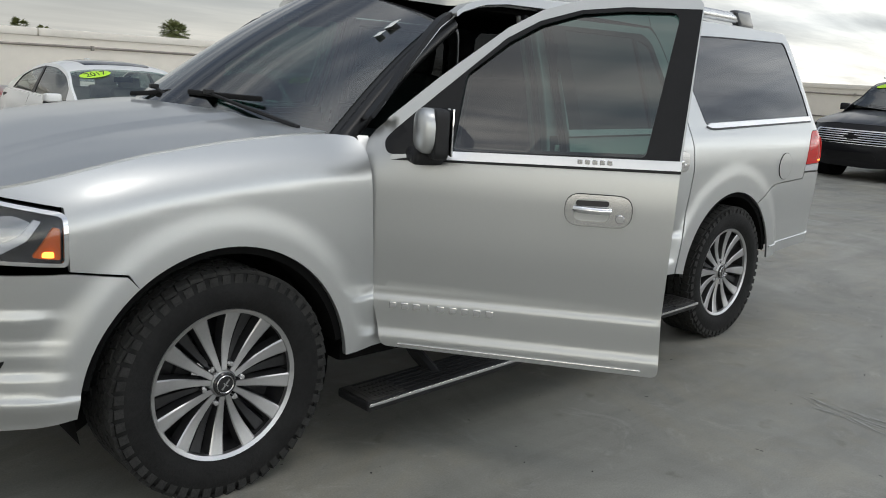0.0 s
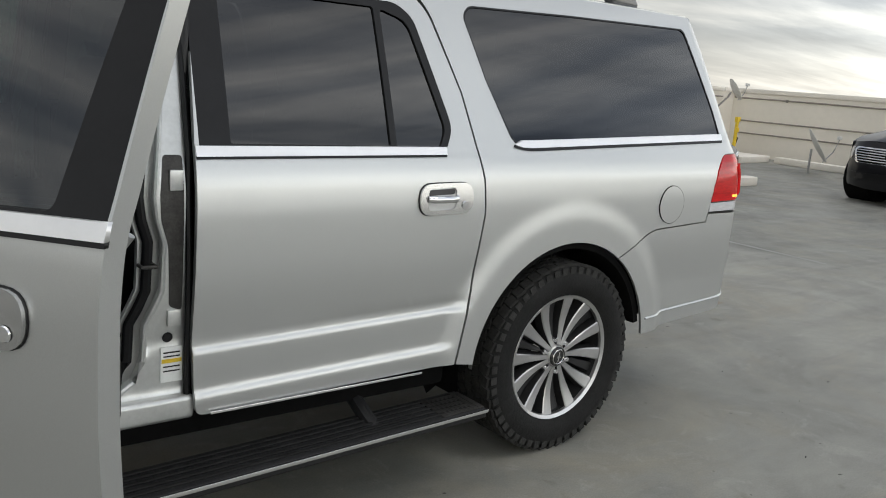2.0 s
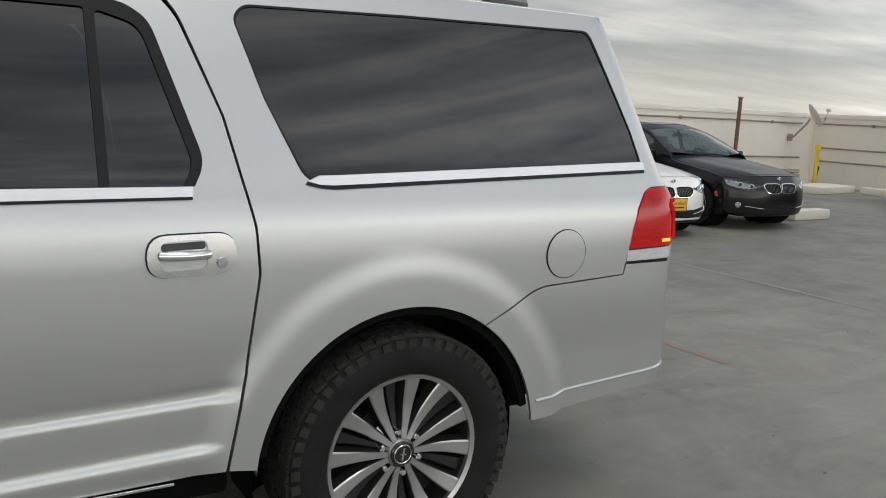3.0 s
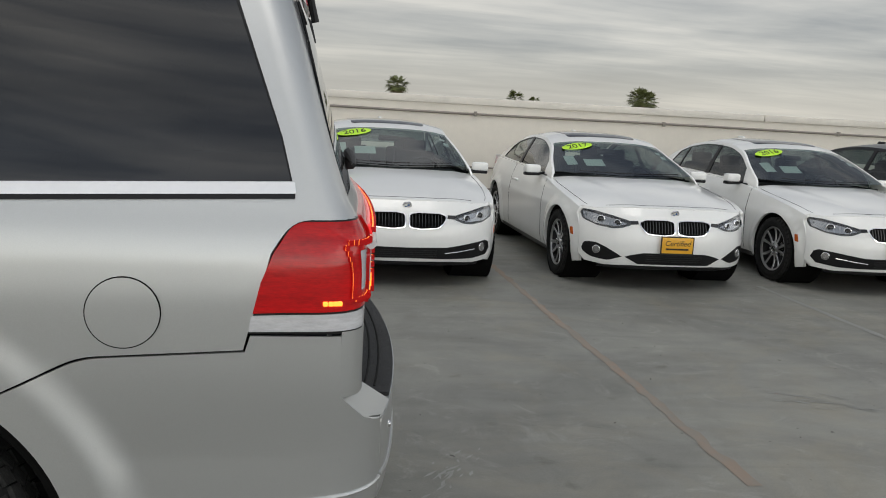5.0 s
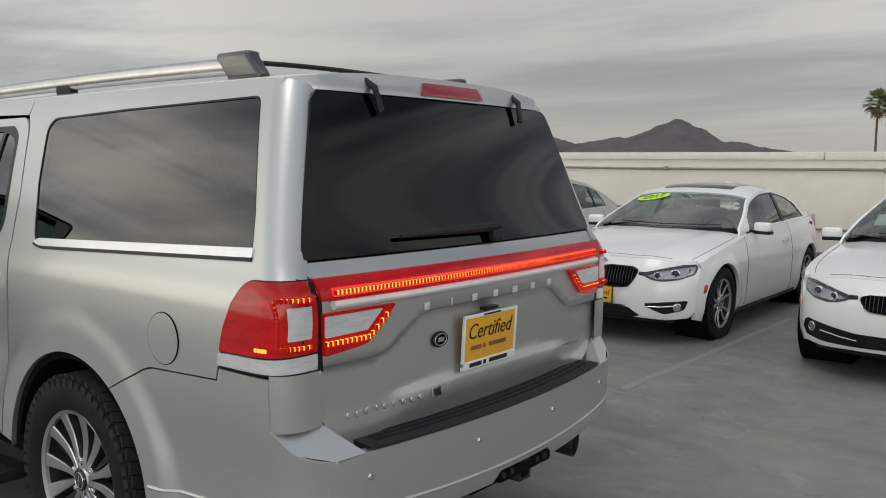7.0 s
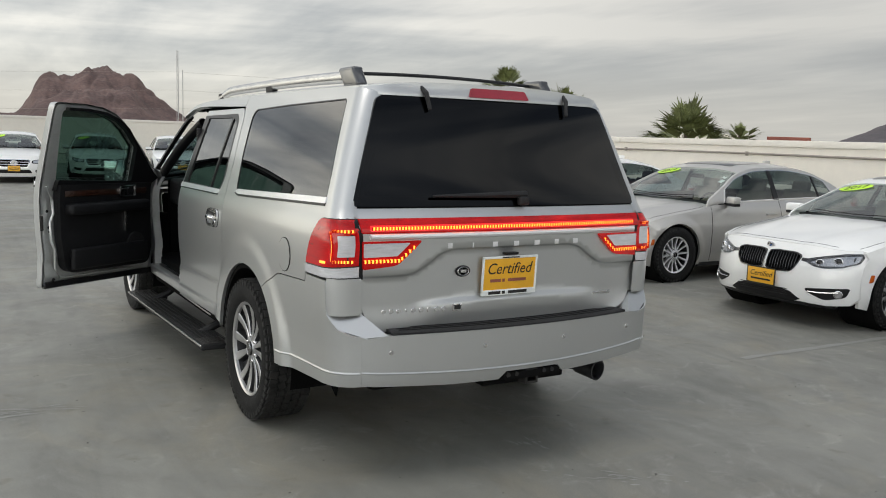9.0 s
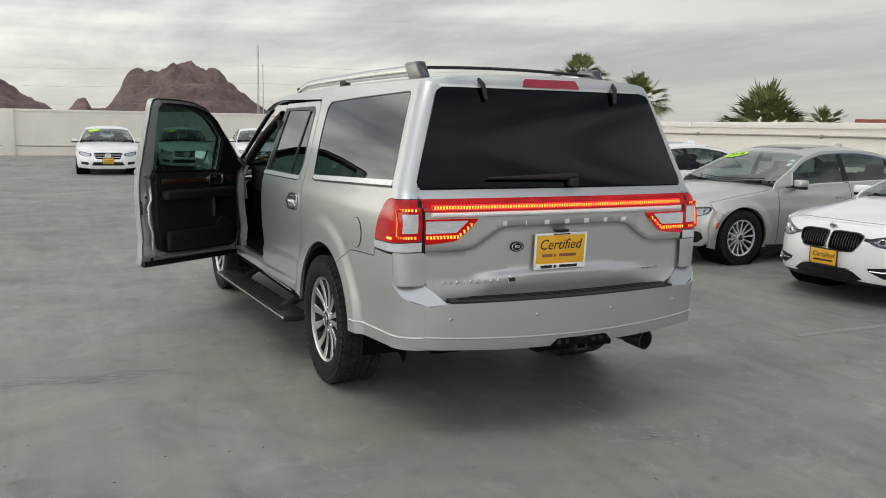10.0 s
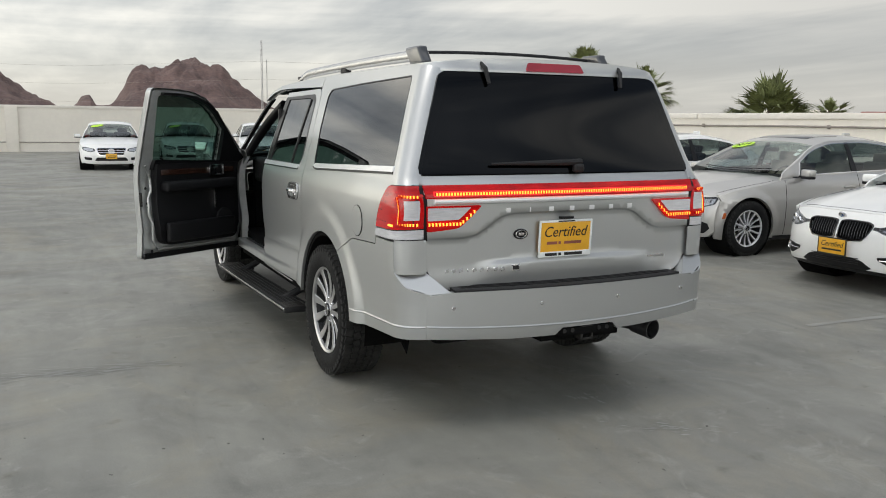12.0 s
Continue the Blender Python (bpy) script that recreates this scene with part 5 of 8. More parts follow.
    part("map_pocket", boxes((ins(1.20, 0.66, 0.10), (0.74, 0.05, 0.16)), bevel=0.025, seg=3), M_LEATHER, d)
    part("speaker", lathe([(0.001, 0.0), (0.085, 0.0), (0.09, 0.004), (0.09, 0.02)], 32), M_PLASTIC, d, m=Matrix.Translation(ins(0.92, 0.72, 0.085)) @ pose(0, 0, 0, 0, 0, 0 if sg > 0 else 180))
    part("pull_cup", boxes((ins(1.02, 0.93, 0.088), (0.025, 0.03, 0.22)), bevel=0.01), M_SATIN, d)
    for x, z, r in ((1.665, 0.96, 0.008), (1.690, 0.90, 0.010), (1.690, 0.87, 0.006), (1.665, 0.515, 0.012), (1.700, 1.02, 0.010)):
        part("shell_plug", lathe([(0.001, 0.004), (r, 0.003), (r * 1.2, 0.0)], 14), M_TRIM, d, m=Matrix.Translation(ins(x, z, 0.031)) @ pose(0, 0, 0, 0, 0, 0 if sg < 0 else 180))
    part("shell_bead", tube([ins(x, z, 0.034) for x, z in ((1.715, 1.20), (1.660, 1.10), (1.650, 1.00), (1.680, 0.94), (1.680, 0.80), (1.655, 0.74), (1.655, 0.60), (1.62, 0.525), (0.80, 0.515))], 0.010, 8), M_JAMB, d, "rolled bead on the door frame")
    part("latch", boxes(((1.722, sg * 0.945, 0.93), (0.02, 0.04, 0.11)), bevel=0.006), M_STEEL, d)


def mirror_and_board(car, sg):
    m = Matrix.Identity(4)
    d = next(o for o in car.children if o.name.split(".")[0] == "front_door" and (o.matrix_basis.to_euler().z != 0) == (sg < 0))
    base = pose(0.815, sg * 0.985, 1.205) @ pose(0, 0, 0, 0, 0, -sg * 27)
    bm = bmesh.new()
    bmesh.ops.create_cube(bm, size=1.0)
    bmesh.ops.bevel(bm, geom=bm.edges[:], offset=0.40, segments=5, profile=0.55, affect="EDGES")
    bmesh.ops.transform(bm, matrix=Matrix.Translation((-0.006, sg * 0.100, 0.082)) @ Matrix.Diagonal((0.085, 0.165, 0.160, 1)), verts=bm.verts[:])
    mir = part("door_mirror", bm, M_SILVER, d, "silver door mirror cap, half folded", m=base)
    bm = bmesh.new()
    bmesh.ops.create_cube(bm, size=1.0)
    bmesh.ops.bevel(bm, geom=bm.edges[:], offset=0.22, segments=4, profile=0.6, affect="EDGES")
    bmesh.ops.transform(bm, matrix=Matrix.Translation((0.032, sg * 0.100, 0.072)) @ Matrix.Diagonal((0.060, 0.172, 0.178, 1)), verts=bm.verts[:])
    part("mirror_frame", bm, M_PLASTIC, mir, "black mirror shell")
    part("mirror_base", boxes(((0.01, sg * 0.02, -0.015), (0.12, 0.14, 0.06)), bevel=0.025, seg=3), M_PLASTIC, mir)
    part("mirror_glass", boxes(((0.068, sg * 0.108, 0.082), (0.006, 0.160, 0.165)), bevel=0.002), M_CHROME, mir, "mirror glass")
    part("spot_mirror", lathe([(0.001, 0.003), (0.013, 0.002), (0.016, 0.0)], 20, "X"), M_SATIN, mir, "small round blind-spot mirror", m=pose(0.070, sg * 0.155, 0.030))
    # running board, lowered on the driver's side; it follows the rake of the sill
    out, z = (1.118, 0.270) if sg < 0 else (0.99, 0.33)
    rake = lambda *p: pose(1.675, 0, z, 0, -1.6, 0) @ pose(*p)
    b = part("running_board", boxes(((0, sg * (out - 0.105), 0), (2.31, 0.20, 0.038)), bevel=0.012, seg=3), M_PLASTIC, car, "black ribbed running board", m=rake(0, 0, 0))
    part("board_trim", boxes(((0, sg * (out - 0.002), 0.012), (2.31, 0.010, 0.013)), bevel=0.003), M_CHROME, b, "bright edge strip")
    bm = bmesh.new()
    for k in range(5):
        rbox(bm, (2.22, 0.016, 0.008), pose(0, sg * (out - 0.045 - k * 0.032), 0.021), 0.003, 1)
    part("tread_rib", bm, M_RUBBER, b, "raised tread ribs")
    for x0 in (-1.055, 1.055):
        part("end_plate", boxes(((x0, sg * (out - 0.10), 0.0215), (0.19, 0.165, 0.006)), bevel=0.004), M_STEEL, b, "brushed dark end plate")
        for k in range(8):
            part("end_grip", boxes(((x0 - 0.07 + k * 0.02, sg * (out - 0.09), 0.025), (0.008, 0.13, 0.004)), bevel=0.001, seg=1), M_STEEL, b, "metal grip bar" if k == 0 else "")
    for x0 in (-0.72, 0.72):
        part("bracket", tube([(x0, sg * 0.78, 0.13), (x0, sg * 0.88, 0.06), (x0, sg * (out - 0.09), -0.01)], 0.028, 8), M_PLASTIC, b)


def front_end(car):
    face = [(-0.70, 0.42), (0.70, 0.42), (0.74, 0.50), (0.74, 0.86), (0.70, 1.04), (-0.70, 1.04), (-0.74, 0.86), (-0.74, 0.50)]
    hole_g = fillet([(-0.50, 0.66), (0.50, 0.66), (0.54, 1.0), (-0.54, 1.0)], 0.05)
    hole_l = fillet([(-0.52, 0.47), (0.52, 0.47), (0.48, 0.58), (-0.48, 0.58)], 0.03)
    panel("front_bumper", face, suv_front, M_SILVER, car, holes=[hole_g, hole_l], step=0.05, depth=0.03)
    g = panel("grille", hole_g, suv_front, M_VOID, car, "split-wing chrome grille", off=-0.04, depth=0.01, step=0.08)
    for sg in (-1, 1):
        for k in range(7):
            z = 0.70 + k * 0.043
            part("grille_bar", tube([suv_front(sg * y, z + 0.05 * (y / 0.5) ** 2 * 0.6)[0] for y in np.linspace(0.05, 0.50, 6)], 0.010, 6), M_CHROME, g)
    part("grille_centre", boxes(((-0.995, 0, 0.83), (0.03, 0.05, 0.34)), bevel=0.01), M_CHROME, g)
    panel("lower_intake", hole_l, suv_front, M_VOID, car, off=-0.03, depth=0.01, step=0.08)
    for sg in (-1, 1):
        side = suv_side(sg)
        out = fillet([(-0.500, 0.872, 0.02), (-0.497, 1.030, 0.02), (-0.66, 1.062), (-0.88, 1.04), (-0.90, 0.90)])
        h = panel("headlamp", out, side, M_DARKALLOY, car, "dark headlamp with amber reflector, lit", off=-0.03, depth=0.03, step=0.04)
        panel("headlamp_rim", out, side, M_CHROME, h, "chrome rim", holes=[fillet([(-0.512, 0.884, 0.015), (-0.510, 1.020, 0.015), (-0.66, 1.050), (-0.87, 1.028), (-0.888, 0.912)])], off=0.002, depth=0.03, step=0.03)
        panel("amber_reflector", fillet([(-0.518, 0.892), (-0.516, 0.985), (-0.530, 0.990), (-0.588, 0.902)], 0.008), side, M_AMBER, h, "amber side reflector", off=-0.012, depth=0.012, step=0.03)
        panel("amber_marker", fillet([(-0.535, 0.900), (-0.535, 0.918), (-0.562, 0.918), (-0.566, 0.902)], 0.006), side, M_AMBERLIT, h, "lit amber marker", off=-0.008, depth=0.004, step=0.02)
        for x, z, r in ((-0.665, 0.985, 0.042), (-0.77, 0.975, 0.040)):
            p, _ = side(x, z)
            part("projector", lathe([(0.001, 0.016), (r * 0.5, 0.012), (r * 0.85, 0.0), (r, -0.012), (r * 1.12, -0.03)], 24), M_CHROME, h, "round chrome projector", m=Matrix.Translation(p + Vector((0, -sg * 0.045, 0))) @ pose(0, 0, 0, 0, 0, 180 if sg < 0 else 0))
            part("projector_lens", lathe([(0.001, 0.020), (r * 0.4, 0.017), (r * 0.75, 0.004), (r * 0.8, -0.006)], 20), M_REVERSE, h, m=Matrix.Translation(p + Vector((0, -sg * 0.035, 0))) @ pose(0, 0, 0, 0, 0, 180 if sg < 0 else 0))
        panel("lamp_bowl", fillet([(-0.580, 1.000), (-0.592, 0.955), (-0.625, 0.930), (-0.680, 0.928), (-0.690, 1.012), (-0.62, 1.020)], 0.012), side, M_BOWL, h, "bright reflector bowl", off=-0.016, depth=0.012, step=0.02)
        panel("light_guide", [(-0.86, 0.915), (-0.74, 0.905), (-0.66, 0.912), (-0.60, 0.95), (-0.56, 1.005), (-0.575, 1.01), (-0.615, 0.965), (-0.67, 0.935), (-0.74, 0.928), (-0.86, 0.938)], side, M_REVERSE, h, "white light guide", off=-0.012, depth=0.01, step=0.02)
        panel("headlamp_lens", out, side, M_LENS, h, "clear lens", off=0.001, depth=0.002, step=0.05)
        panel("fog_grille", fillet([(-0.70, 0.52), (-0.66, 0.60), (-0.74, 0.66), (-0.84, 0.66), (-0.84, 0.52)], 0.02), side, M_TRIM, car, off=0.001, depth=0.012, step=0.04)


def hood_mesh(centres):
    """Small red walls added on both sides of each diode, so that it shines backwards and not sideways."""
    bm = bmesh.new()
    for c in centres:
        for k in (-1, 1):
            rbox(bm, (0.010, 0.0014, 0.014), Matrix.Translation(c + Vector((0, k * 0.0072, 0))), 0, 1)
    return bm


def tail_end(car):
    # tailgate
    low = fillet([(-0.830, 0.998), (-0.828, 0.86), (-0.79, 0.765, 0.06), (-0.70, 0.730), (0.70, 0.730), (0.79, 0.765, 0.06), (0.828, 0.86), (0.830, 0.998), (0.836, 1.15), (0.857, 1.304), (-0.857, 1.304), (-0.836, 1.15)])
    contour = spline([(-0.01, 1.112), (0.0, 1.112), (0.34, 1.110), (0.41, 1.096), (0.50, 1.040), (0.57, 1.004), (0.64, 0.993), (0.86, 0.992)])

    def face(y, z):
        p, n = suv_gate(y, z)
        # pressed in below the lamps and round the plate, with a long crease under it
        p.x -= 0.018 * smooth01((contour(abs(y)) - z) / 0.014 + 0.5)
        c = 0.866 - 0.015 * (y / 0.6) ** 2
        ledge = min(max((c + 0.011 - z) / 0.022, 0.0), 1.0) * (1 - smooth01((c - 0.011 - z) / 0.11))
        p.x += 0.017 * ledge * smooth01((0.60 - abs(y)) / 0.20)
        p.x += 0.005 * smooth01((0.855 - z) / 0.08)
        return p, n
    ys = np.linspace(-0.82, 0.82, 83)
    half_lines = [[(y, contour(abs(y)) + d) for y in ys] for d in (-0.0075, 0.0, 0.0075)] + [[(y, 0.866 - 0.015 * (y / 0.6) ** 2 + d) for y in np.linspace(-0.59, 0.59, 50)] for d in (-0.014, -0.010, 0.010, 0.014)]
    gate = panel("tailgate", low, face, M_SILVER, car, "silver tailgate with a plate recess", step=0.024, depth=0.03, lines=half_lines)
    win = fillet([(-0.862, 1.312, 0.03), (0.862, 1.312, 0.03), (0.682, 1.828, 0.04), (-0.682, 1.828, 0.04)])
    panel("rear_window", win, suv_gate, M_REARGLASS, gate, "dark privacy rear window", off=0.004, depth=0.005, step=0.03)
    panel("window_border", win, suv_gate, M_GLOSSBLACK, gate, holes=[fillet([(-0.80, 1.36, 0.03), (0.80, 1.36, 0.03), (0.64, 1.79, 0.04), (-0.64, 1.79, 0.04)])], off=-0.003, depth=0.01, step=0.05)
    panel("gate_gap", fillet([(-0.872, 1.296), (0.872, 1.296), (0.69, 1.834), (-0.69, 1.834)], 0.03), suv_gate, M_VOID, car, off=-0.015, depth=0.01, step=0.1)
    panel("gate_gap", [(-0.850, 0.99), (0.850, 0.99), (0.866, 1.30), (-0.866, 1.30)], suv_gate, M_VOID, car, off=-0.040, depth=0.01, step=0.1)
    panel("bumper_ledge", [(-0.850, 0.70), (0.850, 0.70), (0.856, 0.985), (-0.856, 0.985)], suv_gate, M_SILVER, car, off=-0.042, depth=0.01, step=0.06)
    # light bar across the gate
    bar = panel("light_bar", fillet([(-0.838, 1.196), (0.838, 1.196), (0.848, 1.262), (-0.848, 1.262)], 0.006), suv_gate, M_RED, gate, "full-width red light bar, lit", off=0.012, depth=0.02, step=0.05)
    panel("lit_strip", fillet([(-0.80, 1.206), (0.80, 1.206), (0.80, 1.232), (-0.80, 1.232)], 0.006), suv_gate, M_LEDBAR, bar, "glowing strip", off=0.016, depth=0.006, step=0.05)
    bm = bmesh.new()
    for y in np.arange(-0.785, 0.79, 0.0157):
        p, _ = suv_gate(y, 1.2185)
        rbox(bm, (0.004, 0.0100, 0.014), Matrix.Translation(p + Vector((0.019, 0, 0))), 0, 1)
    part("led", bm, M_LED, bar, "row of lit light-emitting diodes")
    # baffles added to block the slanting view of the lit row
    bm = bmesh.new()
    for y in np.arange(-0.793, 0.80, 0.0157):
        rbox(bm, (0.014, 0.002, 0.015), Matrix.Translation(suv_gate(y, 1.2185)[0] + Vector((0.0205, 0, 0))), 0, 1)
    tagged(part("led_baffle", bm, M_RED, bar, "added red baffles that hide the diodes from the side"), kind="stuff")
    part("chrome_bar", tube([suv_gate(y, 1.181)[0] + Vector((0.014, 0, 0)) for y in np.linspace(-0.80, 0.80, 21)], 0.014, 10), M_BRIGHT, gate, "chrome bar under the light bar")
    for sg in (-1, 1):
        shape = fillet([(sg * 0.834, 1.160), (sg * 0.535, 1.160, 0.02), (sg * 0.66, 1.045, 0.03), (sg * 0.830, 1.030)], 0.008)
        inn = panel("inner_lamp", shape, suv_gate, M_RED, gate, "red inner tail lamp, lit", off=0.012, depth=0.02, step=0.03)
        panel("reverse_lens", fillet([(sg * 0.830, 1.150), (sg * 0.60, 1.150), (sg * 0.665, 1.090), (sg * 0.830, 1.086)], 0.006), suv_gate, M_REVERSE, inn, "clear reversing lens", off=0.015, depth=0.004, step=0.03)
        bm, hoods = bmesh.new(), []
        for k in range(14):
            y = lerp(0.825, 0.66, k / 9) if k < 10 else lerp(0.645, 0.585, (k - 10) / 3)
            z = 1.068 if k < 10 else lerp(1.078, 1.128, (k - 10) / 3)
            p, _ = suv_gate(sg * y, z)
            rbox(bm, (0.004, 0.0115, 0.015), Matrix.Translation(p + Vector((0.016, 0, 0))), 0, 1)
            hoods.append(p + Vector((0.020, 0, 0)))
        part("led", bm, M_LED, inn, "lit diodes")
        tagged(part("led_baffle", hood_mesh(hoods), M_RED, inn, "added red hoods that stop the diodes shining sideways"), kind="stuff")
        # the C-shaped lit part of the outer lamp
        side = suv_side(sg)
        outer = [o for o in car.children if o.name.startswith("tail_lamp")][0 if sg < 0 else 1]
        bm, rim, hoods = bmesh.new(), bmesh.new(), []
        for k in range(24):
            if k < 7:
                x, z = lerp(4.478, 4.398, k / 6), 1.206
            elif k < 17:
                x, z = 4.386, lerp(1.195, 1.078, (k - 7) / 9)
            else:
                x, z = lerp(4.398, 4.478, (k - 17) / 6), 1.068
            p, _ = side(x, z)
            p += Vector((0.005, -sg * (0.002 if 7 <= k < 17 else 0.005), 0))
            rbox(bm, (0.0015, 0.011, 0.013), Matrix.Translation(p), 0, 1)
            hoods.append(p + Vector((0.0045, 0, 0)))
            # backing added to block the diode's glow towards the front
            rbox(rim, (0.003, 0.0156, 0.0135), Matrix.Translation(p + Vector((-0.0027, 0, 0))), 0, 1)
        part("led", bm, M_LED, outer, "lit diodes in a bracket shape")
        part("led_backing", rim, M_RED, outer, "added red backing that hides the diodes from ahead")
        tagged(part("led_baffle", hood_mesh(hoods), M_RED, outer, "added red hoods that stop the diodes shining sideways"), kind="stuff")
        panel("reverse_lens", fillet([(4.430, 1.186), (4.4895, 1.186), (4.4895, 1.090), (4.430, 1.090)], 0.003), side, M_REVERSE, outer, "clear inset lens", off=0.0055, depth=0.004, step=0.02)
        # hinges
        p = suv_gate(sg * 0.43, 1.83)[0]
        part("gate_hinge", tube([p + Vector((-0.03, sg * 0.01, 0.055)), p + Vector((0.025, 0, 0.02)), p + Vector((0.045, -sg * 0.012, -0.06))], 0.013, 8, 0.011), M_PLASTIC, gate, "black glass hinge")
    # seven bright letter blocks
    for i, wd in enumerate((0.034, 0.010, 0.040, 0.040, 0.044, 0.034, 0.040)):
        y = -0.385 + i * 0.128
        p, _ = suv_gate(y, 1.128)
        bm = boxes(((0, 0, 0), (0.003, wd * 0.75, 0.024)), bevel=0.001, seg=2)
        part("badge_block", bm, M_BRIGHT, gate, "bright raised badge block" if i == 0 else "", m=Matrix.Translation(p + Vector((0.003, 0, 0))))
    for i, wd in enumerate((0.026, 0.028, 0.028, 0.007, 0.028, 0.028, 0.024, 0.028, 0.026)):
        p, _ = face(-0.715 + i * 0.038, 0.826)
        part("model_block", boxes(((0, 0, 0), (0.005, wd * 0.85, 0.019), (14, 0, 0)), bevel=0.0015, seg=1), M_CHROME, gate, m=Matrix.Translation(p + Vector((0.004, 0, 0))))
    p, _ = face(-0.335, 0.828)
    part("model_tile", boxes(((0, 0, 0), (0.005, 0.052, 0.036)), bevel=0.003), M_CHROME, gate, "small chrome badge tile", m=Matrix.Translation(p + Vector((0.004, 0, 0))))
    part("model_tile_face", boxes(((0.002, 0, 0), (0.005, 0.036, 0.022)), bevel=0.002), M_GLOSSBLACK, gate, m=Matrix.Translation(p + Vector((0.0045, 0, 0))))
    p, _ = face(0.585, 0.835)
    part("engine_badge", boxes(((0, -0.035, 0), (0.004, 0.07, 0.012)), ((0.001, 0.04, 0.001), (0.004, 0.075, 0.018)), bevel=0.001), M_SATIN, gate, "small two-part badge", m=Matrix.Translation(p + Vector((0.004, 0, 0))))
    p, _ = face(-0.30, 1.000)
    e = part("dealer_emblem", lathe([(0.001, 0.004), (0.030, 0.004), (0.033, 0.0), (0.033, -0.004)], 28, "X"), M_TRIM, gate, "small dark oval emblem", m=Matrix.Translation(p + Vector((0.006, 0, 0))) @ Matrix.Diagonal((1, 1.3, 0.85, 1)))
    part("emblem_ring", lathe([(0.022, 0.004), (0.024, 0.0052), (0.026, 0.004)], 28, "X"), M_SATIN, e)
    part("emblem_bar", boxes(((0.0045, 0, 0), (0.002, 0.026, 0.018)), bevel=0.001), M_SATIN, e)
    # dealer plate
    pc = face(-0.04, 0.975)[0] + Vector((0.024, 0, 0))
    pl = part("dealer_plate", boxes(((0, 0, 0), (0.006, 0.305, 0.155)), bevel=0.003), M_YELLOW, gate, "yellow dealer plate in a white frame", m=Matrix.Translation(pc) @ pose(0, 0, 0, 0, 3, 0) @ Matrix.Diagonal((1, 1.04, 1.10, 1)))
    part("plate_frame", boxes(((0.002, 0, 0.079), (0.010, 0.318, 0.010)), ((0.002, 0, -0.081), (0.010, 0.318, 0.026)), ((0.002, -0.154, 0), (0.010, 0.010, 0.165)), ((0.002, 0.154, 0), (0.010, 0.010, 0.165)), bevel=0.002), M_PAPER, pl, "white plate frame")
    part("script", words("Certified", 0.072, 0.0006, 0.25), None, pl, m=pose(0.0045, -0.005, 0.026, 90, 0, 90)).data.materials.append(M_INK)
    for y, wd in ((-0.080, 0.062), (-0.034, 0.014), (0.045, 0.105)):
        part("text_bar", boxes(((0.0042, y, -0.026), (0.001, wd, 0.014)), bevel=0), M_TERRA, pl, "rust-red line of small lettering" if wd > 0.1 else "")
    for y, wd in ((-0.085, 0.070), (-0.032, 0.016), (0.050, 0.110)):
        part("frame_bar", boxes(((0.0078, y, -0.081), (0.001, wd, 0.014)), bevel=0), M_INK, pl)
    part("frame_bar", boxes(((0.0078, 0, 0.0792), (0.001, 0.10, 0.006)), bevel=0), M_INK, pl)
    part("plate_lamp", boxes((face(-0.03, 1.078)[0] + Vector((0.012, 0, 0)), (0.035, 0.08, 0.014)), bevel=0.005), M_TRIM, gate)
    # wiper
    p = suv_gate(0.05, 1.345)[0] + Vector((0.03, 0, 0))
    w = part("rear_wiper", boxes((p + Vector((-0.004, 0.01, -0.008)), (0.040, 0.062, 0.048)), bevel=0.016, seg=3), M_PLASTIC, gate, "black rear wiper")
    part("blade", tube([suv_gate(y, 1.362 + 0.012 * (y + 0.45))[0] + Vector((0.03, 0, 0)) for y in np.linspace(-0.46, 0.08, 10)], 0.006, 8, 0.019), M_PLASTIC, w)
    # bumper
    b = [(-0.850, 0.499), (-0.4, 0.476), (-0.15, 0.474), (-0.11, 0.512), (0.21, 0.512), (0.25, 0.474), (0.4, 0.476), (0.850, 0.499), (0.852, 0.60), (0.852, 0.715), (0.735, 0.733), (-0.735, 0.733), (-0.852, 0.715), (-0.852, 0.60)]
    bump = panel("rear_bumper", b, suv_rear, M_SILVER, car, "silver rear bumper with a black step pad", step=0.03, depth=0.04, lines=[[(-0.86, z), (0.86, z)] for z in (0.56, 0.628, 0.69)])
    panel("bumper_step", [(4.44, 0.80), (4.44, -0.80)] + [(suv_rear(y, 0.70)[0].x - 0.012, y) for y in np.linspace(-0.80, 0.80, 25)], lambda x, y: (Vector((x, y, 0.722)), Vector((0, 0, 1))), M_SILVER, bump, step=0.08, depth=0.02)
    pad = [(4.45, 0.69), (4.45, -0.69)] + [(suv_rear(y, 0.70)[0].x - 0.004, y) for y in np.linspace(-0.715, 0.715, 25)]
    pd = panel("step_pad", fillet(pad, 0.01), lambda x, y: (Vector((x, y, 0.745 - 0.006 * smooth01((x - 4.620 + 0.05 * (y / 0.8) ** 2) / 0.03))), Vector((0, 0, 1))), M_PLASTIC, bump, "ribbed black step pad", step=0.03, depth=0.03)
    bm = bmesh.new()
    for k in range(3):
        tube_into(bm, [(suv_rear(y, 0.70)[0].x - 0.11 + k * 0.03, y, 0.7455) for y in np.linspace(-0.66, 0.66, 14)], 0.0035, 6)
    part("rib", bm, M_RUBBER, pd)
    part("lower_crease", tube([suv_rear(y, 0.535 + 0.028 * (y / 0.85) ** 2)[0] + Vector((0.001, 0, 0)) for y in np.linspace(-0.85, 0.85, 24)], 0.006, 6), M_SILVER, bump)
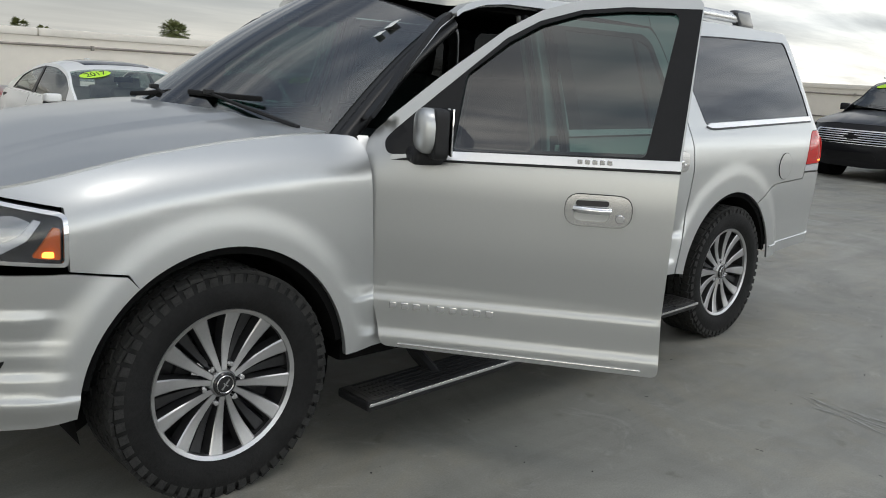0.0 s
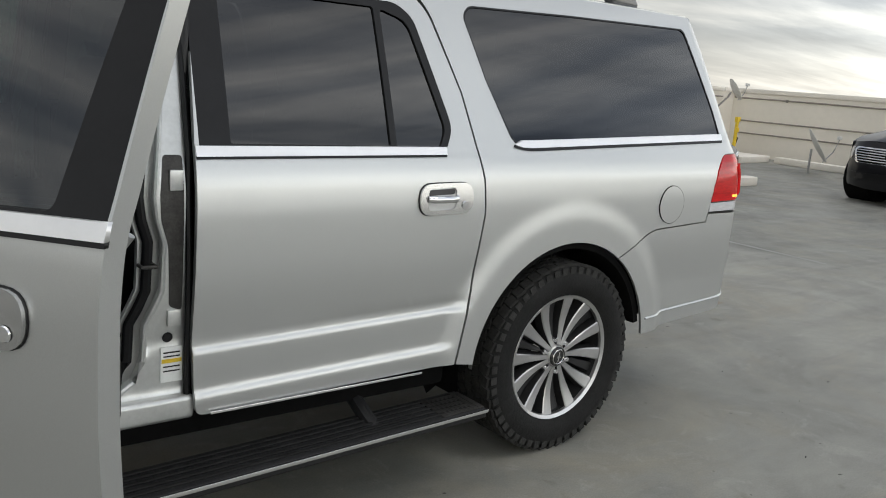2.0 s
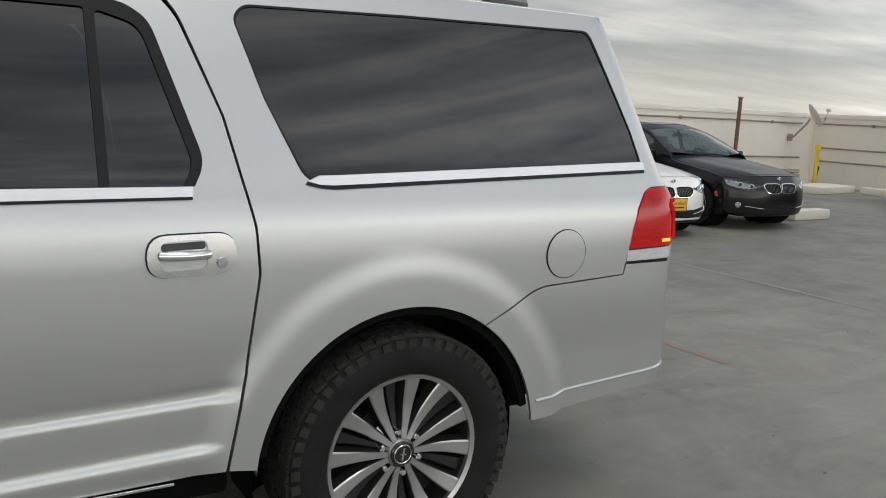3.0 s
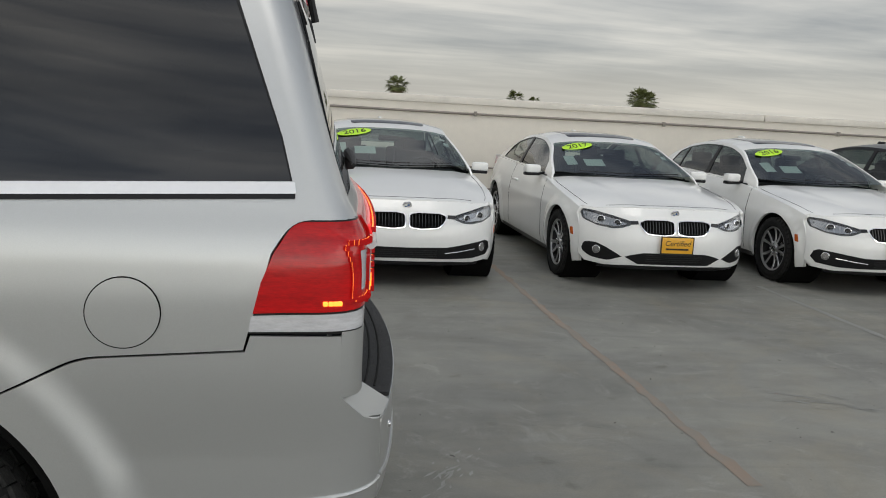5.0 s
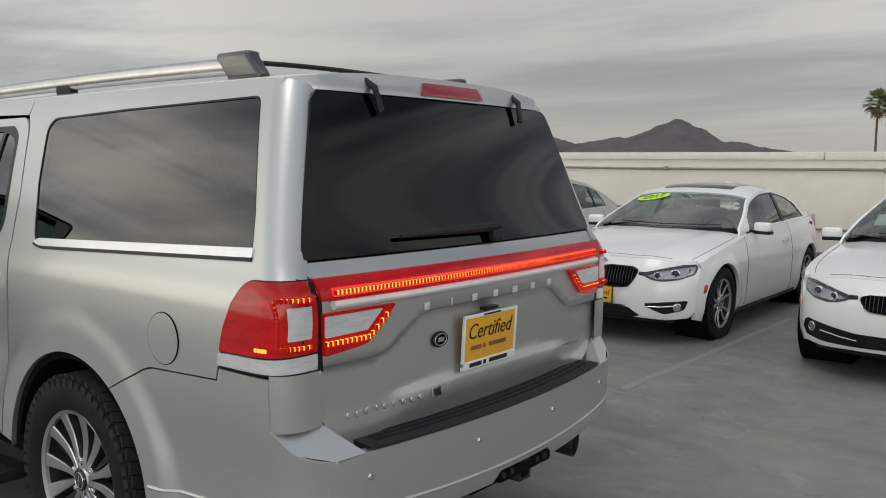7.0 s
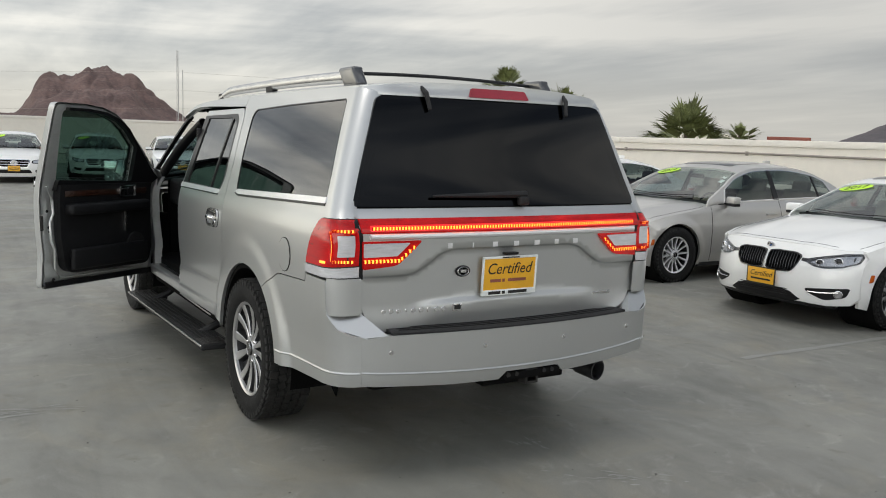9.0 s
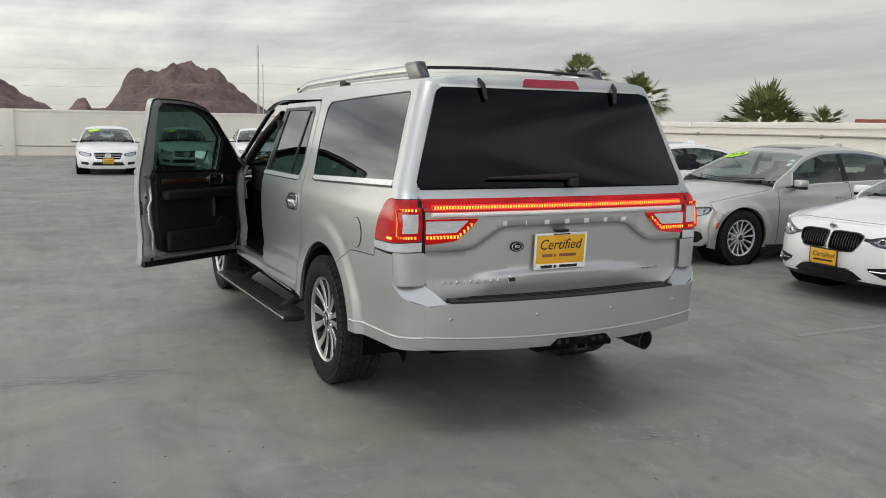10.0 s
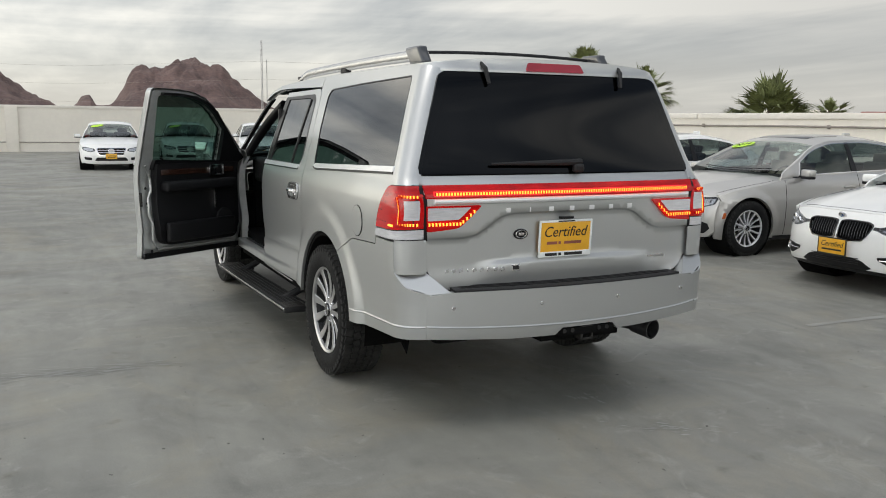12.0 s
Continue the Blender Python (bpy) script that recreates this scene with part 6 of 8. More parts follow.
    for y in (-0.72, -0.24, 0.24, 0.72):
        part("parking_sensor", lathe([(0.001, 0.003), (0.009, 0.003), (0.011, 0.0), (0.011, -0.004)], 16, "X"), M_SATIN, bump, m=Matrix.Translation(suv_rear(y, 0.655)[0] + Vector((0.002, 0, 0))))
    h = part("tow_hitch", boxes(((4.606, 0.05, 0.484), (0.10, 0.34, 0.040)), ((4.46, 0.05, 0.45), (0.25, 0.5, 0.05)), bevel=0.010), M_VOID, car, "black tow hitch receiver under the bumper")
    part("receiver", boxes(((4.60, 0.05, 0.500), (0.10, 0.075, 0.012)), ((4.60, 0.05, 0.436), (0.10, 0.075, 0.012)), ((4.60, 0.018, 0.468), (0.10, 0.012, 0.075)), ((4.60, 0.082, 0.468), (0.10, 0.012, 0.075)), bevel=0.003), M_STEEL, h)
    for y in (-0.10, -0.05, 0.12, 0.17):
        part("plug", lathe([(0.001, 0.01), (0.011, 0.01), (0.013, -0.02)], 12, "X"), M_STEEL if y < 0.05 else M_PLASTIC, h, m=pose(4.650, y, 0.492))
    ex = part("exhaust_pipe", tube([(3.9, 0.42, 0.43), (4.25, 0.48, 0.42), (4.45, 0.527, 0.424)], 0.036, 14), M_STEEL, car, "exhaust pipe")
    part("exhaust_tip", lathe([(0.030, -0.07), (0.044, -0.06), (0.050, 0.055), (0.044, 0.056), (0.042, -0.03)], 28, "X"), M_DARKALLOY, ex, "dark chrome exhaust tip", m=pose(4.512, 0.540, 0.424, 0, 4, 12) @ Matrix.Diagonal((1.15, 1.15, 1.15, 1)))


def underside(car):
    bm = boxes(((1.75, 0, 0.44), (4.6, 1.36, 0.16)), ((4.2, 0, 0.52), (0.5, 1.5, 0.18)), ((-0.6, 0, 0.46), (0.5, 1.2, 0.14)), bevel=0.03)
    part("underbody", bm, M_VOID, car, "dark underbody")
    for x in (0, WB):
        part("axle", tube([(x, -0.80, ZW), (x, 0.80, ZW)], 0.05, 10), M_STEEL, car)
    for sg in (-1, 1):
        part("shock_absorber", tube([(WB + 0.12, sg * 0.55, 0.40), (WB + 0.05, sg * 0.5, 0.7)], 0.03, 8), M_STEEL, car)


def cabin(car):
    part("cabin_floor", boxes(((2.4, 0, 0.54), (4.0, 1.76, 0.06)), bevel=0.01), M_VOID, car, "black carpet")
    part("bulkhead", boxes(((0.42, 0, 0.9), (0.1, 1.5, 0.65)), bevel=0.02), M_VOID, car)
    part("headliner", boxes(((2.65, 0, 1.79), (2.8, 1.30, 0.03)), bevel=0.01), M_VOID, car)
    dash = part("dashboard", boxes(((0.80, 0, 1.12), (0.50, 1.56, 0.22)), ((0.60, 0, 1.19), (0.5, 1.46, 0.06)), ((0.98, 0, 0.85), (0.3, 0.34, 0.5)), bevel=0.05, seg=3), M_LEATHER, car, "black dashboard")
    part("dash_wood", boxes(((1.045, 0.1, 1.08), (0.02, 1.1, 0.06)), bevel=0.01), M_WOOD, dash)
    sw = part("steering_wheel", tube([(1.18 + 0.05 * math.sin(a), -0.42 + 0.19 * math.cos(a), 1.12 + 0.185 * math.sin(a)) for a in np.linspace(0, 2 * math.pi, 33)], 0.016, 8), M_LEATHER, car, "black leather steering wheel")
    part("wheel_hub", boxes(((1.15, -0.42, 1.11), (0.06, 0.17, 0.13), (0, -15, 0)), ((1.16, -0.42, 1.11), (0.03, 0.36, 0.03), (0, -15, 0)), bevel=0.02), M_LEATHER, sw)
    part("rear_view_mirror", boxes(((0.98, 0, 1.70), (0.03, 0.24, 0.07)), bevel=0.015), M_PLASTIC, car)
    for x, y, w in ((1.55, -0.42, 0.55), (1.55, 0.42, 0.55), (2.55, -0.45, 0.55), (2.55, 0.45, 0.55), (3.45, 0, 1.3)):
        s = part("seat", boxes(((x, y, 0.80), (0.56, w, 0.20)), ((x - 0.02, y - w * 0.44, 0.84), (0.5, 0.09, 0.2)), ((x - 0.02, y + w * 0.44, 0.84), (0.5, 0.09, 0.2)), ((x, y, 0.63), (0.4, w * 0.8, 0.16)), bevel=0.045, seg=3), M_LEATHER, car, "black leather seat")
        part("backrest", boxes(((x + 0.32, y, 1.14), (0.16, w * 0.95, 0.68), (0, 12, 0)), bevel=0.05, seg=3), M_LEATHER, s)
        for k in (-1, 1):
            part("bolster", boxes(((x + 0.26, y + k * w * 0.42, 1.10), (0.14, 0.09, 0.55), (0, 12, 0)), bevel=0.04, seg=3), M_LEATHER, s)
        part("headrest", boxes(((x + 0.42, y, 1.56), (0.10, min(w, 0.6) * 0.55, 0.18), (0, 10, 0)), bevel=0.04, seg=3), M_LEATHER, s)
    part("safety_belt", boxes(((1.76, -0.83, 1.25), (0.012, 0.05, 0.8)), bevel=0.002), M_TRIM, car)


build_suv()


# ---- the other parked cars ----
def build_car(name, m, label, group, paint, wb=2.81, half=0.905, hs=1.0, zsc=1.0, coupe=False, face="kidney", wheels="star", year="", plate=True, papers=True, seats=None, roof_paint=None, screen=None, rail=False, style="three"):
    car = thing(name, m, label, "car", group)
    seats = seats or M_LEATHER
    k = half / 0.905
    Rw = 0.404 if wheels == "suv" else 0.335 if wheels == "multi" else 0.328
    plan = spline([(-0.60, 0.775 * k), (-0.48, 0.815 * k), (-0.35, 0.855 * k), (-0.1, 0.885 * k), (0.4, 0.897 * k), (wb * 0.5, 0.905 * k), (wb, 0.900 * k), (wb + 0.45, 0.86 * k), (wb + 0.70, 0.79 * k), (wb + 0.82, 0.72 * k)])
    vert = spline([(0.16, -0.075), (0.24, -0.035), (0.33, -0.012), (0.50, -0.004), (0.66, 0.0), (0.74, -0.012), (0.84, -0.030), (0.95, -0.075), (1.05, -0.13)])
    shoulder = spline([(-0.60, 0.690), (-0.48, 0.722), (-0.2, 0.792), (0.3, 0.865), (0.75, 0.925), (wb * 0.6, 0.965), (wb + 0.3, 0.99), (wb + 0.6, 0.985), (wb + 0.85, 0.965)])
    hood_z = spline([(-0.80, 0.712), (-0.66, 0.775), (-0.25, 0.860), (0.3, 0.938), (0.70, 0.975)])
    lean = spline([(0.16, 0.075), (0.27, 0.015), (0.42, 0.0), (0.56, 0.015), (0.66, 0.055), (0.76, 0.12)])
    nose = spline([(0.0, -0.800), (0.3 * k, -0.785), (0.5 * k, -0.738), (0.65 * k, -0.660), (0.75 * k, -0.570), (0.815 * k, -0.480), (0.86 * k, -0.34)])
    e = wb - 2.81
    rs = [(0.50, 0.972), (0.90, 1.175), (1.28, 1.345), (1.60, 1.412), (2.05 + e * 0.5, 1.425), (2.55 + e, 1.375), (2.95 + e, 1.255), (3.40 + e, 1.065), (3.7 + e, 1.02)]
    if coupe:
        rs = [(0.52, 0.972), (0.94, 1.165), (1.32, 1.325), (1.62, 1.385), (2.0 + e * 0.5, 1.395), (2.5 + e, 1.345), (2.95 + e, 1.225), (3.40 + e, 1.060), (3.7 + e, 1.02)]
    if face == "box":
        rs = [(0.50, 0.972), (0.85, 1.16), (1.20, 1.36), (1.50, 1.425), (2.2, 1.435), (3.2, 1.425), (3.6, 1.39), (3.78, 1.30), (3.85, 1.05)]
    roof = spline([(x, 0.972 + (z - 0.972) * hs) for x, z in rs])
    drop = spline([(0.5, 0.036), (0.9, 0.052), (1.3, 0.060), (2.6 + e, 0.060), (3.3 + e, 0.050)])
    if face == "box":
        corner = spline([(0.5, 0.80 * k), (1.2, 0.66 * k), (2.0, 0.66 * k), (3.4, 0.66 * k), (3.85, 0.70 * k)])
    else:
        corner = spline([(0.5, 0.815 * k), (0.9, 0.735 * k), (1.30, 0.635 * k), (2.0, 0.605 * k), (2.7 + e, 0.625 * k), (3.3 + e, 0.71 * k), (3.6 + e, 0.74 * k)])
    tail_x = wb + 0.83

    def V(x, y, z):
        return Vector((x, y, z * zsc))

    def W(x, z):
        y = plan(x) + vert(z)
        for cx in (0, wb):
            d = math.hypot(x - cx, (z - Rw / zsc) * zsc)
            y += 0.018 * smooth01((Rw + 0.16 - d) / 0.09)
        return y

    def side(sg):
        return lambda x, z: (V(x, sg * W(x, z), z), Vector((0, sg, 0)))

    def upper(sg):
        def f(x, z):
            zb, zc = shoulder(x), roof(x) - drop(x)
            t = max(0.0, min(1.3, (z - zb) / max(0.02, zc - zb)))
            return V(x, sg * lerp(W(x, zb) - 0.028, corner(x), t ** 1.12), z), Vector((0, sg, 0))
        return f

    def top(x, y):
        c = corner(x)
        zc = roof(x) - drop(x)
        return V(x, y, zc + (roof(x) - zc) * (1 - min(1.0, abs(y) / c) ** 2.8)), Vector((0, 0, 1))

    def hood(x, y):
        ys = W(x, shoulder(x))
        rib = 0.008 * smooth01((abs(y) - lerp(0.30, 0.56, (x + 0.7) / 1.3)) / 0.16 + 0.5) * smooth01((0.92 * ys - abs(y)) / 0.25)
        return V(x, y, shoulder(x) + (hood_z(x) - shoulder(x)) * (1 - min(1.0, abs(y) / ys) ** 2.6) + rib), Vector((0, 0, 1))

    def deck(x, y):
        ys = W(x, shoulder(x))
        return V(x, y, shoulder(x) + 0.05 * (1 - min(1.0, abs(y) / ys) ** 3)), Vector((0, 0, 1))

    def front(y, z):
        return V(nose(abs(y)) + lean(z), y, z), Vector((-1, 0, 0))

    def rear(y, z):
        return V(tail_x + 0.06 * (1 - (y / 0.75) ** 2) - 0.05 * ((z - 0.6) / 0.4) ** 2, y, z), Vector((1, 0, 0))

    rz = (Rw + 0.045) / zsc
    za = Rw / zsc
    xs = np.linspace
    af = [(x, max(0.19, z)) for x, z in arc(0, za, Rw + 0.045, 200, -20, 26, rz)]
    ar = [(x, max(0.19, z)) for x, z in arc(wb, za, Rw + 0.045, 200, -20, 26, rz)]
    body = [(lean(z) - 0.478, z) for z in (0.68, 0.60, 0.5, 0.4, 0.3, 0.22)] + af + [(0.55, 0.185), (wb * 0.5, 0.180), (wb - 0.55, 0.185)] + ar + [(wb + 0.6, 0.24), (wb + 0.79, 0.30), (wb + 0.79, 0.6), (wb + 0.78, 0.965)] + [(x, shoulder(x)) for x in xs(wb + 0.7, -0.44, 40)]
    for sg in (-1, 1):
        s, u = side(sg), upper(sg)
        panel("body_side", body, s, paint, car, step=0.05, depth=0.03)
        panel("sill", [(0.42, 0.175), (wb - 0.42, 0.175), (wb - 0.42, 0.225), (0.42, 0.225)], s, M_TRIM, car, off=0.002, depth=0.03, step=0.1)
        for cx in (0, wb):
            bm = lathe([(0.001, sg * 0.5 * k), (Rw + 0.03, sg * 0.5 * k), (Rw + 0.035, sg * (0.905 * k - 0.03))], 32, cap=False)
            part("wheel_house", bm, M_VOID, car, m=pose(cx, 0, Rw))
        x0, x1 = (0.60, 3.32 + e) if not coupe else (0.62, 3.30 + e)
        if face == "box":
            x1 = 3.78
        lowx, highx = xs(x0 - 0.06, x1, 30), xs(x1, x0 + 0.0, 30)
        frame_out = [(x, shoulder(x)) for x in lowx] + [(x, max(shoulder(x) + 0.012, roof(x) - drop(x))) for x in highx]
        w0, w1 = x0 + 0.27, x1 - (0.46 if face != "box" else 0.10)
        win = [(x, shoulder(x) + 0.018) for x in xs(w0, w1 + 0.12, 18)] + [(x, max(shoulder(x) + 0.03, roof(x) - drop(x) - 0.034)) for x in xs(w1, w0 + 0.06, 20)]
        fr = panel("cabin_frame", frame_out, u, roof_paint or paint, car, holes=[win], step=0.05, depth=0.02)
        panel("side_window", win, u, M_CARGLASS if face != "box" else M_PRIVACY, fr, "tinted side window", off=-0.006, depth=0.004, step=0.08)
        bp = 1.80 + e * 0.5 if not coupe else 2.02
        panel("window_pillar", [(bp - 0.05, shoulder(bp) + 0.01), (bp + 0.05, shoulder(bp) + 0.01), (bp + 0.03, roof(bp) - drop(bp) - 0.03), (bp - 0.03, roof(bp) - drop(bp) - 0.03)], u, M_TRIM, fr, off=0.001, depth=0.012, step=0.06)
        if not coupe:
            c2 = 2.62 + e
            panel("window_divider", [(c2, shoulder(c2) + 0.01), (c2 + 0.03, shoulder(c2) + 0.01), (c2 + 0.0, roof(c2) - drop(c2) - 0.03), (c2 - 0.03, roof(c2) - drop(c2) - 0.03)], u, M_TRIM, fr, off=0.001, depth=0.012, step=0.06)
        panel("window_trim", win, u, M_TRIM if paint is not M_GREY else M_CHROME, fr, "dark window surround" if paint is not M_GREY else "bright window surround", holes=[[(q[0] * 0.988 + 0.012 * 1.9, q[1] * 0.965 + 0.035 * 1.13) for q in win]], off=0.002, depth=0.008, step=0.05)
        # shut lines and handles
        for dx in ([0.58, 1.80 + e * 0.5, 2.75 + e] if not coupe else [0.60, 2.02]):
            panel("shut_line", [(dx, 0.24), (dx + 0.007, 0.24), (dx + 0.007, shoulder(dx) - 0.004), (dx, shoulder(dx) - 0.004)], s, M_VOID, car, off=0.0015, depth=0.004, step=0.08)
        for dx in ([1.60 + e * 0.5, 2.58 + e] if not coupe else [1.78]):
            p, _ = s(dx, 0.80)
            part("door_handle", boxes(((0, 0, 0), (0.20, 0.035, 0.028)), bevel=0.012), paint, car, m=Matrix.Translation(p + Vector((0, sg * 0.012, 0))))
        p, _ = u(0.86, shoulder(0.86) + 0.01)
        bm = bmesh.new()
        bmesh.ops.create_cube(bm, size=1.0)
        bmesh.ops.bevel(bm, geom=bm.edges[:], offset=0.28, segments=3, profile=0.6, affect="EDGES")
        bmesh.ops.scale(bm, vec=(0.11, 0.175, 0.092 * zsc), verts=bm.verts[:])
        mi = part("door_mirror", bm, paint, car, m=Matrix.Translation(p + Vector((0.0, sg * 0.145, 0.050 * zsc))) @ pose(0, 0, 0, 0, 0, sg * 12))
        part("mirror_foot", boxes(((0.01, -sg * 0.10, -0.05), (0.07, 0.12, 0.03)), ((0.0, 0, -0.056), (0.095, 0.165, 0.035)), bevel=0.012), M_TRIM, mi)
        part("mirror_glass", boxes(((0.056, 0, 0.0), (0.006, 0.14, 0.066 * zsc)), bevel=0.002), M_CHROME, mi)
        for cx, rt in ((0, False), (wb, False)):
            wheel(wheels, car, cx, sg * (0.905 * k - WHEELS[wheels]["h"] - 0.012), sg > 0, 0, random.uniform(0, 60))
        # tail lamp
        panel("tail_lamp", [(wb + 0.62, 0.80), (wb + 0.80, 0.79), (wb + 0.80, 0.93), (wb + 0.55, 0.93)], s, M_RED, car, off=0.003, depth=0.01, step=0.05)
    # lids and glass
    ysh = lambda x: W(x, shoulder(x)) - 0.004

    def meet(y):
        """Height at which the bonnet runs into the nose."""
        z = 0.72
        for _ in range(25):
            z = lerp(z, hood(nose(abs(y)) + lean(z), min(abs(y), 0.80 * k))[0].z / zsc, 0.4)
        return min(0.765, max(0.66, z))

    hx = xs(0.52, -0.42, 16)
    hf = [(nose(abs(y)) + lean(meet(y)) + 0.002, y) for y in np.linspace(0.775 * k, -0.775 * k, 23)]
    hb = [(0.50 + 0.14 * (y / 0.8) ** 2, y) for y in np.linspace(-0.80 * k, 0.80 * k, 15)]
    panel("bonnet", [(x, ysh(x)) for x in hx] + hf + [(x, -ysh(x)) for x in hx[::-1]] + hb, hood, paint, car, step=0.035, depth=0.02)
    ws = xs(0.66, 1.27, 10)
    scr = [(0.505 + 0.15 * (y / 0.8) ** 2, y) for y in np.linspace(-0.775 * k, 0.775 * k, 15)] + [(x, corner(x) - 0.022) for x in ws] + [(1.285 - 0.03 * (1 - (y / 0.6) ** 2), y) for y in np.linspace(0.6 * k, -0.6 * k, 11)] + [(x, -corner(x) + 0.022) for x in ws[::-1]]
    pane = panel("windscreen", scr, top, screen or M_SCREENGLASS, car, "windscreen", step=0.07, depth=0.004, off=-0.003)
    pane.visible_shadow = False
    panel("cowl", [(0.47 + 0.14 * (y / 0.8) ** 2, y) for y in np.linspace(-0.80 * k, 0.80 * k, 15)] + [(0.56 + 0.15 * (y / 0.8) ** 2, y) for y in np.linspace(0.80 * k, -0.80 * k, 15)], lambda x, y: (V(x, y, 0.958 - 0.05 * (y / 0.8) ** 2), Vector((0, 0, 1))), M_TRIM, car, step=0.06, depth=0.03)
    sb = xs(0.62, 1.30, 10)
    for sg in (-1, 1):
        panel("screen_pillar", [(x, sg * (corner(x) - 0.024)) for x in sb] + [(x, sg * (corner(x) + 0.001)) for x in sb[::-1]], top, roof_paint or paint, car, step=0.05, depth=0.02)
    r1 = 2.62 + e if face != "box" else 3.72
    rx = xs(1.31, r1, 20)
    panel("roof", [(1.29 - 0.03 * (1 - (y / 0.6) ** 2), y) for y in np.linspace(-0.63 * k, 0.63 * k, 11)] + [(x, corner(x)) for x in rx] + [(x, -corner(x)) for x in rx[::-1]], top, roof_paint or paint, car, step=0.07, depth=0.02)
    if face == "kidney":
        panel("sunroof", fillet([(1.42, -0.40 * k), (2.02, -0.40 * k), (2.02, 0.40 * k), (1.42, 0.40 * k)], 0.05), top, M_GLOSSBLACK, car, "dark glass sunroof", off=0.004, depth=0.01, step=0.07)
        part("roof_fin", boxes(((0, 0, 0), (0.14, 0.04, 0.07)), bevel=0.018), roof_paint or paint, car, m=Matrix.Translation(top(2.5 + e, 0)[0] + Vector((0, 0, 0.03))))
    gx = xs(r1 + 0.02, 3.26 + e if face != "box" else 3.84, 8)
    panel("rear_window", [(x, corner(x) - 0.03) for x in gx] + [(x, -corner(x) + 0.03) for x in gx[::-1]], top, M_CARGLASS if face != "box" else M_PRIVACY, car, "rear window", step=0.08, depth=0.004)
    dx = xs(3.28 + e if face != "box" else 3.80, wb + 0.80, 10)
    panel("boot_lid", [(x, ysh(x)) for x in dx] + [(x, -ysh(x)) for x in dx[::-1]], deck, paint, car, step=0.08, depth=0.02)
    panel("rear_bumper", [(-0.74 * k, 0.24), (0.74 * k, 0.24), (0.74 * k, 1.0), (-0.74 * k, 1.0)], rear, paint, car, step=0.08, depth=0.02)
    # nose
    fy = 0.815 * k
    edge = [(y, meet(y) - 0.004) for y in np.linspace(fy, -fy, 21)]
    if face == "kidney":
        low, high, wide = (0.508, 0.690, 0.352) if style == "two" else (0.532, 0.667, 0.348)
        kid = [fillet([(sg * 0.020, low + 0.012), (sg * 0.020, high - 0.012), (sg * 0.09, high), (sg * (wide - 0.06), high - 0.003), (sg * wide, high - 0.028), (sg * (wide - 0.022), lerp(low, high, 0.42)), (sg * (wide - 0.075), low + 0.008), (sg * 0.12, low - 0.003)], 0.024) for sg in (-1, 1)]
        nose_p = panel("front_bumper", [(-fy, 0.31), (-fy + 0.05, 0.245), (-0.62 * k, 0.228), (-0.4, 0.240), (0.4, 0.240), (0.62 * k, 0.228), (fy - 0.05, 0.245), (fy, 0.31)] + edge, front, paint, car, holes=kid, step=0.035, depth=0.04)
        both = lambda half: [(y * k, z) for y, z in half] + [(-y * k, z) for y, z in half[::-1]]
        if style in ("three", "five"):
            mouth = both([(0.0, 0.272), (0.40, 0.266), (0.60, 0.268), (0.745, 0.290), (0.785, 0.345), (0.770, 0.405), (0.735, 0.424), (0.62, 0.408), (0.46, 0.384), (0.36, 0.370), (0.0, 0.366)])
        elif style == "four":
            mouth = both([(0.0, 0.256), (0.34, 0.256), (0.46, 0.318), (0.40, 0.340), (0.30, 0.362), (0.0, 0.366)])
        else:
            mouth = both([(0.0, 0.240), (0.34, 0.240), (0.395, 0.262), (0.30, 0.325), (0.22, 0.338), (0.0, 0.340)])
        it = panel("lower_intake", resample(mouth, 0.05), front, M_TRIM, nose_p, "black lower intake", off=0.004, depth=0.01, step=0.035)
        for z in (0.288, 0.306, 0.324, 0.342):
            part("intake_bar", tube([front(y * k, z)[0] + Vector((-0.006, 0, 0)) for y in np.linspace(-0.27, 0.27, 9)], 0.004, 5), M_PLASTIC, it)
        for sg in (-1, 1):
            if style == "four":
                pod = fillet([(sg * 0.785 * k, 0.425, 0.03), (sg * 0.800 * k, 0.345, 0.03), (sg * 0.74 * k, 0.290, 0.04), (sg * 0.60 * k, 0.272, 0.03), (sg * 0.485 * k, 0.318), (sg * 0.60 * k, 0.385, 0.05), (sg * 0.70 * k, 0.432, 0.03)])
            elif style == "two":
                pod = fillet([(sg * 0.770 * k, 0.405, 0.02), (sg * 0.745 * k, 0.318, 0.03), (sg * 0.60 * k, 0.280, 0.03), (sg * 0.455 * k, 0.345, 0.02), (sg * 0.440 * k, 0.375, 0.015), (sg * 0.60 * k, 0.392)])
            else:
                pod = None
            if pod:
                panel("side_intake", pod, front, M_TRIM, nose_p, "black side intake", off=0.004, depth=0.01, step=0.035)
            if style != "four":
                blade = ((0.34, 0.318), (0.46, 0.330), (0.62, 0.352)) if style != "two" else ((0.47, 0.350), (0.58, 0.348), (0.70, 0.362))
                part("intake_blade", tube([front(sg * y * k, z)[0] + Vector((-0.012, 0, 0)) for y, z in blade], 0.008, 6, flat=0.7), M_SATIN, it, "bright intake blade")
            fog_y, fog_z = (0.695, 0.366) if style != "two" else (0.70, 0.345)
            p, _ = front(sg * fog_y * k, fog_z)
            fl = part("fog_lamp", lathe([(0.036, 0.006), (0.040, -0.006), (0.046, -0.004), (0.047, 0.02)], 20, "X", cap=False), M_CHROME, it, "round fog lamp", m=Matrix.Translation(p + Vector((-0.010, 0, 0))) @ pose(0, 0, 0, 0, 0, -sg * 38) @ Matrix.Diagonal((1, 0.82, 0.82, 1)))
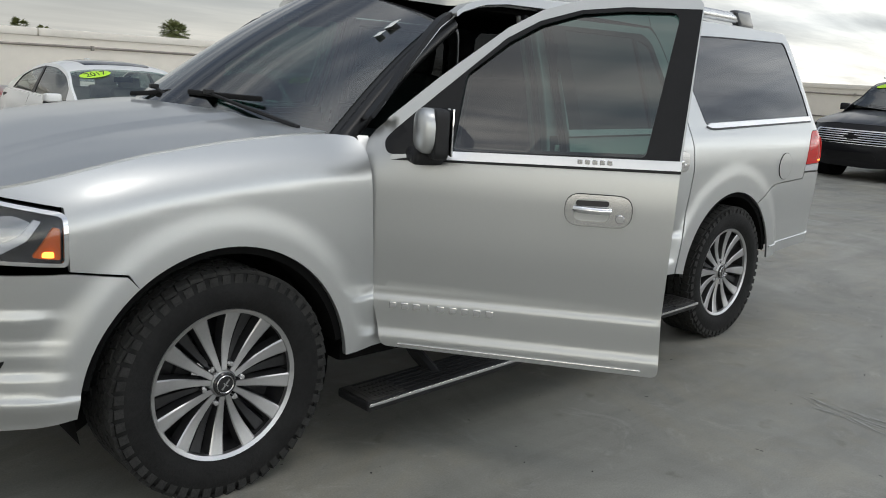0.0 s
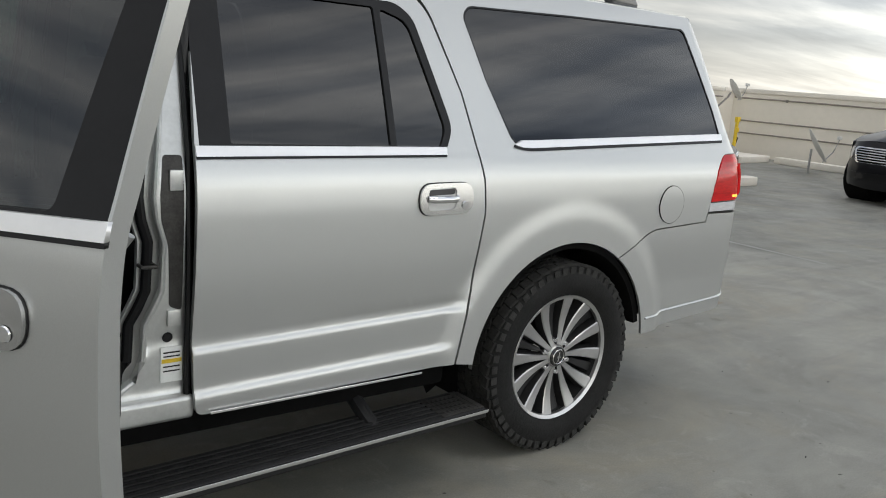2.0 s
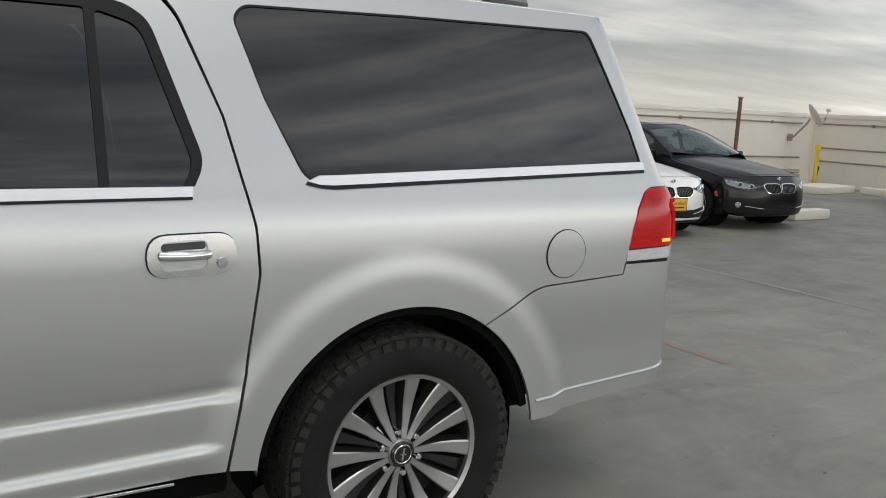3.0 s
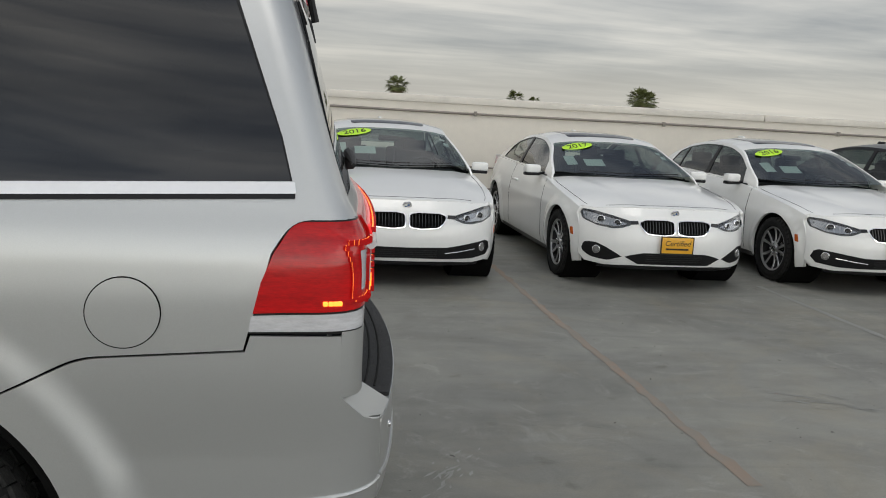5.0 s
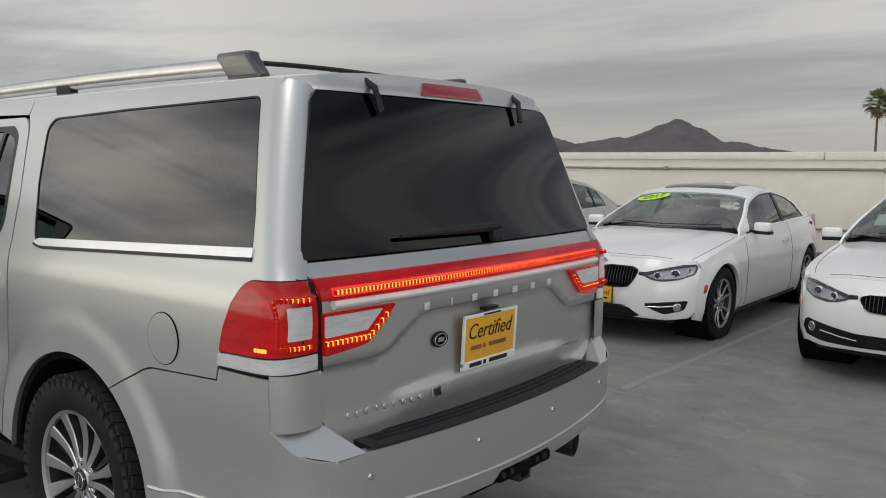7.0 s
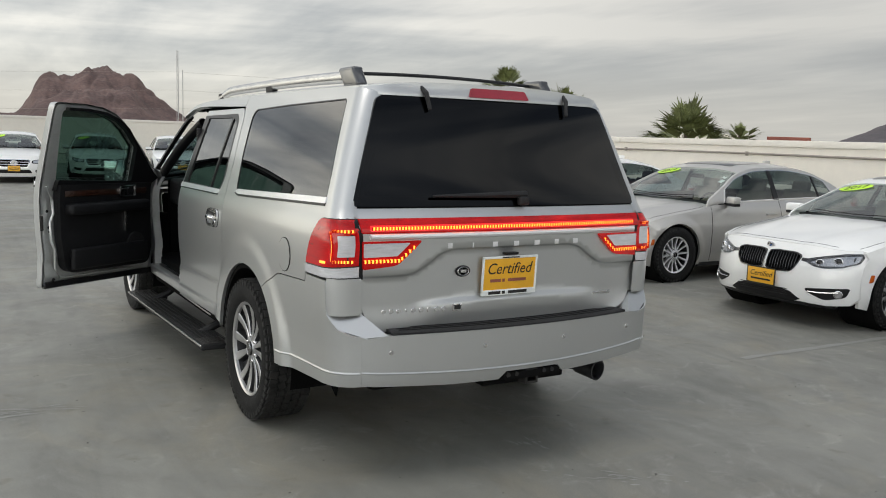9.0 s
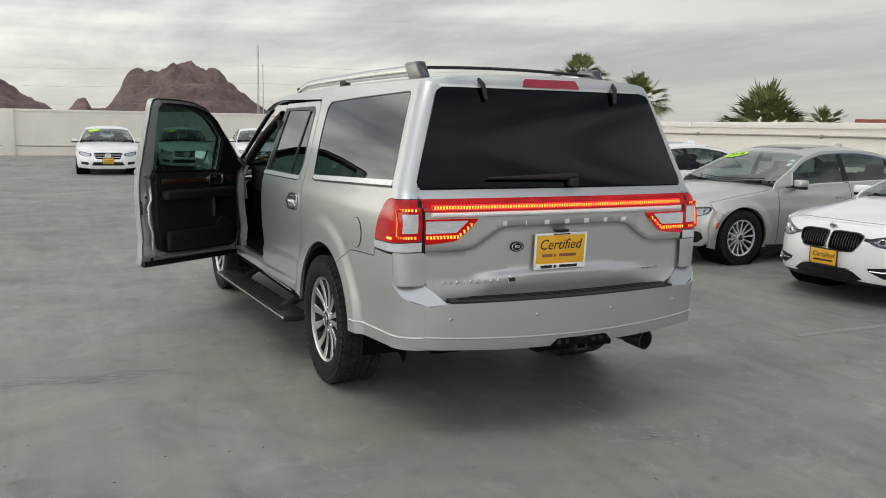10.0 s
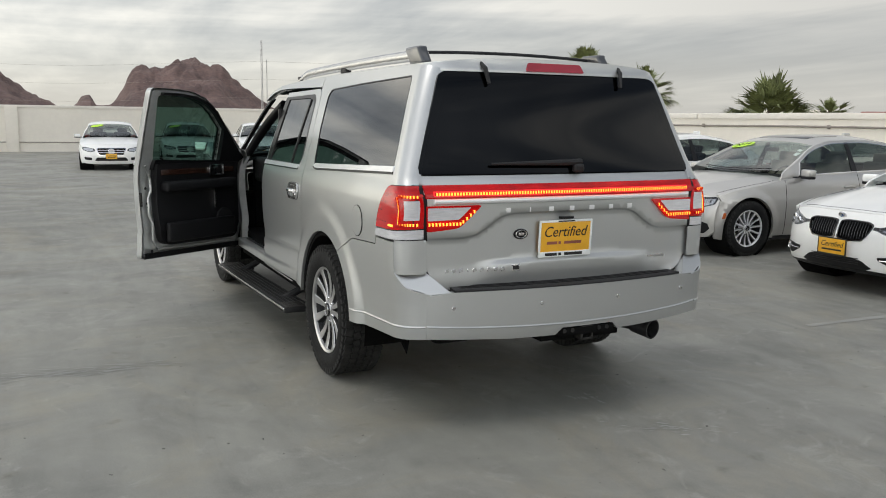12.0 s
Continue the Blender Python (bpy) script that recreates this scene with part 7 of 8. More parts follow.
            part("fog_bowl", lathe([(0.001, 0.010), (0.026, 0.004), (0.036, -0.002)], 20, "X"), M_BOWL, it, m=fl.matrix_basis.copy())
            kd = kid[0 if sg < 0 else 1]
            cx, cz = sum(q[0] for q in kd) / len(kd), sum(q[1] for q in kd) / len(kd)
            g = panel("grille", [(cx + (q[0] - cx) * 1.02, cz + (q[1] - cz) * 1.03) for q in kd], front, M_VOID, nose_p, "black kidney-shaped grille", off=-0.03, depth=0.01, step=0.05)
            panel("grille_rim", [(cx + (q[0] - cx) * 1.045, cz + (q[1] - cz) * 1.08) for q in kd], front, M_GLOSSBLACK if style == "two" else M_CHROME, g, holes=[[(cx + (q[0] - cx) * 0.985, cz + (q[1] - cz) * 0.965) for q in kd]], off=0.008, depth=0.035, step=0.03)
            for j in range(10):
                y = sg * (0.046 + j * 0.0285)
                part("grille_slat", tube([front(y, z)[0] + Vector((0.006, 0, 0)) for z in (low + 0.016, (low + high) / 2, high - 0.014)], 0.0045, 5), M_GLOSSBLACK, g)
            # headlamp: swept back, with a narrow link to the grille
            hl = fillet([(sg * 0.420 * k, 0.612), (sg * 0.425 * k, 0.648), (sg * 0.56 * k, 0.684), (sg * 0.70 * k, 0.716), (sg * 0.785 * k, 0.722), (sg * 0.806 * k, 0.690), (sg * 0.795 * k, 0.630), (sg * 0.70 * k, 0.588), (sg * 0.58 * k, 0.572), (sg * 0.50 * k, 0.582)], 0.014)
            h = panel("headlamp", hl, front, M_DARKALLOY, nose_p, "clear headlamp with twin round projectors", off=0.002, depth=0.02, step=0.03)
            panel("lamp_link", [(sg * (wide + 0.006), 0.622), (sg * (wide + 0.010), 0.650), (sg * 0.425 * k, 0.648), (sg * 0.42 * k, 0.614)], front, M_GLOSSBLACK, nose_p, "dark strip from grille to lamp", off=0.003, depth=0.008, step=0.04)
            panel("lamp_reflector", fillet([(sg * 0.445 * k, 0.618), (sg * 0.56 * k, 0.592), (sg * 0.70 * k, 0.602), (sg * 0.785 * k, 0.640), (sg * 0.792 * k, 0.700), (sg * 0.70 * k, 0.690), (sg * 0.56 * k, 0.658)], 0.012), front, M_BOWL, h, "bright reflector bowl", off=0.0035, depth=0.004, step=0.04)
            for y, z, r in ((0.535, 0.622, 0.034), (0.665, 0.640, 0.040)):
                p, _ = front(sg * y * k, z)
                mm = Matrix.Translation(p + Vector((-0.008, 0, 0))) @ pose(0, 0, 0, 0, 0, -sg * 30)
                part("lamp_ring", lathe([(r * 0.80, 0.006), (r * 0.86, -0.007), (r, -0.004), (r * 1.05, 0.010)], 20, "X", cap=False), M_CHROME, h, m=mm)
                part("projector", lathe([(0.001, -0.008), (r * 0.45, -0.005), (r * 0.80, 0.005)], 18, "X"), M_GLOSSBLACK, h, m=mm)
            panel("lamp_brow", [(sg * 0.43 * k, 0.648), (sg * 0.56 * k, 0.682), (sg * 0.70 * k, 0.713), (sg * 0.782 * k, 0.718), (sg * 0.784 * k, 0.704), (sg * 0.70 * k, 0.697), (sg * 0.56 * k, 0.667), (sg * 0.43 * k, 0.636)], front, M_GLOSSBLACK, h, "dark brow", off=0.008, depth=0.008, step=0.04)
            panel("headlamp_lens", hl, front, M_LENS, h, off=0.014, depth=0.012, step=0.05)
            panel("side_reflector", fillet([(-0.405, 0.46), (-0.365, 0.47), (-0.355, 0.535), (-0.385, 0.535)], 0.008), side(sg), M_AMBER, car, "small amber side reflector", off=0.003, depth=0.006, step=0.03)
        # shut line round the bonnet, over the grille
        part("bonnet_gap", tube([hood(nose(abs(y)) + lean(meet(y)) + 0.05, y)[0] + Vector((0, 0, 0.0005)) for y in np.linspace(-0.60 * k, 0.60 * k, 21)], 0.0022, 5), M_VOID, car)
        for sg in (-1, 1):
            part("bonnet_gap", tube([hood(x, sg * (ysh(x) - lerp(0.075, 0.050, (x + 0.42) / 0.95)))[0] + Vector((0, 0, 0.0005)) for x in xs(-0.42, 0.50, 16)], 0.0022, 5), M_VOID, car)
        b = part("round_badge", lathe([(0.001, 0.006), (0.030, 0.005), (0.036, 0.0), (0.041, 0.003), (0.041, -0.01)], 24, "X"), M_SATIN, car, "round badge", m=Matrix.Translation(front(0, 0.70)[0] + Vector((0.005, 0, 0.022))) @ pose(0, 0, 0, 0, 40, 180))
        part("badge_quarter", boxes(((0.0065, 0.009, 0.009), (0.002, 0.017, 0.017)), ((0.0065, -0.009, -0.009), (0.002, 0.017, 0.017)), bevel=0), M_BLUE, b)
        part("badge_quarter", boxes(((0.0065, -0.009, 0.009), (0.002, 0.017, 0.017)), ((0.0065, 0.009, -0.009), (0.002, 0.017, 0.017)), bevel=0), M_PAPER, b)
        pz = 0.43 if style == "two" else 0.445
    else:
        wide = 0.40 if face == "star" else 0.66
        z0, z1 = (0.455, 0.660) if face == "star" else (0.50, 0.685)
        gr = fillet([(-wide * 0.86 * k, z0), (wide * 0.86 * k, z0), (wide * k, z1 - 0.03), (wide * 0.93 * k, z1), (-wide * 0.93 * k, z1), (-wide * k, z1 - 0.03)], 0.03)
        nose_p = panel("front_bumper", [(-fy, 0.30), (-fy + 0.06, 0.215), (-0.4, 0.185), (0.4, 0.185), (fy - 0.06, 0.215), (fy, 0.30)] + edge, front, paint, car, holes=[gr], step=0.045, depth=0.04)
        g = panel("grille", gr, front, M_VOID, nose_p, "black grille with bright bars", off=-0.03, depth=0.01, step=0.06)
        panel("grille_rim", [(q[0] * 1.03, 0.56 + (q[1] - 0.56) * 1.05) for q in gr], front, M_CHROME, g, holes=[[(q[0] * 0.97, 0.56 + (q[1] - 0.56) * 0.92) for q in gr]], off=0.006, depth=0.03, step=0.04)
        for j in range(2 if face == "star" else 5):
            z = lerp(z0, z1, (j + 1) / (3 if face == "star" else 6))
            part("grille_bar", tube([front(y, z)[0] + Vector((-0.004, 0, 0)) for y in np.linspace(-wide * 0.94 * k, wide * 0.94 * k, 9)], 0.012 if face == "star" else 0.010, 6), M_CHROME, g)
        if face == "star":
            part("round_badge", lathe([(0.075, 0.0), (0.082, 0.010), (0.090, 0.0)], 28, "X", cap=False), M_CHROME, g, "large round chrome badge", m=Matrix.Translation(front(0, 0.56)[0] + Vector((-0.015, 0, 0))))
            part("badge_disc", lathe([(0.001, 0.0), (0.076, 0.0), (0.078, 0.012)], 24, "X"), M_SATIN, g, m=Matrix.Translation(front(0, 0.56)[0] + Vector((-0.012, 0, 0))))
        else:
            part("cross_badge", boxes(((0, 0, 0), (0.02, 0.26, 0.065)), ((0, 0, 0), (0.022, 0.12, 0.10)), bevel=0.012), M_TRIM, g, "dark badge with bright edge", m=Matrix.Translation(front(0, 0.595)[0] + Vector((-0.012, 0, 0))))
        low = fillet([(-0.46 * k, 0.285), (0.46 * k, 0.285), (0.40 * k, 0.385), (-0.40 * k, 0.385)], 0.03)
        panel("lower_intake", low, front, M_TRIM, nose_p, off=0.003, depth=0.01, step=0.06)
        for sg in (-1, 1):
            panel("side_intake", fillet([(sg * 0.54 * k, 0.30), (sg * 0.73 * k, 0.32), (sg * 0.745 * k, 0.40), (sg * 0.53 * k, 0.375)], 0.02), front, M_TRIM, nose_p, off=0.003, depth=0.01, step=0.05)
            if face == "star":
                hl = fillet([(sg * 0.44 * k, 0.565), (sg * 0.46 * k, 0.640), (sg * 0.74 * k, 0.690), (sg * 0.80 * k, 0.680), (sg * 0.78 * k, 0.60), (sg * 0.62 * k, 0.545)], 0.02)
            else:
                hl = fillet([(sg * 0.69 * k, 0.53), (sg * 0.69 * k, 0.685), (sg * 0.80 * k, 0.680), (sg * 0.80 * k, 0.53)], 0.012)
            h = panel("headlamp", hl, front, M_GLOSSBLACK, nose_p, "clear headlamp", off=0.002, depth=0.02, step=0.05)
            hc = (sum(q[0] for q in hl) / len(hl), sum(q[1] for q in hl) / len(hl))
            panel("lamp_reflector", [(hc[0] + (q[0] - hc[0]) * 0.8, hc[1] + (q[1] - hc[1]) * 0.7) for q in hl], front, M_REVERSE, h, off=0.004, depth=0.006, step=0.05)
            panel("headlamp_lens", hl, front, M_LENS, h, off=0.012, depth=0.010, step=0.06)
        pz = 0.415 if face == "star" else 0.36
    part("lower_lip", tube([front(y, 0.222)[0] + Vector((0.035, 0, 0)) for y in np.linspace(-0.66 * k, 0.66 * k, 15)], 0.022, 8), M_TRIM, car)
    if plate:
        pp = front(0, pz)[0]
        pl = part("dealer_plate", boxes(((0, 0, 0), (0.008, 0.305, 0.155)), bevel=0.003), M_YELLOW, car, "yellow dealer plate in a dark frame", m=Matrix.Translation(pp + Vector((-0.03, 0, 0))) @ pose(0, 0, 0, 0, 0, 180))
        part("plate_frame", boxes(((0, 0, 0.080), (0.012, 0.32, 0.010)), ((0, 0, -0.080), (0.012, 0.32, 0.020)), ((0, -0.155, 0), (0.012, 0.010, 0.16)), ((0, 0.155, 0), (0.012, 0.010, 0.16)), bevel=0.002), M_INK, pl)
        part("script", words("Certified", 0.07, 0.0006, 0.25), None, pl, m=pose(0.005, 0, 0.02, 90, 0, 90)).data.materials.append(M_INK)
        part("text_bar", boxes(((0.0047, 0, -0.032), (0.001, 0.22, 0.016)), bevel=0), M_INK, pl)

    # sticker, papers
    def on_screen(x, y, off):
        p = top(x, y)[0]
        du = (top(x + 0.02, y)[0] - top(x - 0.02, y)[0]).normalized()
        dy = (top(x, y - 0.02)[0] - top(x, y + 0.02)[0]).normalized()
        n = dy.cross(du).normalized()
        return Matrix(((dy.x, du.x, n.x, p.x + n.x * off), (dy.y, du.y, n.y, p.y + n.y * off), (dy.z, du.z, n.z, p.z + n.z * off), (0, 0, 0, 1)))
    if year:
        st = lathe([(0.001, 0.0012), (0.98, 0.0012), (1.0, 0.0)], 32, "Z")
        bmesh.ops.scale(st, vec=(0.185, 0.074, 1), verts=st.verts[:])
        sk = part("year_sticker", st, M_LIME, car, "lime oval year sticker", m=on_screen(1.13, 0.38 * k, 0.006) @ pose(0, 0, 0, 0, 0, 12))
        if year[0] == "2":
            part("year", words(year, 0.125, 0.0008, 0.1), None, sk, m=pose(0, 0, 0.003)).data.materials.append(M_INK)
        part("sticker_slip", boxes(((0, 0, 0), (0.055, 0.075, 0.001)), bevel=0), M_PAPER, car, m=on_screen(1.03, -0.60 * k, -0.012))
        part("sticker_slip", boxes(((0, 0, 0), (0.055, 0.05, 0.001)), bevel=0), M_PAPER, car, m=on_screen(1.12, -0.57 * k, -0.012))
    if papers:
        part("price_sheet", boxes(((0, 0, 0), (0.215, 0.15, 0.001)), bevel=0), M_PAPER, car, "white sheet behind the windscreen", m=on_screen(0.80, 0.28 * k, -0.012))
        part("price_sheet", boxes(((0, 0, 0), (0.115, 0.21, 0.001)), bevel=0), M_PAPER, car, m=on_screen(0.86, 0.53 * k, -0.012))
    for y0, y1 in ((0.50, -0.05), (-0.05, -0.60)):
        part("wiper", tube([top(0.53 + 0.12 * (y * k / 0.8) ** 2 + 0.03, y * k)[0] + Vector((-0.012, 0, 0.008 * zsc)) for y in np.linspace(y0, y1, 7)], 0.005, 6), M_TRIM, car)
    # inside
    part("underbody", boxes(((wb / 2, 0, 0.30 * zsc), (wb + 1.0, 1.16 * k, 0.22 * zsc)), ((wb + 0.3, 0, 0.6 * zsc), (0.85, 1.3 * k, 0.5 * zsc)), ((-0.1, 0, 0.52 * zsc), (1.0, 1.2 * k, 0.3 * zsc)), bevel=0.04), M_VOID, car)
    part("dashboard", boxes(((0.82, 0, 0.86 * zsc), (0.55, 1.40 * k, 0.16 * zsc)), bevel=0.05, seg=3), M_LEATHER, car)
    part("door_lining", boxes(((1.9, 0.80 * k, 0.66 * zsc), (2.3, 0.05, 0.56 * zsc)), bevel=0.02), M_LEATHER, car)
    part("door_lining", boxes(((1.9, -0.80 * k, 0.66 * zsc), (2.3, 0.05, 0.56 * zsc)), bevel=0.02), M_LEATHER, car)
    for x, y in ((1.62, -0.38), (1.62, 0.38), (2.45 + e, -0.36), (2.45 + e, 0.36)):
        st = part("seat", boxes(((x, y * k, 0.50 * zsc), (0.50, 0.50, 0.2)), bevel=0.05, seg=3), seats, car)
        part("backrest", boxes(((x + 0.30, y * k, 0.80 * zsc), (0.14, 0.48, 0.56 * zsc), (0, 14, 0)), bevel=0.05, seg=3), seats, st)
        part("headrest", boxes(((x + 0.38, y * k, 1.12 * zsc), (0.09, 0.27, 0.16 * zsc), (0, 10, 0)), bevel=0.035, seg=3), seats, st)
    part("steering_wheel", tube([(1.10 + 0.05 * math.sin(a), -0.38 + 0.18 * math.cos(a), 0.88 * zsc + 0.16 * math.sin(a)) for a in np.linspace(0, 2 * math.pi, 25)], 0.015, 6), M_LEATHER, car)
    part("rear_view_mirror", boxes(((0, 0, 0), (0.03, 0.22, 0.06)), bevel=0.012), M_TRIM, car, m=Matrix.Translation(top(1.20, 0)[0] + Vector((0.06, 0, -0.09 * zsc))))
    if rail:
        for sg in (-1, 1):
            part("roof_rail", tube([Vector((x, sg * (corner(x) - 0.06), (roof(x) - 0.02) * zsc + 0.05)) for x in np.linspace(1.5, 3.5, 9)], 0.018, 6), M_CHROME, car)
    return car


ROW = "cars parked nose out along the wall"
FAR = "cars parked by the far wall"
build_car("sedan", pose(-3.05, 5.2, 0, 0, 0, 90), "white four-door saloon in a row beside a grey one", ROW, M_WHITE, plate=False, papers=False)
build_car("sedan", pose(-0.12, 5.12, 0, 0, 0, 90), "champagne grey four-door saloon with bright window trim", ROW, M_GREY, wb=2.97, half=0.93, hs=1.06, wheels="multi", year="2014", papers=False, plate=False, style="five", seats=M_TAN, screen=M_CLEARSCREEN)
build_car("coupe", pose(2.66, 5.12, 0, 0, 0, 90), "white two-door coupe with a lime year sticker and yellow plate", ROW, M_WHITE, wb=2.69, half=0.885, coupe=True, year="2017", papers=False, style="two", seats=M_TAN, screen=M_CLEARSCREEN)
build_car("sedan", pose(5.22, 4.93, 0, 0, 0, 90), "white saloon with black grilles, sunroof and lime year sticker", ROW, M_WHITE, year="2016", plate=False)
build_car("coupe", pose(7.72, 5.0, 0, 0, 0, 90), "white coupe with lime year sticker and price sheets", ROW, M_WHITE, half=0.915, coupe=True, year="2017", style="four")
build_car("sedan", pose(10.03, 4.98, 0, 0, 0, 90), "white saloon with yellow plate and lime year sticker", ROW, M_WHITE, year="2016")
build_car("sedan", pose(12.38, 5.2, 0, 0, 0, 90), "black four-door saloon with alloy wheels", ROW, M_BLACKP, wb=2.97, half=0.93, hs=1.06, wheels="star", plate=False, papers=False, style="five")
build_car("sport_utility", pose(15.3, 2.72, 0, 0, 0, -6), "black sport utility vehicle with a chrome grille", "cars by the east wall", M_BLACKP, wb=2.95, half=1.02, zsc=1.32, face="box", wheels="suv", plate=False, papers=False, year="bars", rail=True)
build_car("sedan", pose(-19.1, -0.60, 0, 0, 0, 176), "white saloon with a large round badge in its grille", FAR, M_WHITE, wb=2.84, half=0.905, hs=1.02, face="star", year="bars", papers=False, roof_paint=None)
build_car("sedan", pose(-20.6, 1.90, 0, 0, 0, 174), "white four-door saloon seen through the open door's glass", FAR, M_WHITE, wb=2.70, half=0.89, face="star", plate=False, papers=False, year="bars")
build_car("sedan", pose(-20.6, 4.45, 0, 0, 0, 172), "white saloon with a bright grille by the far wall", FAR, M_WHITE, wb=2.84, face="star", papers=False)
build_car("sedan", pose(-24.5, 6.8, 0, 0, 0, 172), "dark grey saloon by the far wall", FAR, M_SLATE, wb=2.9, half=0.92, papers=False, plate=False)


# ---- distance: hills, palms, mast, roofs ----
def ridge(name, az0, az1, dist, profile, mat, label, rough, seed, depth=0.22, base=-6.0, scrub=None):
    """A hill between two bearings (degrees) seen from the deck; profile: height in degrees along it."""
    f = spline(profile)
    bm = bmesh.new()
    na, nd = 240, 60
    rows = []
    for j in range(nd + 1):
        t = j / nd
        row = []
        for i in range(na + 1):
            u = i / na
            a = radians(lerp(az0, az1, u))
            d = dist * (1 - depth * (1 - t))
            crest = dist * math.tan(radians(max(0.0, f(u)))) - base
            fall = smooth01(t) ** 0.8
            p = Vector((d * math.cos(a), d * math.sin(a), 0))
            n1 = noise.fractal(p * rough + Vector((seed, 0, t * 2)), 0.9, 2.1, 6)
            q = Vector((p.x, p.y, crest * fall * 1.2)) * rough
            n2 = abs(noise.noise(q * 2.6 + Vector((0, seed, 0)))) + 0.5 * abs(noise.noise(q * 6.3 + Vector((seed, 0, 0)))) + 0.25 * abs(noise.noise(q * 14.0))
            n3 = abs(noise.noise(Vector((u * 11 + seed, t * 3, 0)))) + 0.45 * abs(noise.noise(Vector((u * 25 + seed, t * 7, 3)))) - 0.35
            h = base + crest * fall * (1 + 0.26 * n1 * (1 - 0.75 * t) + 0.55 * (n2 - 0.45) * (1.0 - 0.75 * t)) + (crest + base) * (0.04 * n3 + 0.13 * noise.noise(Vector((u * 13 + seed, t * 4, 5))) + 0.06 * noise.noise(Vector((u * 31 + seed, t * 9, 8))) + 0.03 * noise.noise(Vector((u * 70 + seed, t * 20, 2)))) * t
            row.append(bm.verts.new((p.x, p.y, max(base - 2, h))))
        rows.append(row)
    for r0, r1 in zip(rows, rows[1:]):
        for i in range(na):
            bm.faces.new((r0[i], r1[i], r1[i + 1], r0[i + 1]))
    bmesh.ops.recalc_face_normals(bm, faces=bm.faces[:])
    return solid(name, bm, mat, label, "hill", kind="structure", smooth=True, angle=70)


ridge("backdrop_butte", 163.0, 178.5, 700, [(0.0, 0.05), (0.10, 0.35), (0.17, 0.75), (0.26, 1.4), (0.35, 2.4), (0.40, 3.2), (0.46, 3.45), (0.52, 3.7), (0.57, 3.7), (0.61, 3.4), (0.68, 3.1), (0.75, 2.7), (0.80, 1.5), (0.85, 0.75), (0.89, 0.75), (0.92, 1.3), (0.945, 1.2), (0.97, 0.8), (1.0, 0.4)], M_ROCK, "dark red sandstone butte", 0.012, 4.0)
ridge("backdrop_butte", 178.2, 190.0, 620, [(0.0, 0.2), (0.10, 0.9), (0.22, 1.7), (0.35, 2.6), (0.5, 3.1), (0.7, 2.6), (0.85, 1.6), (1.0, 0.2)], M_ROCK, "dark red rocky hill", 0.012, 9.0)
ridge("backdrop_mountain", 104.0, 125.0, 2400, [(0.0, 0.3), (0.12, 0.95), (0.22, 1.35), (0.30, 1.55), (0.38, 2.35), (0.43, 2.65), (0.52, 2.2), (0.62, 1.7), (0.74, 1.35), (0.82, 1.5), (0.90, 1.0), (1.0, 0.2)], M_FARROCK, "hazy dark mountain far off", 0.003, 2.0)
bm = bmesh.new()
for i in range(420):
    a, d = radians(random.uniform(160, 192)), random.uniform(420, 560)
    r = random.uniform(1.2, 3.4)
    g = bmesh.ops.create_icosphere(bm, subdivisions=1, radius=r, matrix=Matrix.Translation((d * math.cos(a), d * math.sin(a), -5.5 + random.uniform(0, 6.0))))
    for v in g["verts"]:
        v.co += Vector((random.uniform(-1, 1), random.uniform(-1, 1), random.uniform(-0.7, 0.7))) * r * 0.35
solid("desert_scrub", bm, M_SCRUB, "low desert scrub in front of the hills", "scrub", kind="stuff")


def frond_into(bm, base, az, el, length, fan, segs, rnd):
    """One fan leaf: a stalk and a wheel of narrow pointed blades."""
    d = Vector((math.cos(az) * math.cos(el), math.sin(az) * math.cos(el), math.sin(el)))
    s = Vector((-math.sin(az), math.cos(az), 0))
    u = s.cross(d)
    hub = base + d * length * 0.45 + Vector((0, 0, -0.08 * length))
    w = length * 0.012
    q = [bm.verts.new(base + s * w), bm.verts.new(base - s * w), bm.verts.new(hub - s * w), bm.verts.new(hub + s * w)]
    bm.faces.new(q)
    for k in range(segs):
        b = lerp(-1, 1, k / (segs - 1)) * fan
        ln = length * 0.55 * (1 - 0.25 * abs(b / fan)) * rnd.uniform(0.85, 1.1)
        di = (d * math.cos(b) + s * math.sin(b)).normalized()
        droop = Vector((0, 0, -ln * rnd.uniform(0.12, 0.38)))
        mid = hub + di * ln * 0.55 + u * 0.02
        tip = hub + di * ln + droop
        side = di.cross(u).normalized() * ln * (0.034 if segs > 20 else 0.050)
        v = [bm.verts.new(hub), bm.verts.new(mid + side), bm.verts.new(tip), bm.verts.new(mid - side)]
        bm.faces.new(v)


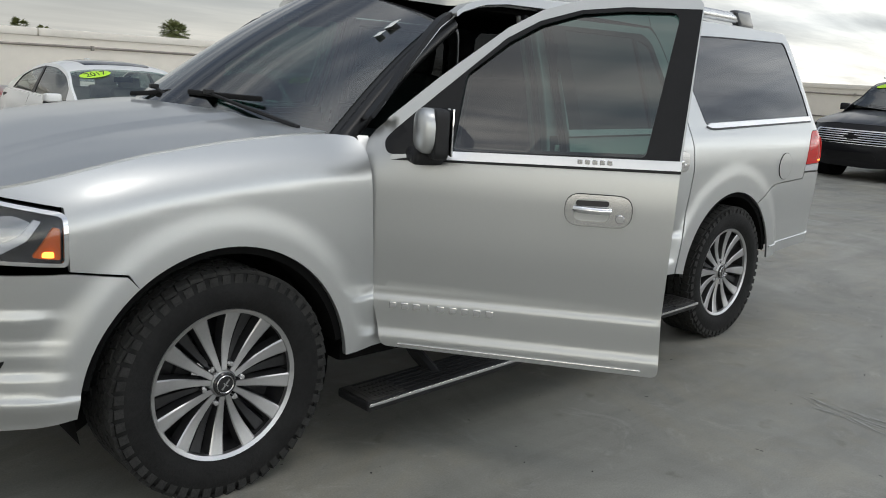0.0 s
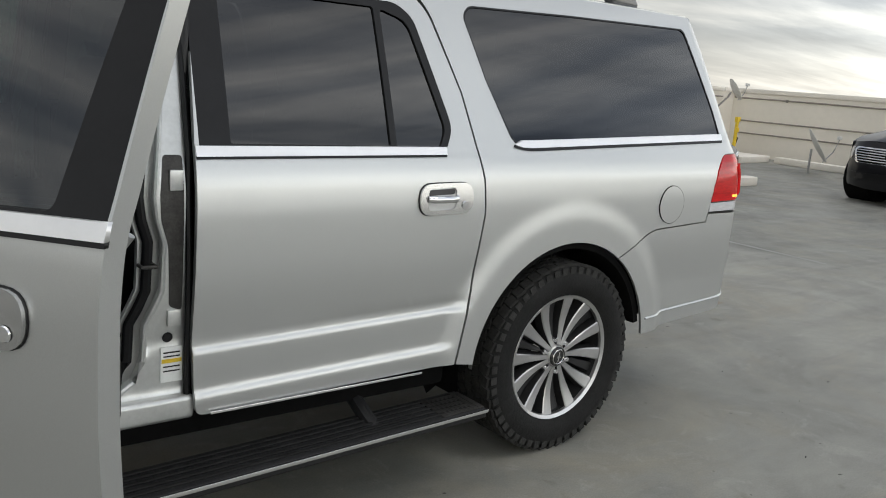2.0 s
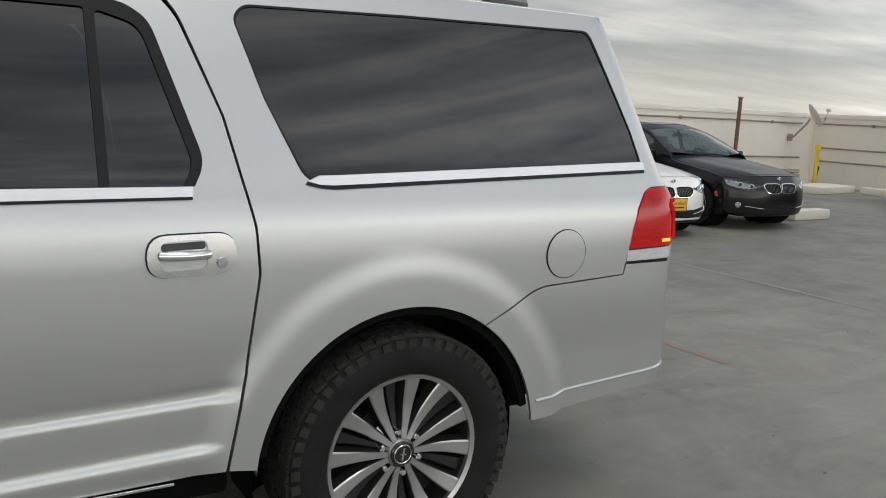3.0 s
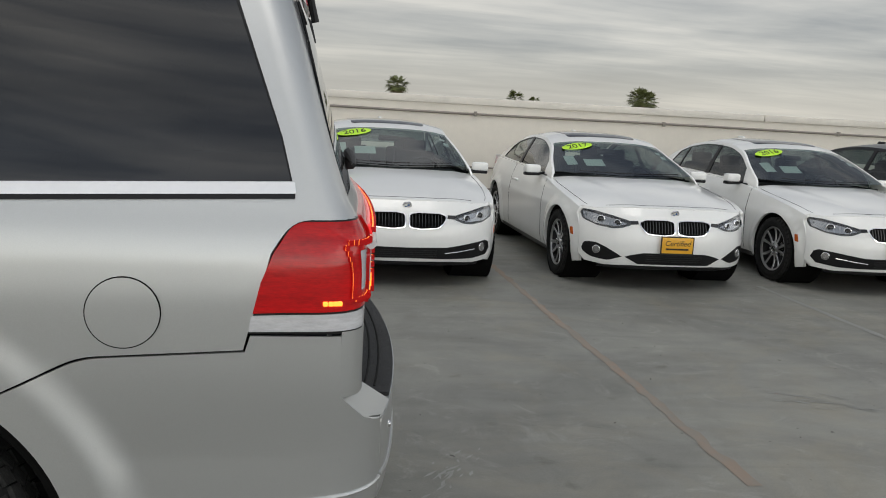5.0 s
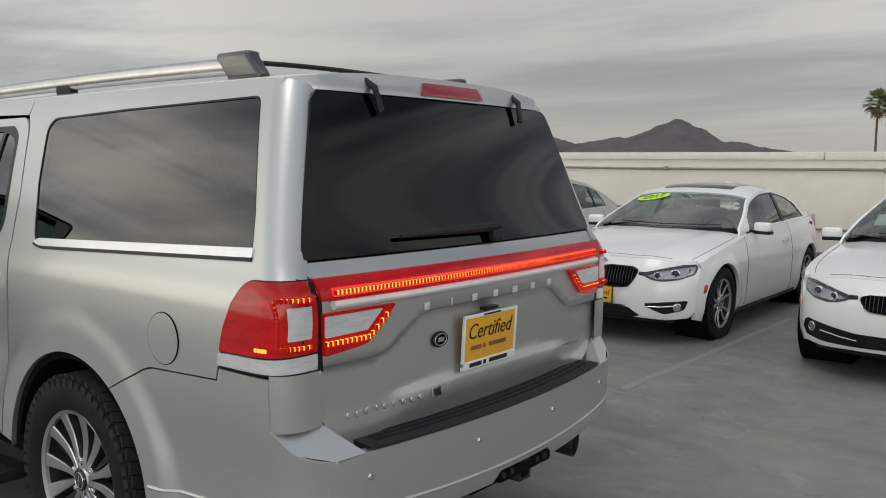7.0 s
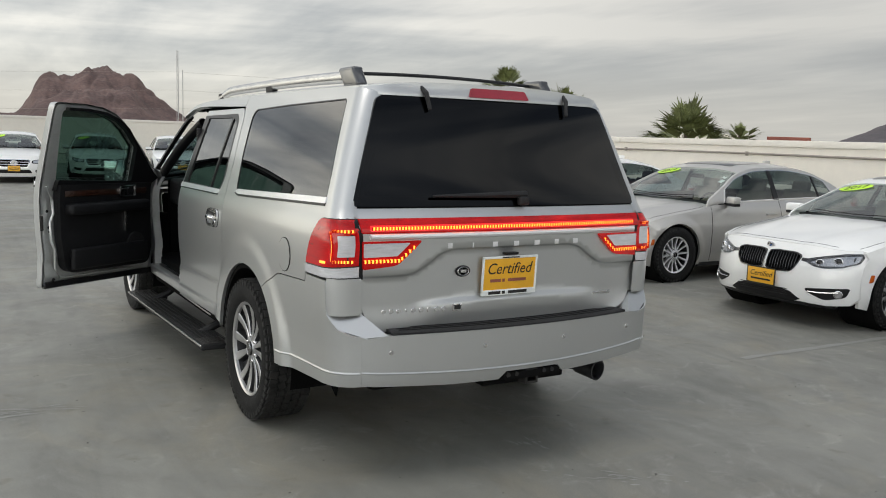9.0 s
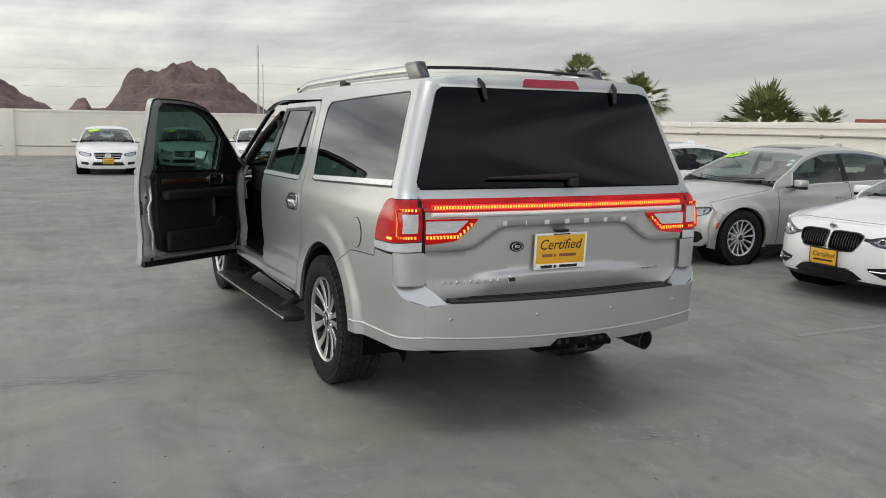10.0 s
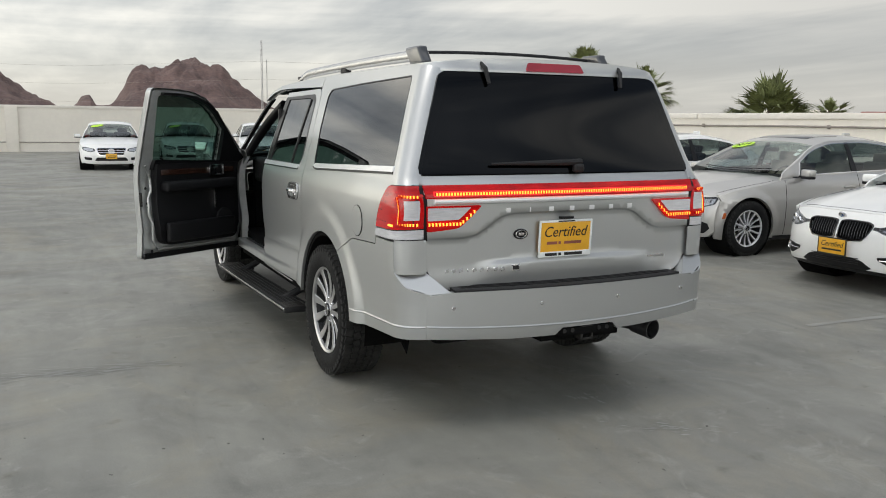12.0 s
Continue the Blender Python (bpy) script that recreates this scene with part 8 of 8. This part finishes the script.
def palm(x, y, top_z, crown, dense, seed, skirt=0.5, feather=False, label="fan palm with a ragged crown beyond the wall"):
    rnd = random.Random(seed)
    p = thing("palm_tree", pose(x, y, -6), label, "palm tree", "palms beyond the wall")
    h = top_z + 6
    bm = tube([(0.12 * math.sin(z * 0.4 + seed) * z / h, 0.1 * math.cos(z * 0.3 + seed) * z / h, z) for z in np.linspace(0, h, 14)], crown * 0.085, 10, crown * 0.055)
    part("trunk", bm, M_BARK, p)
    bm = bmesh.new()
    for i in range(dense):
        az = rnd.uniform(0, 2 * math.pi)
        el = math.asin(rnd.uniform(-0.55, 0.95))
        if feather:
            frond_into(bm, Vector((0, 0, h - crown * 0.35)), az, math.asin(rnd.uniform(-0.25, 0.99)), crown * rnd.uniform(0.9, 1.25), 0.62, 26, rnd)
            continue
        frond_into(bm, Vector((0, 0, h)), az, el, crown * rnd.uniform(0.85, 1.15), 1.15, 13, rnd)
    part("crown", bm, M_FROND, p, smooth=False)
    bm = bmesh.new()
    for i in range(int(dense * skirt)):
        az = rnd.uniform(0, 2 * math.pi)
        el = math.asin(rnd.uniform(-0.98, -0.5))
        frond_into(bm, Vector((0, 0, h - crown * 0.1)), az, el, crown * rnd.uniform(0.7, 1.0), 0.8, 8, rnd)
    part("dry_skirt", bm, M_DRYFROND, p, "hanging dead fronds", smooth=False)
    return p


def at(eye, az, el, d):
    return eye[0] + d * math.cos(radians(az)), eye[1] + d * math.sin(radians(az)), 1.56 + d * math.tan(radians(el))


E5, E12, E6, E0 = (4.87, -2.83), (8.25, -2.54), (5.8, -2.63), (-1.33, -3.44)
for i, (eye, az, el, d, crown, dense) in enumerate((
        (E5, 84.4, 1.70, 95, 1.5, 46), (E5, 76.4, 1.22, 120, 1.6, 40), (E5, 75.1, 1.08, 120, 1.1, 30), (E5, 67.8, 1.45, 95, 1.6, 46), (E5, 97.6, 1.9, 75, 1.5, 40),
        (E6, 101.1, 3.9, 70, 1.3, 40), (E6, 100.0, 3.5, 72, 1.4, 44), (E6, 98.5, 1.75, 70, 1.5, 44),
        (E12, 145.1, 3.9, 42, 1.6, 30), (E12, 141.1, 2.7, 46, 1.8, 30), (E12, 133.4, 1.2, 31, 1.9, 34), (E12, 129.9, 1.0, 50, 1.3, 26),
        (E0, 64.9, 1.55, 95, 1.6, 46))):
    x, y, z = at(eye, az, el, d)
    palm(x, y, z, crown, int(dense * 1.7), 40 + i, 0.9 if i in (0, 1, 2, 3, 4, 12) else 0.35, 8 <= i <= 11)

x, y, z = at(E12, 166.5, 5.0, 130)
mast = thing("radio_mast", pose(x, y, -6), "thin steel radio mast with guy wires far off", "mast")
bm = bmesh.new()
for k in range(3):
    a = 2 * math.pi * k / 3
    tube_into(bm, [(0.16 * math.cos(a), 0.16 * math.sin(a), 0), (0.12 * math.cos(a), 0.12 * math.sin(a), z + 6)], 0.035, 5)
for k in range(24):
    zz = 1 + k * (z + 4) / 24
    a = 2 * math.pi * k / 3
    tube_into(bm, [(0.15 * math.cos(a), 0.15 * math.sin(a), zz), (0.15 * math.cos(a + 2.1), 0.15 * math.sin(a + 2.1), zz + 0.6)], 0.02, 4)
part("lattice", bm, M_GALV, mast)
part("pole", tube([(0.9, 0.5, 0), (0.9, 0.5, z + 3.2)], 0.07, 6), M_GALV, mast)
for zz in np.linspace(3.0, z + 3.0, 6):
    part("cable", tube([(-30, -70, zz - 0.4), (-10, -25, zz - 1.1), (0, 0, zz), (10, 16, zz - 0.6), (22, 35, zz - 0.9)], 0.010, 4), M_PIPE, mast, "thin overhead cable")

x, y, z = at(E12, 127.0, 0.8, 90)
roof_house = thing("house", pose(x, y, -6, 0, 0, 35), "distant building with a dark red roof", "house")
part("wall", boxes(((0, 0, 2.9), (3.6, 4.0, 5.8)), bevel=0.05), M_WALL, roof_house, smooth=False)
part("roof", boxes(((0, 0, z + 6 - 0.25), (3.9, 4.2, 0.6)), ((0, 0, z + 5.4), (3.5, 3.9, 1.0)), bevel=0.08), M_TERRA, roof_house)
x, y, z = at(E12, 131.6, 0.9, 95)
hall = thing("house", pose(x, y, -6, 0, 0, 20), "distant pale flat-roofed building", "house")
part("wall", boxes(((0, 0, (z + 6) / 2), (7, 5, z + 6)), bevel=0.05), M_WALL, hall, smooth=False)


# ---- roof equipment by the east corner ----
def dish(m, size, arm, label, bent=False):
    d = thing("satellite_dish", m, label, "satellite dish", "satellite dishes")
    if bent:
        part("mast_pipe", tube([(-0.32, 0.40, arm - 0.48), (-0.26, 0.32, arm - 0.46), (-0.04, 0.05, arm - 0.12), (0, 0, arm)], 0.028, 8), M_GALV, d)
        part("foot_plate", boxes(((-0.32, 0.40, arm - 0.48), (0.16, 0.05, 0.18), (0, 0, 40)), bevel=0.01), M_PIPE, d)
    else:
        part("mast_pipe", tube([(0, 0, 0), (0, 0, arm)], 0.025, 8), M_GALV, d)
    bm = lathe([(0.001, 0.0), (size * 0.25, 0.012), (size * 0.4, 0.035), (size * 0.5, 0.062), (size * 0.5, 0.070), (size * 0.3, 0.030), (0.001, 0.010)], 32, "X")
    tilt = pose(0.06, 0, arm + 0.05, 0, -32, 0)
    part("reflector", bm, M_DISH, d, "pale grey dish reflector", m=tilt)
    part("feed_arm", tube([tilt @ Vector((0.0, 0, -size * 0.45)), tilt @ Vector((size * 0.35, 0, -size * 0.32)), tilt @ Vector((size * 0.6, 0, -size * 0.1))], 0.014, 6), M_GALV, d)
    part("feed_horn", boxes((tilt @ Vector((size * 0.62, 0, -size * 0.06)), (0.10, 0.08, 0.08)), bevel=0.02), M_DISH, d)
    return d


dish(pose(20.5, 9.85, 0, 0, 0, -40), 0.62, 1.66, "grey satellite dish on a bent arm fixed to the wall", True)
dish(pose(18.85, 6.5, 0, 0, 0, -55), 0.85, 0.55, "pale satellite dish on a short mast")
v = thing("gas_meter", pose(20.3, 9.4, 0), "yellow valve post with pipes by the wall", "valve post")
part("post", tube([(0, 0, 0), (0, 0, 0.95)], 0.045, 8), M_SAFETY, v)
part("valve", boxes(((0, 0, 0.98), (0.12, 0.10, 0.14)), bevel=0.02), M_SAFETY, v)
part("valve", boxes(((0, -0.02, 0.72), (0.10, 0.09, 0.12)), bevel=0.02), M_SAFETY, v)
part("elbow", tube([(0, 0, 0.55), (0.25, 0.1, 0.5), (0.4, 0.3, 0.1)], 0.03, 8), M_STEEL, v)
pl = thing("steel_pole", pose(18.15, 10.05, 0), "rusty steel pole beside the wall", "pole")
part("post", tube([(0, 0, 0), (0, 0, 2.05)], 0.045, 10), material("rusted_steel", (0.20, 0.11, 0.07), 0.8, 0.3, vary=0.4, vscale=8), pl)
part("cap", boxes(((0, 0, 2.06), (0.10, 0.10, 0.03)), bevel=0.008), M_PIPE, pl)
for j, (cx, cy, ln, wd, rz) in enumerate(((14.2, 5.25, 0.9, 0.25, 0), (19.6, 8.7, 1.6, 0.8, 8), (20.2, 6.0, 4.4, 0.3, 84))):
    k = thing("concrete_kerb", pose(cx, cy, 0, 0, 0, rz), "low concrete curb block on the deck", "kerb", "curb blocks")
    part("block", boxes(((0, 0, 0.08), (ln, wd, 0.16)), bevel=0.03), M_CAP, k)

# ---- marks on the deck ----
def scuff(cx, cy, ln, wd, rz, n, seed):
    rnd = random.Random(seed)
    bm = bmesh.new()
    for i in range(n):
        x0, y0 = rnd.gauss(0, ln * 0.35), rnd.gauss(0, wd * 0.35)
        l, w, a = rnd.uniform(0.08, 0.35) * ln, rnd.uniform(0.003, 0.009), rnd.gauss(0, 0.25)
        d, s = Vector((math.cos(a), math.sin(a), 0)), Vector((-math.sin(a), math.cos(a), 0))
        p = Vector((x0, y0, 0.0015 + i * 0.00003))
        q = [bm.verts.new(p - d * l / 2), bm.verts.new(p + s * w), bm.verts.new(p + d * l / 2), bm.verts.new(p - s * w)]
        bm.faces.new(q[::-1])
    bmesh.ops.recalc_face_normals(bm, faces=bm.faces[:])
    solid("scuff_mark", bm, M_SCUFF, "chalky tyre scuff on the concrete", "scuff mark", pose(cx, cy, 0, 0, 0, rz), kind="stuff", smooth=False)


scuff(2.70, -2.5, 0.9, 0.16, 86, 60, 1)
scuff(5.0, 0.40, 0.35, 0.14, 60, 26, 2)
scuff(4.4, 0.25, 0.25, 0.08, 20, 14, 3)
scuff(7.3, 1.2, 0.7, 0.3, -20, 24, 4)
bm = bmesh.new()
for i in range(55):
    x, y = random.uniform(-1, 8), random.uniform(-4.5, 3.5)
    if -0.9 < y < 0.9 and x < 4.6:
        continue
    bmesh.ops.create_icosphere(bm, subdivisions=1, radius=random.uniform(0.002, 0.004), matrix=Matrix.Translation((x, y, 0.004)))
solid("grit", bm, M_STEEL, "small dark stones and debris on the deck", "grit", kind="stuff")
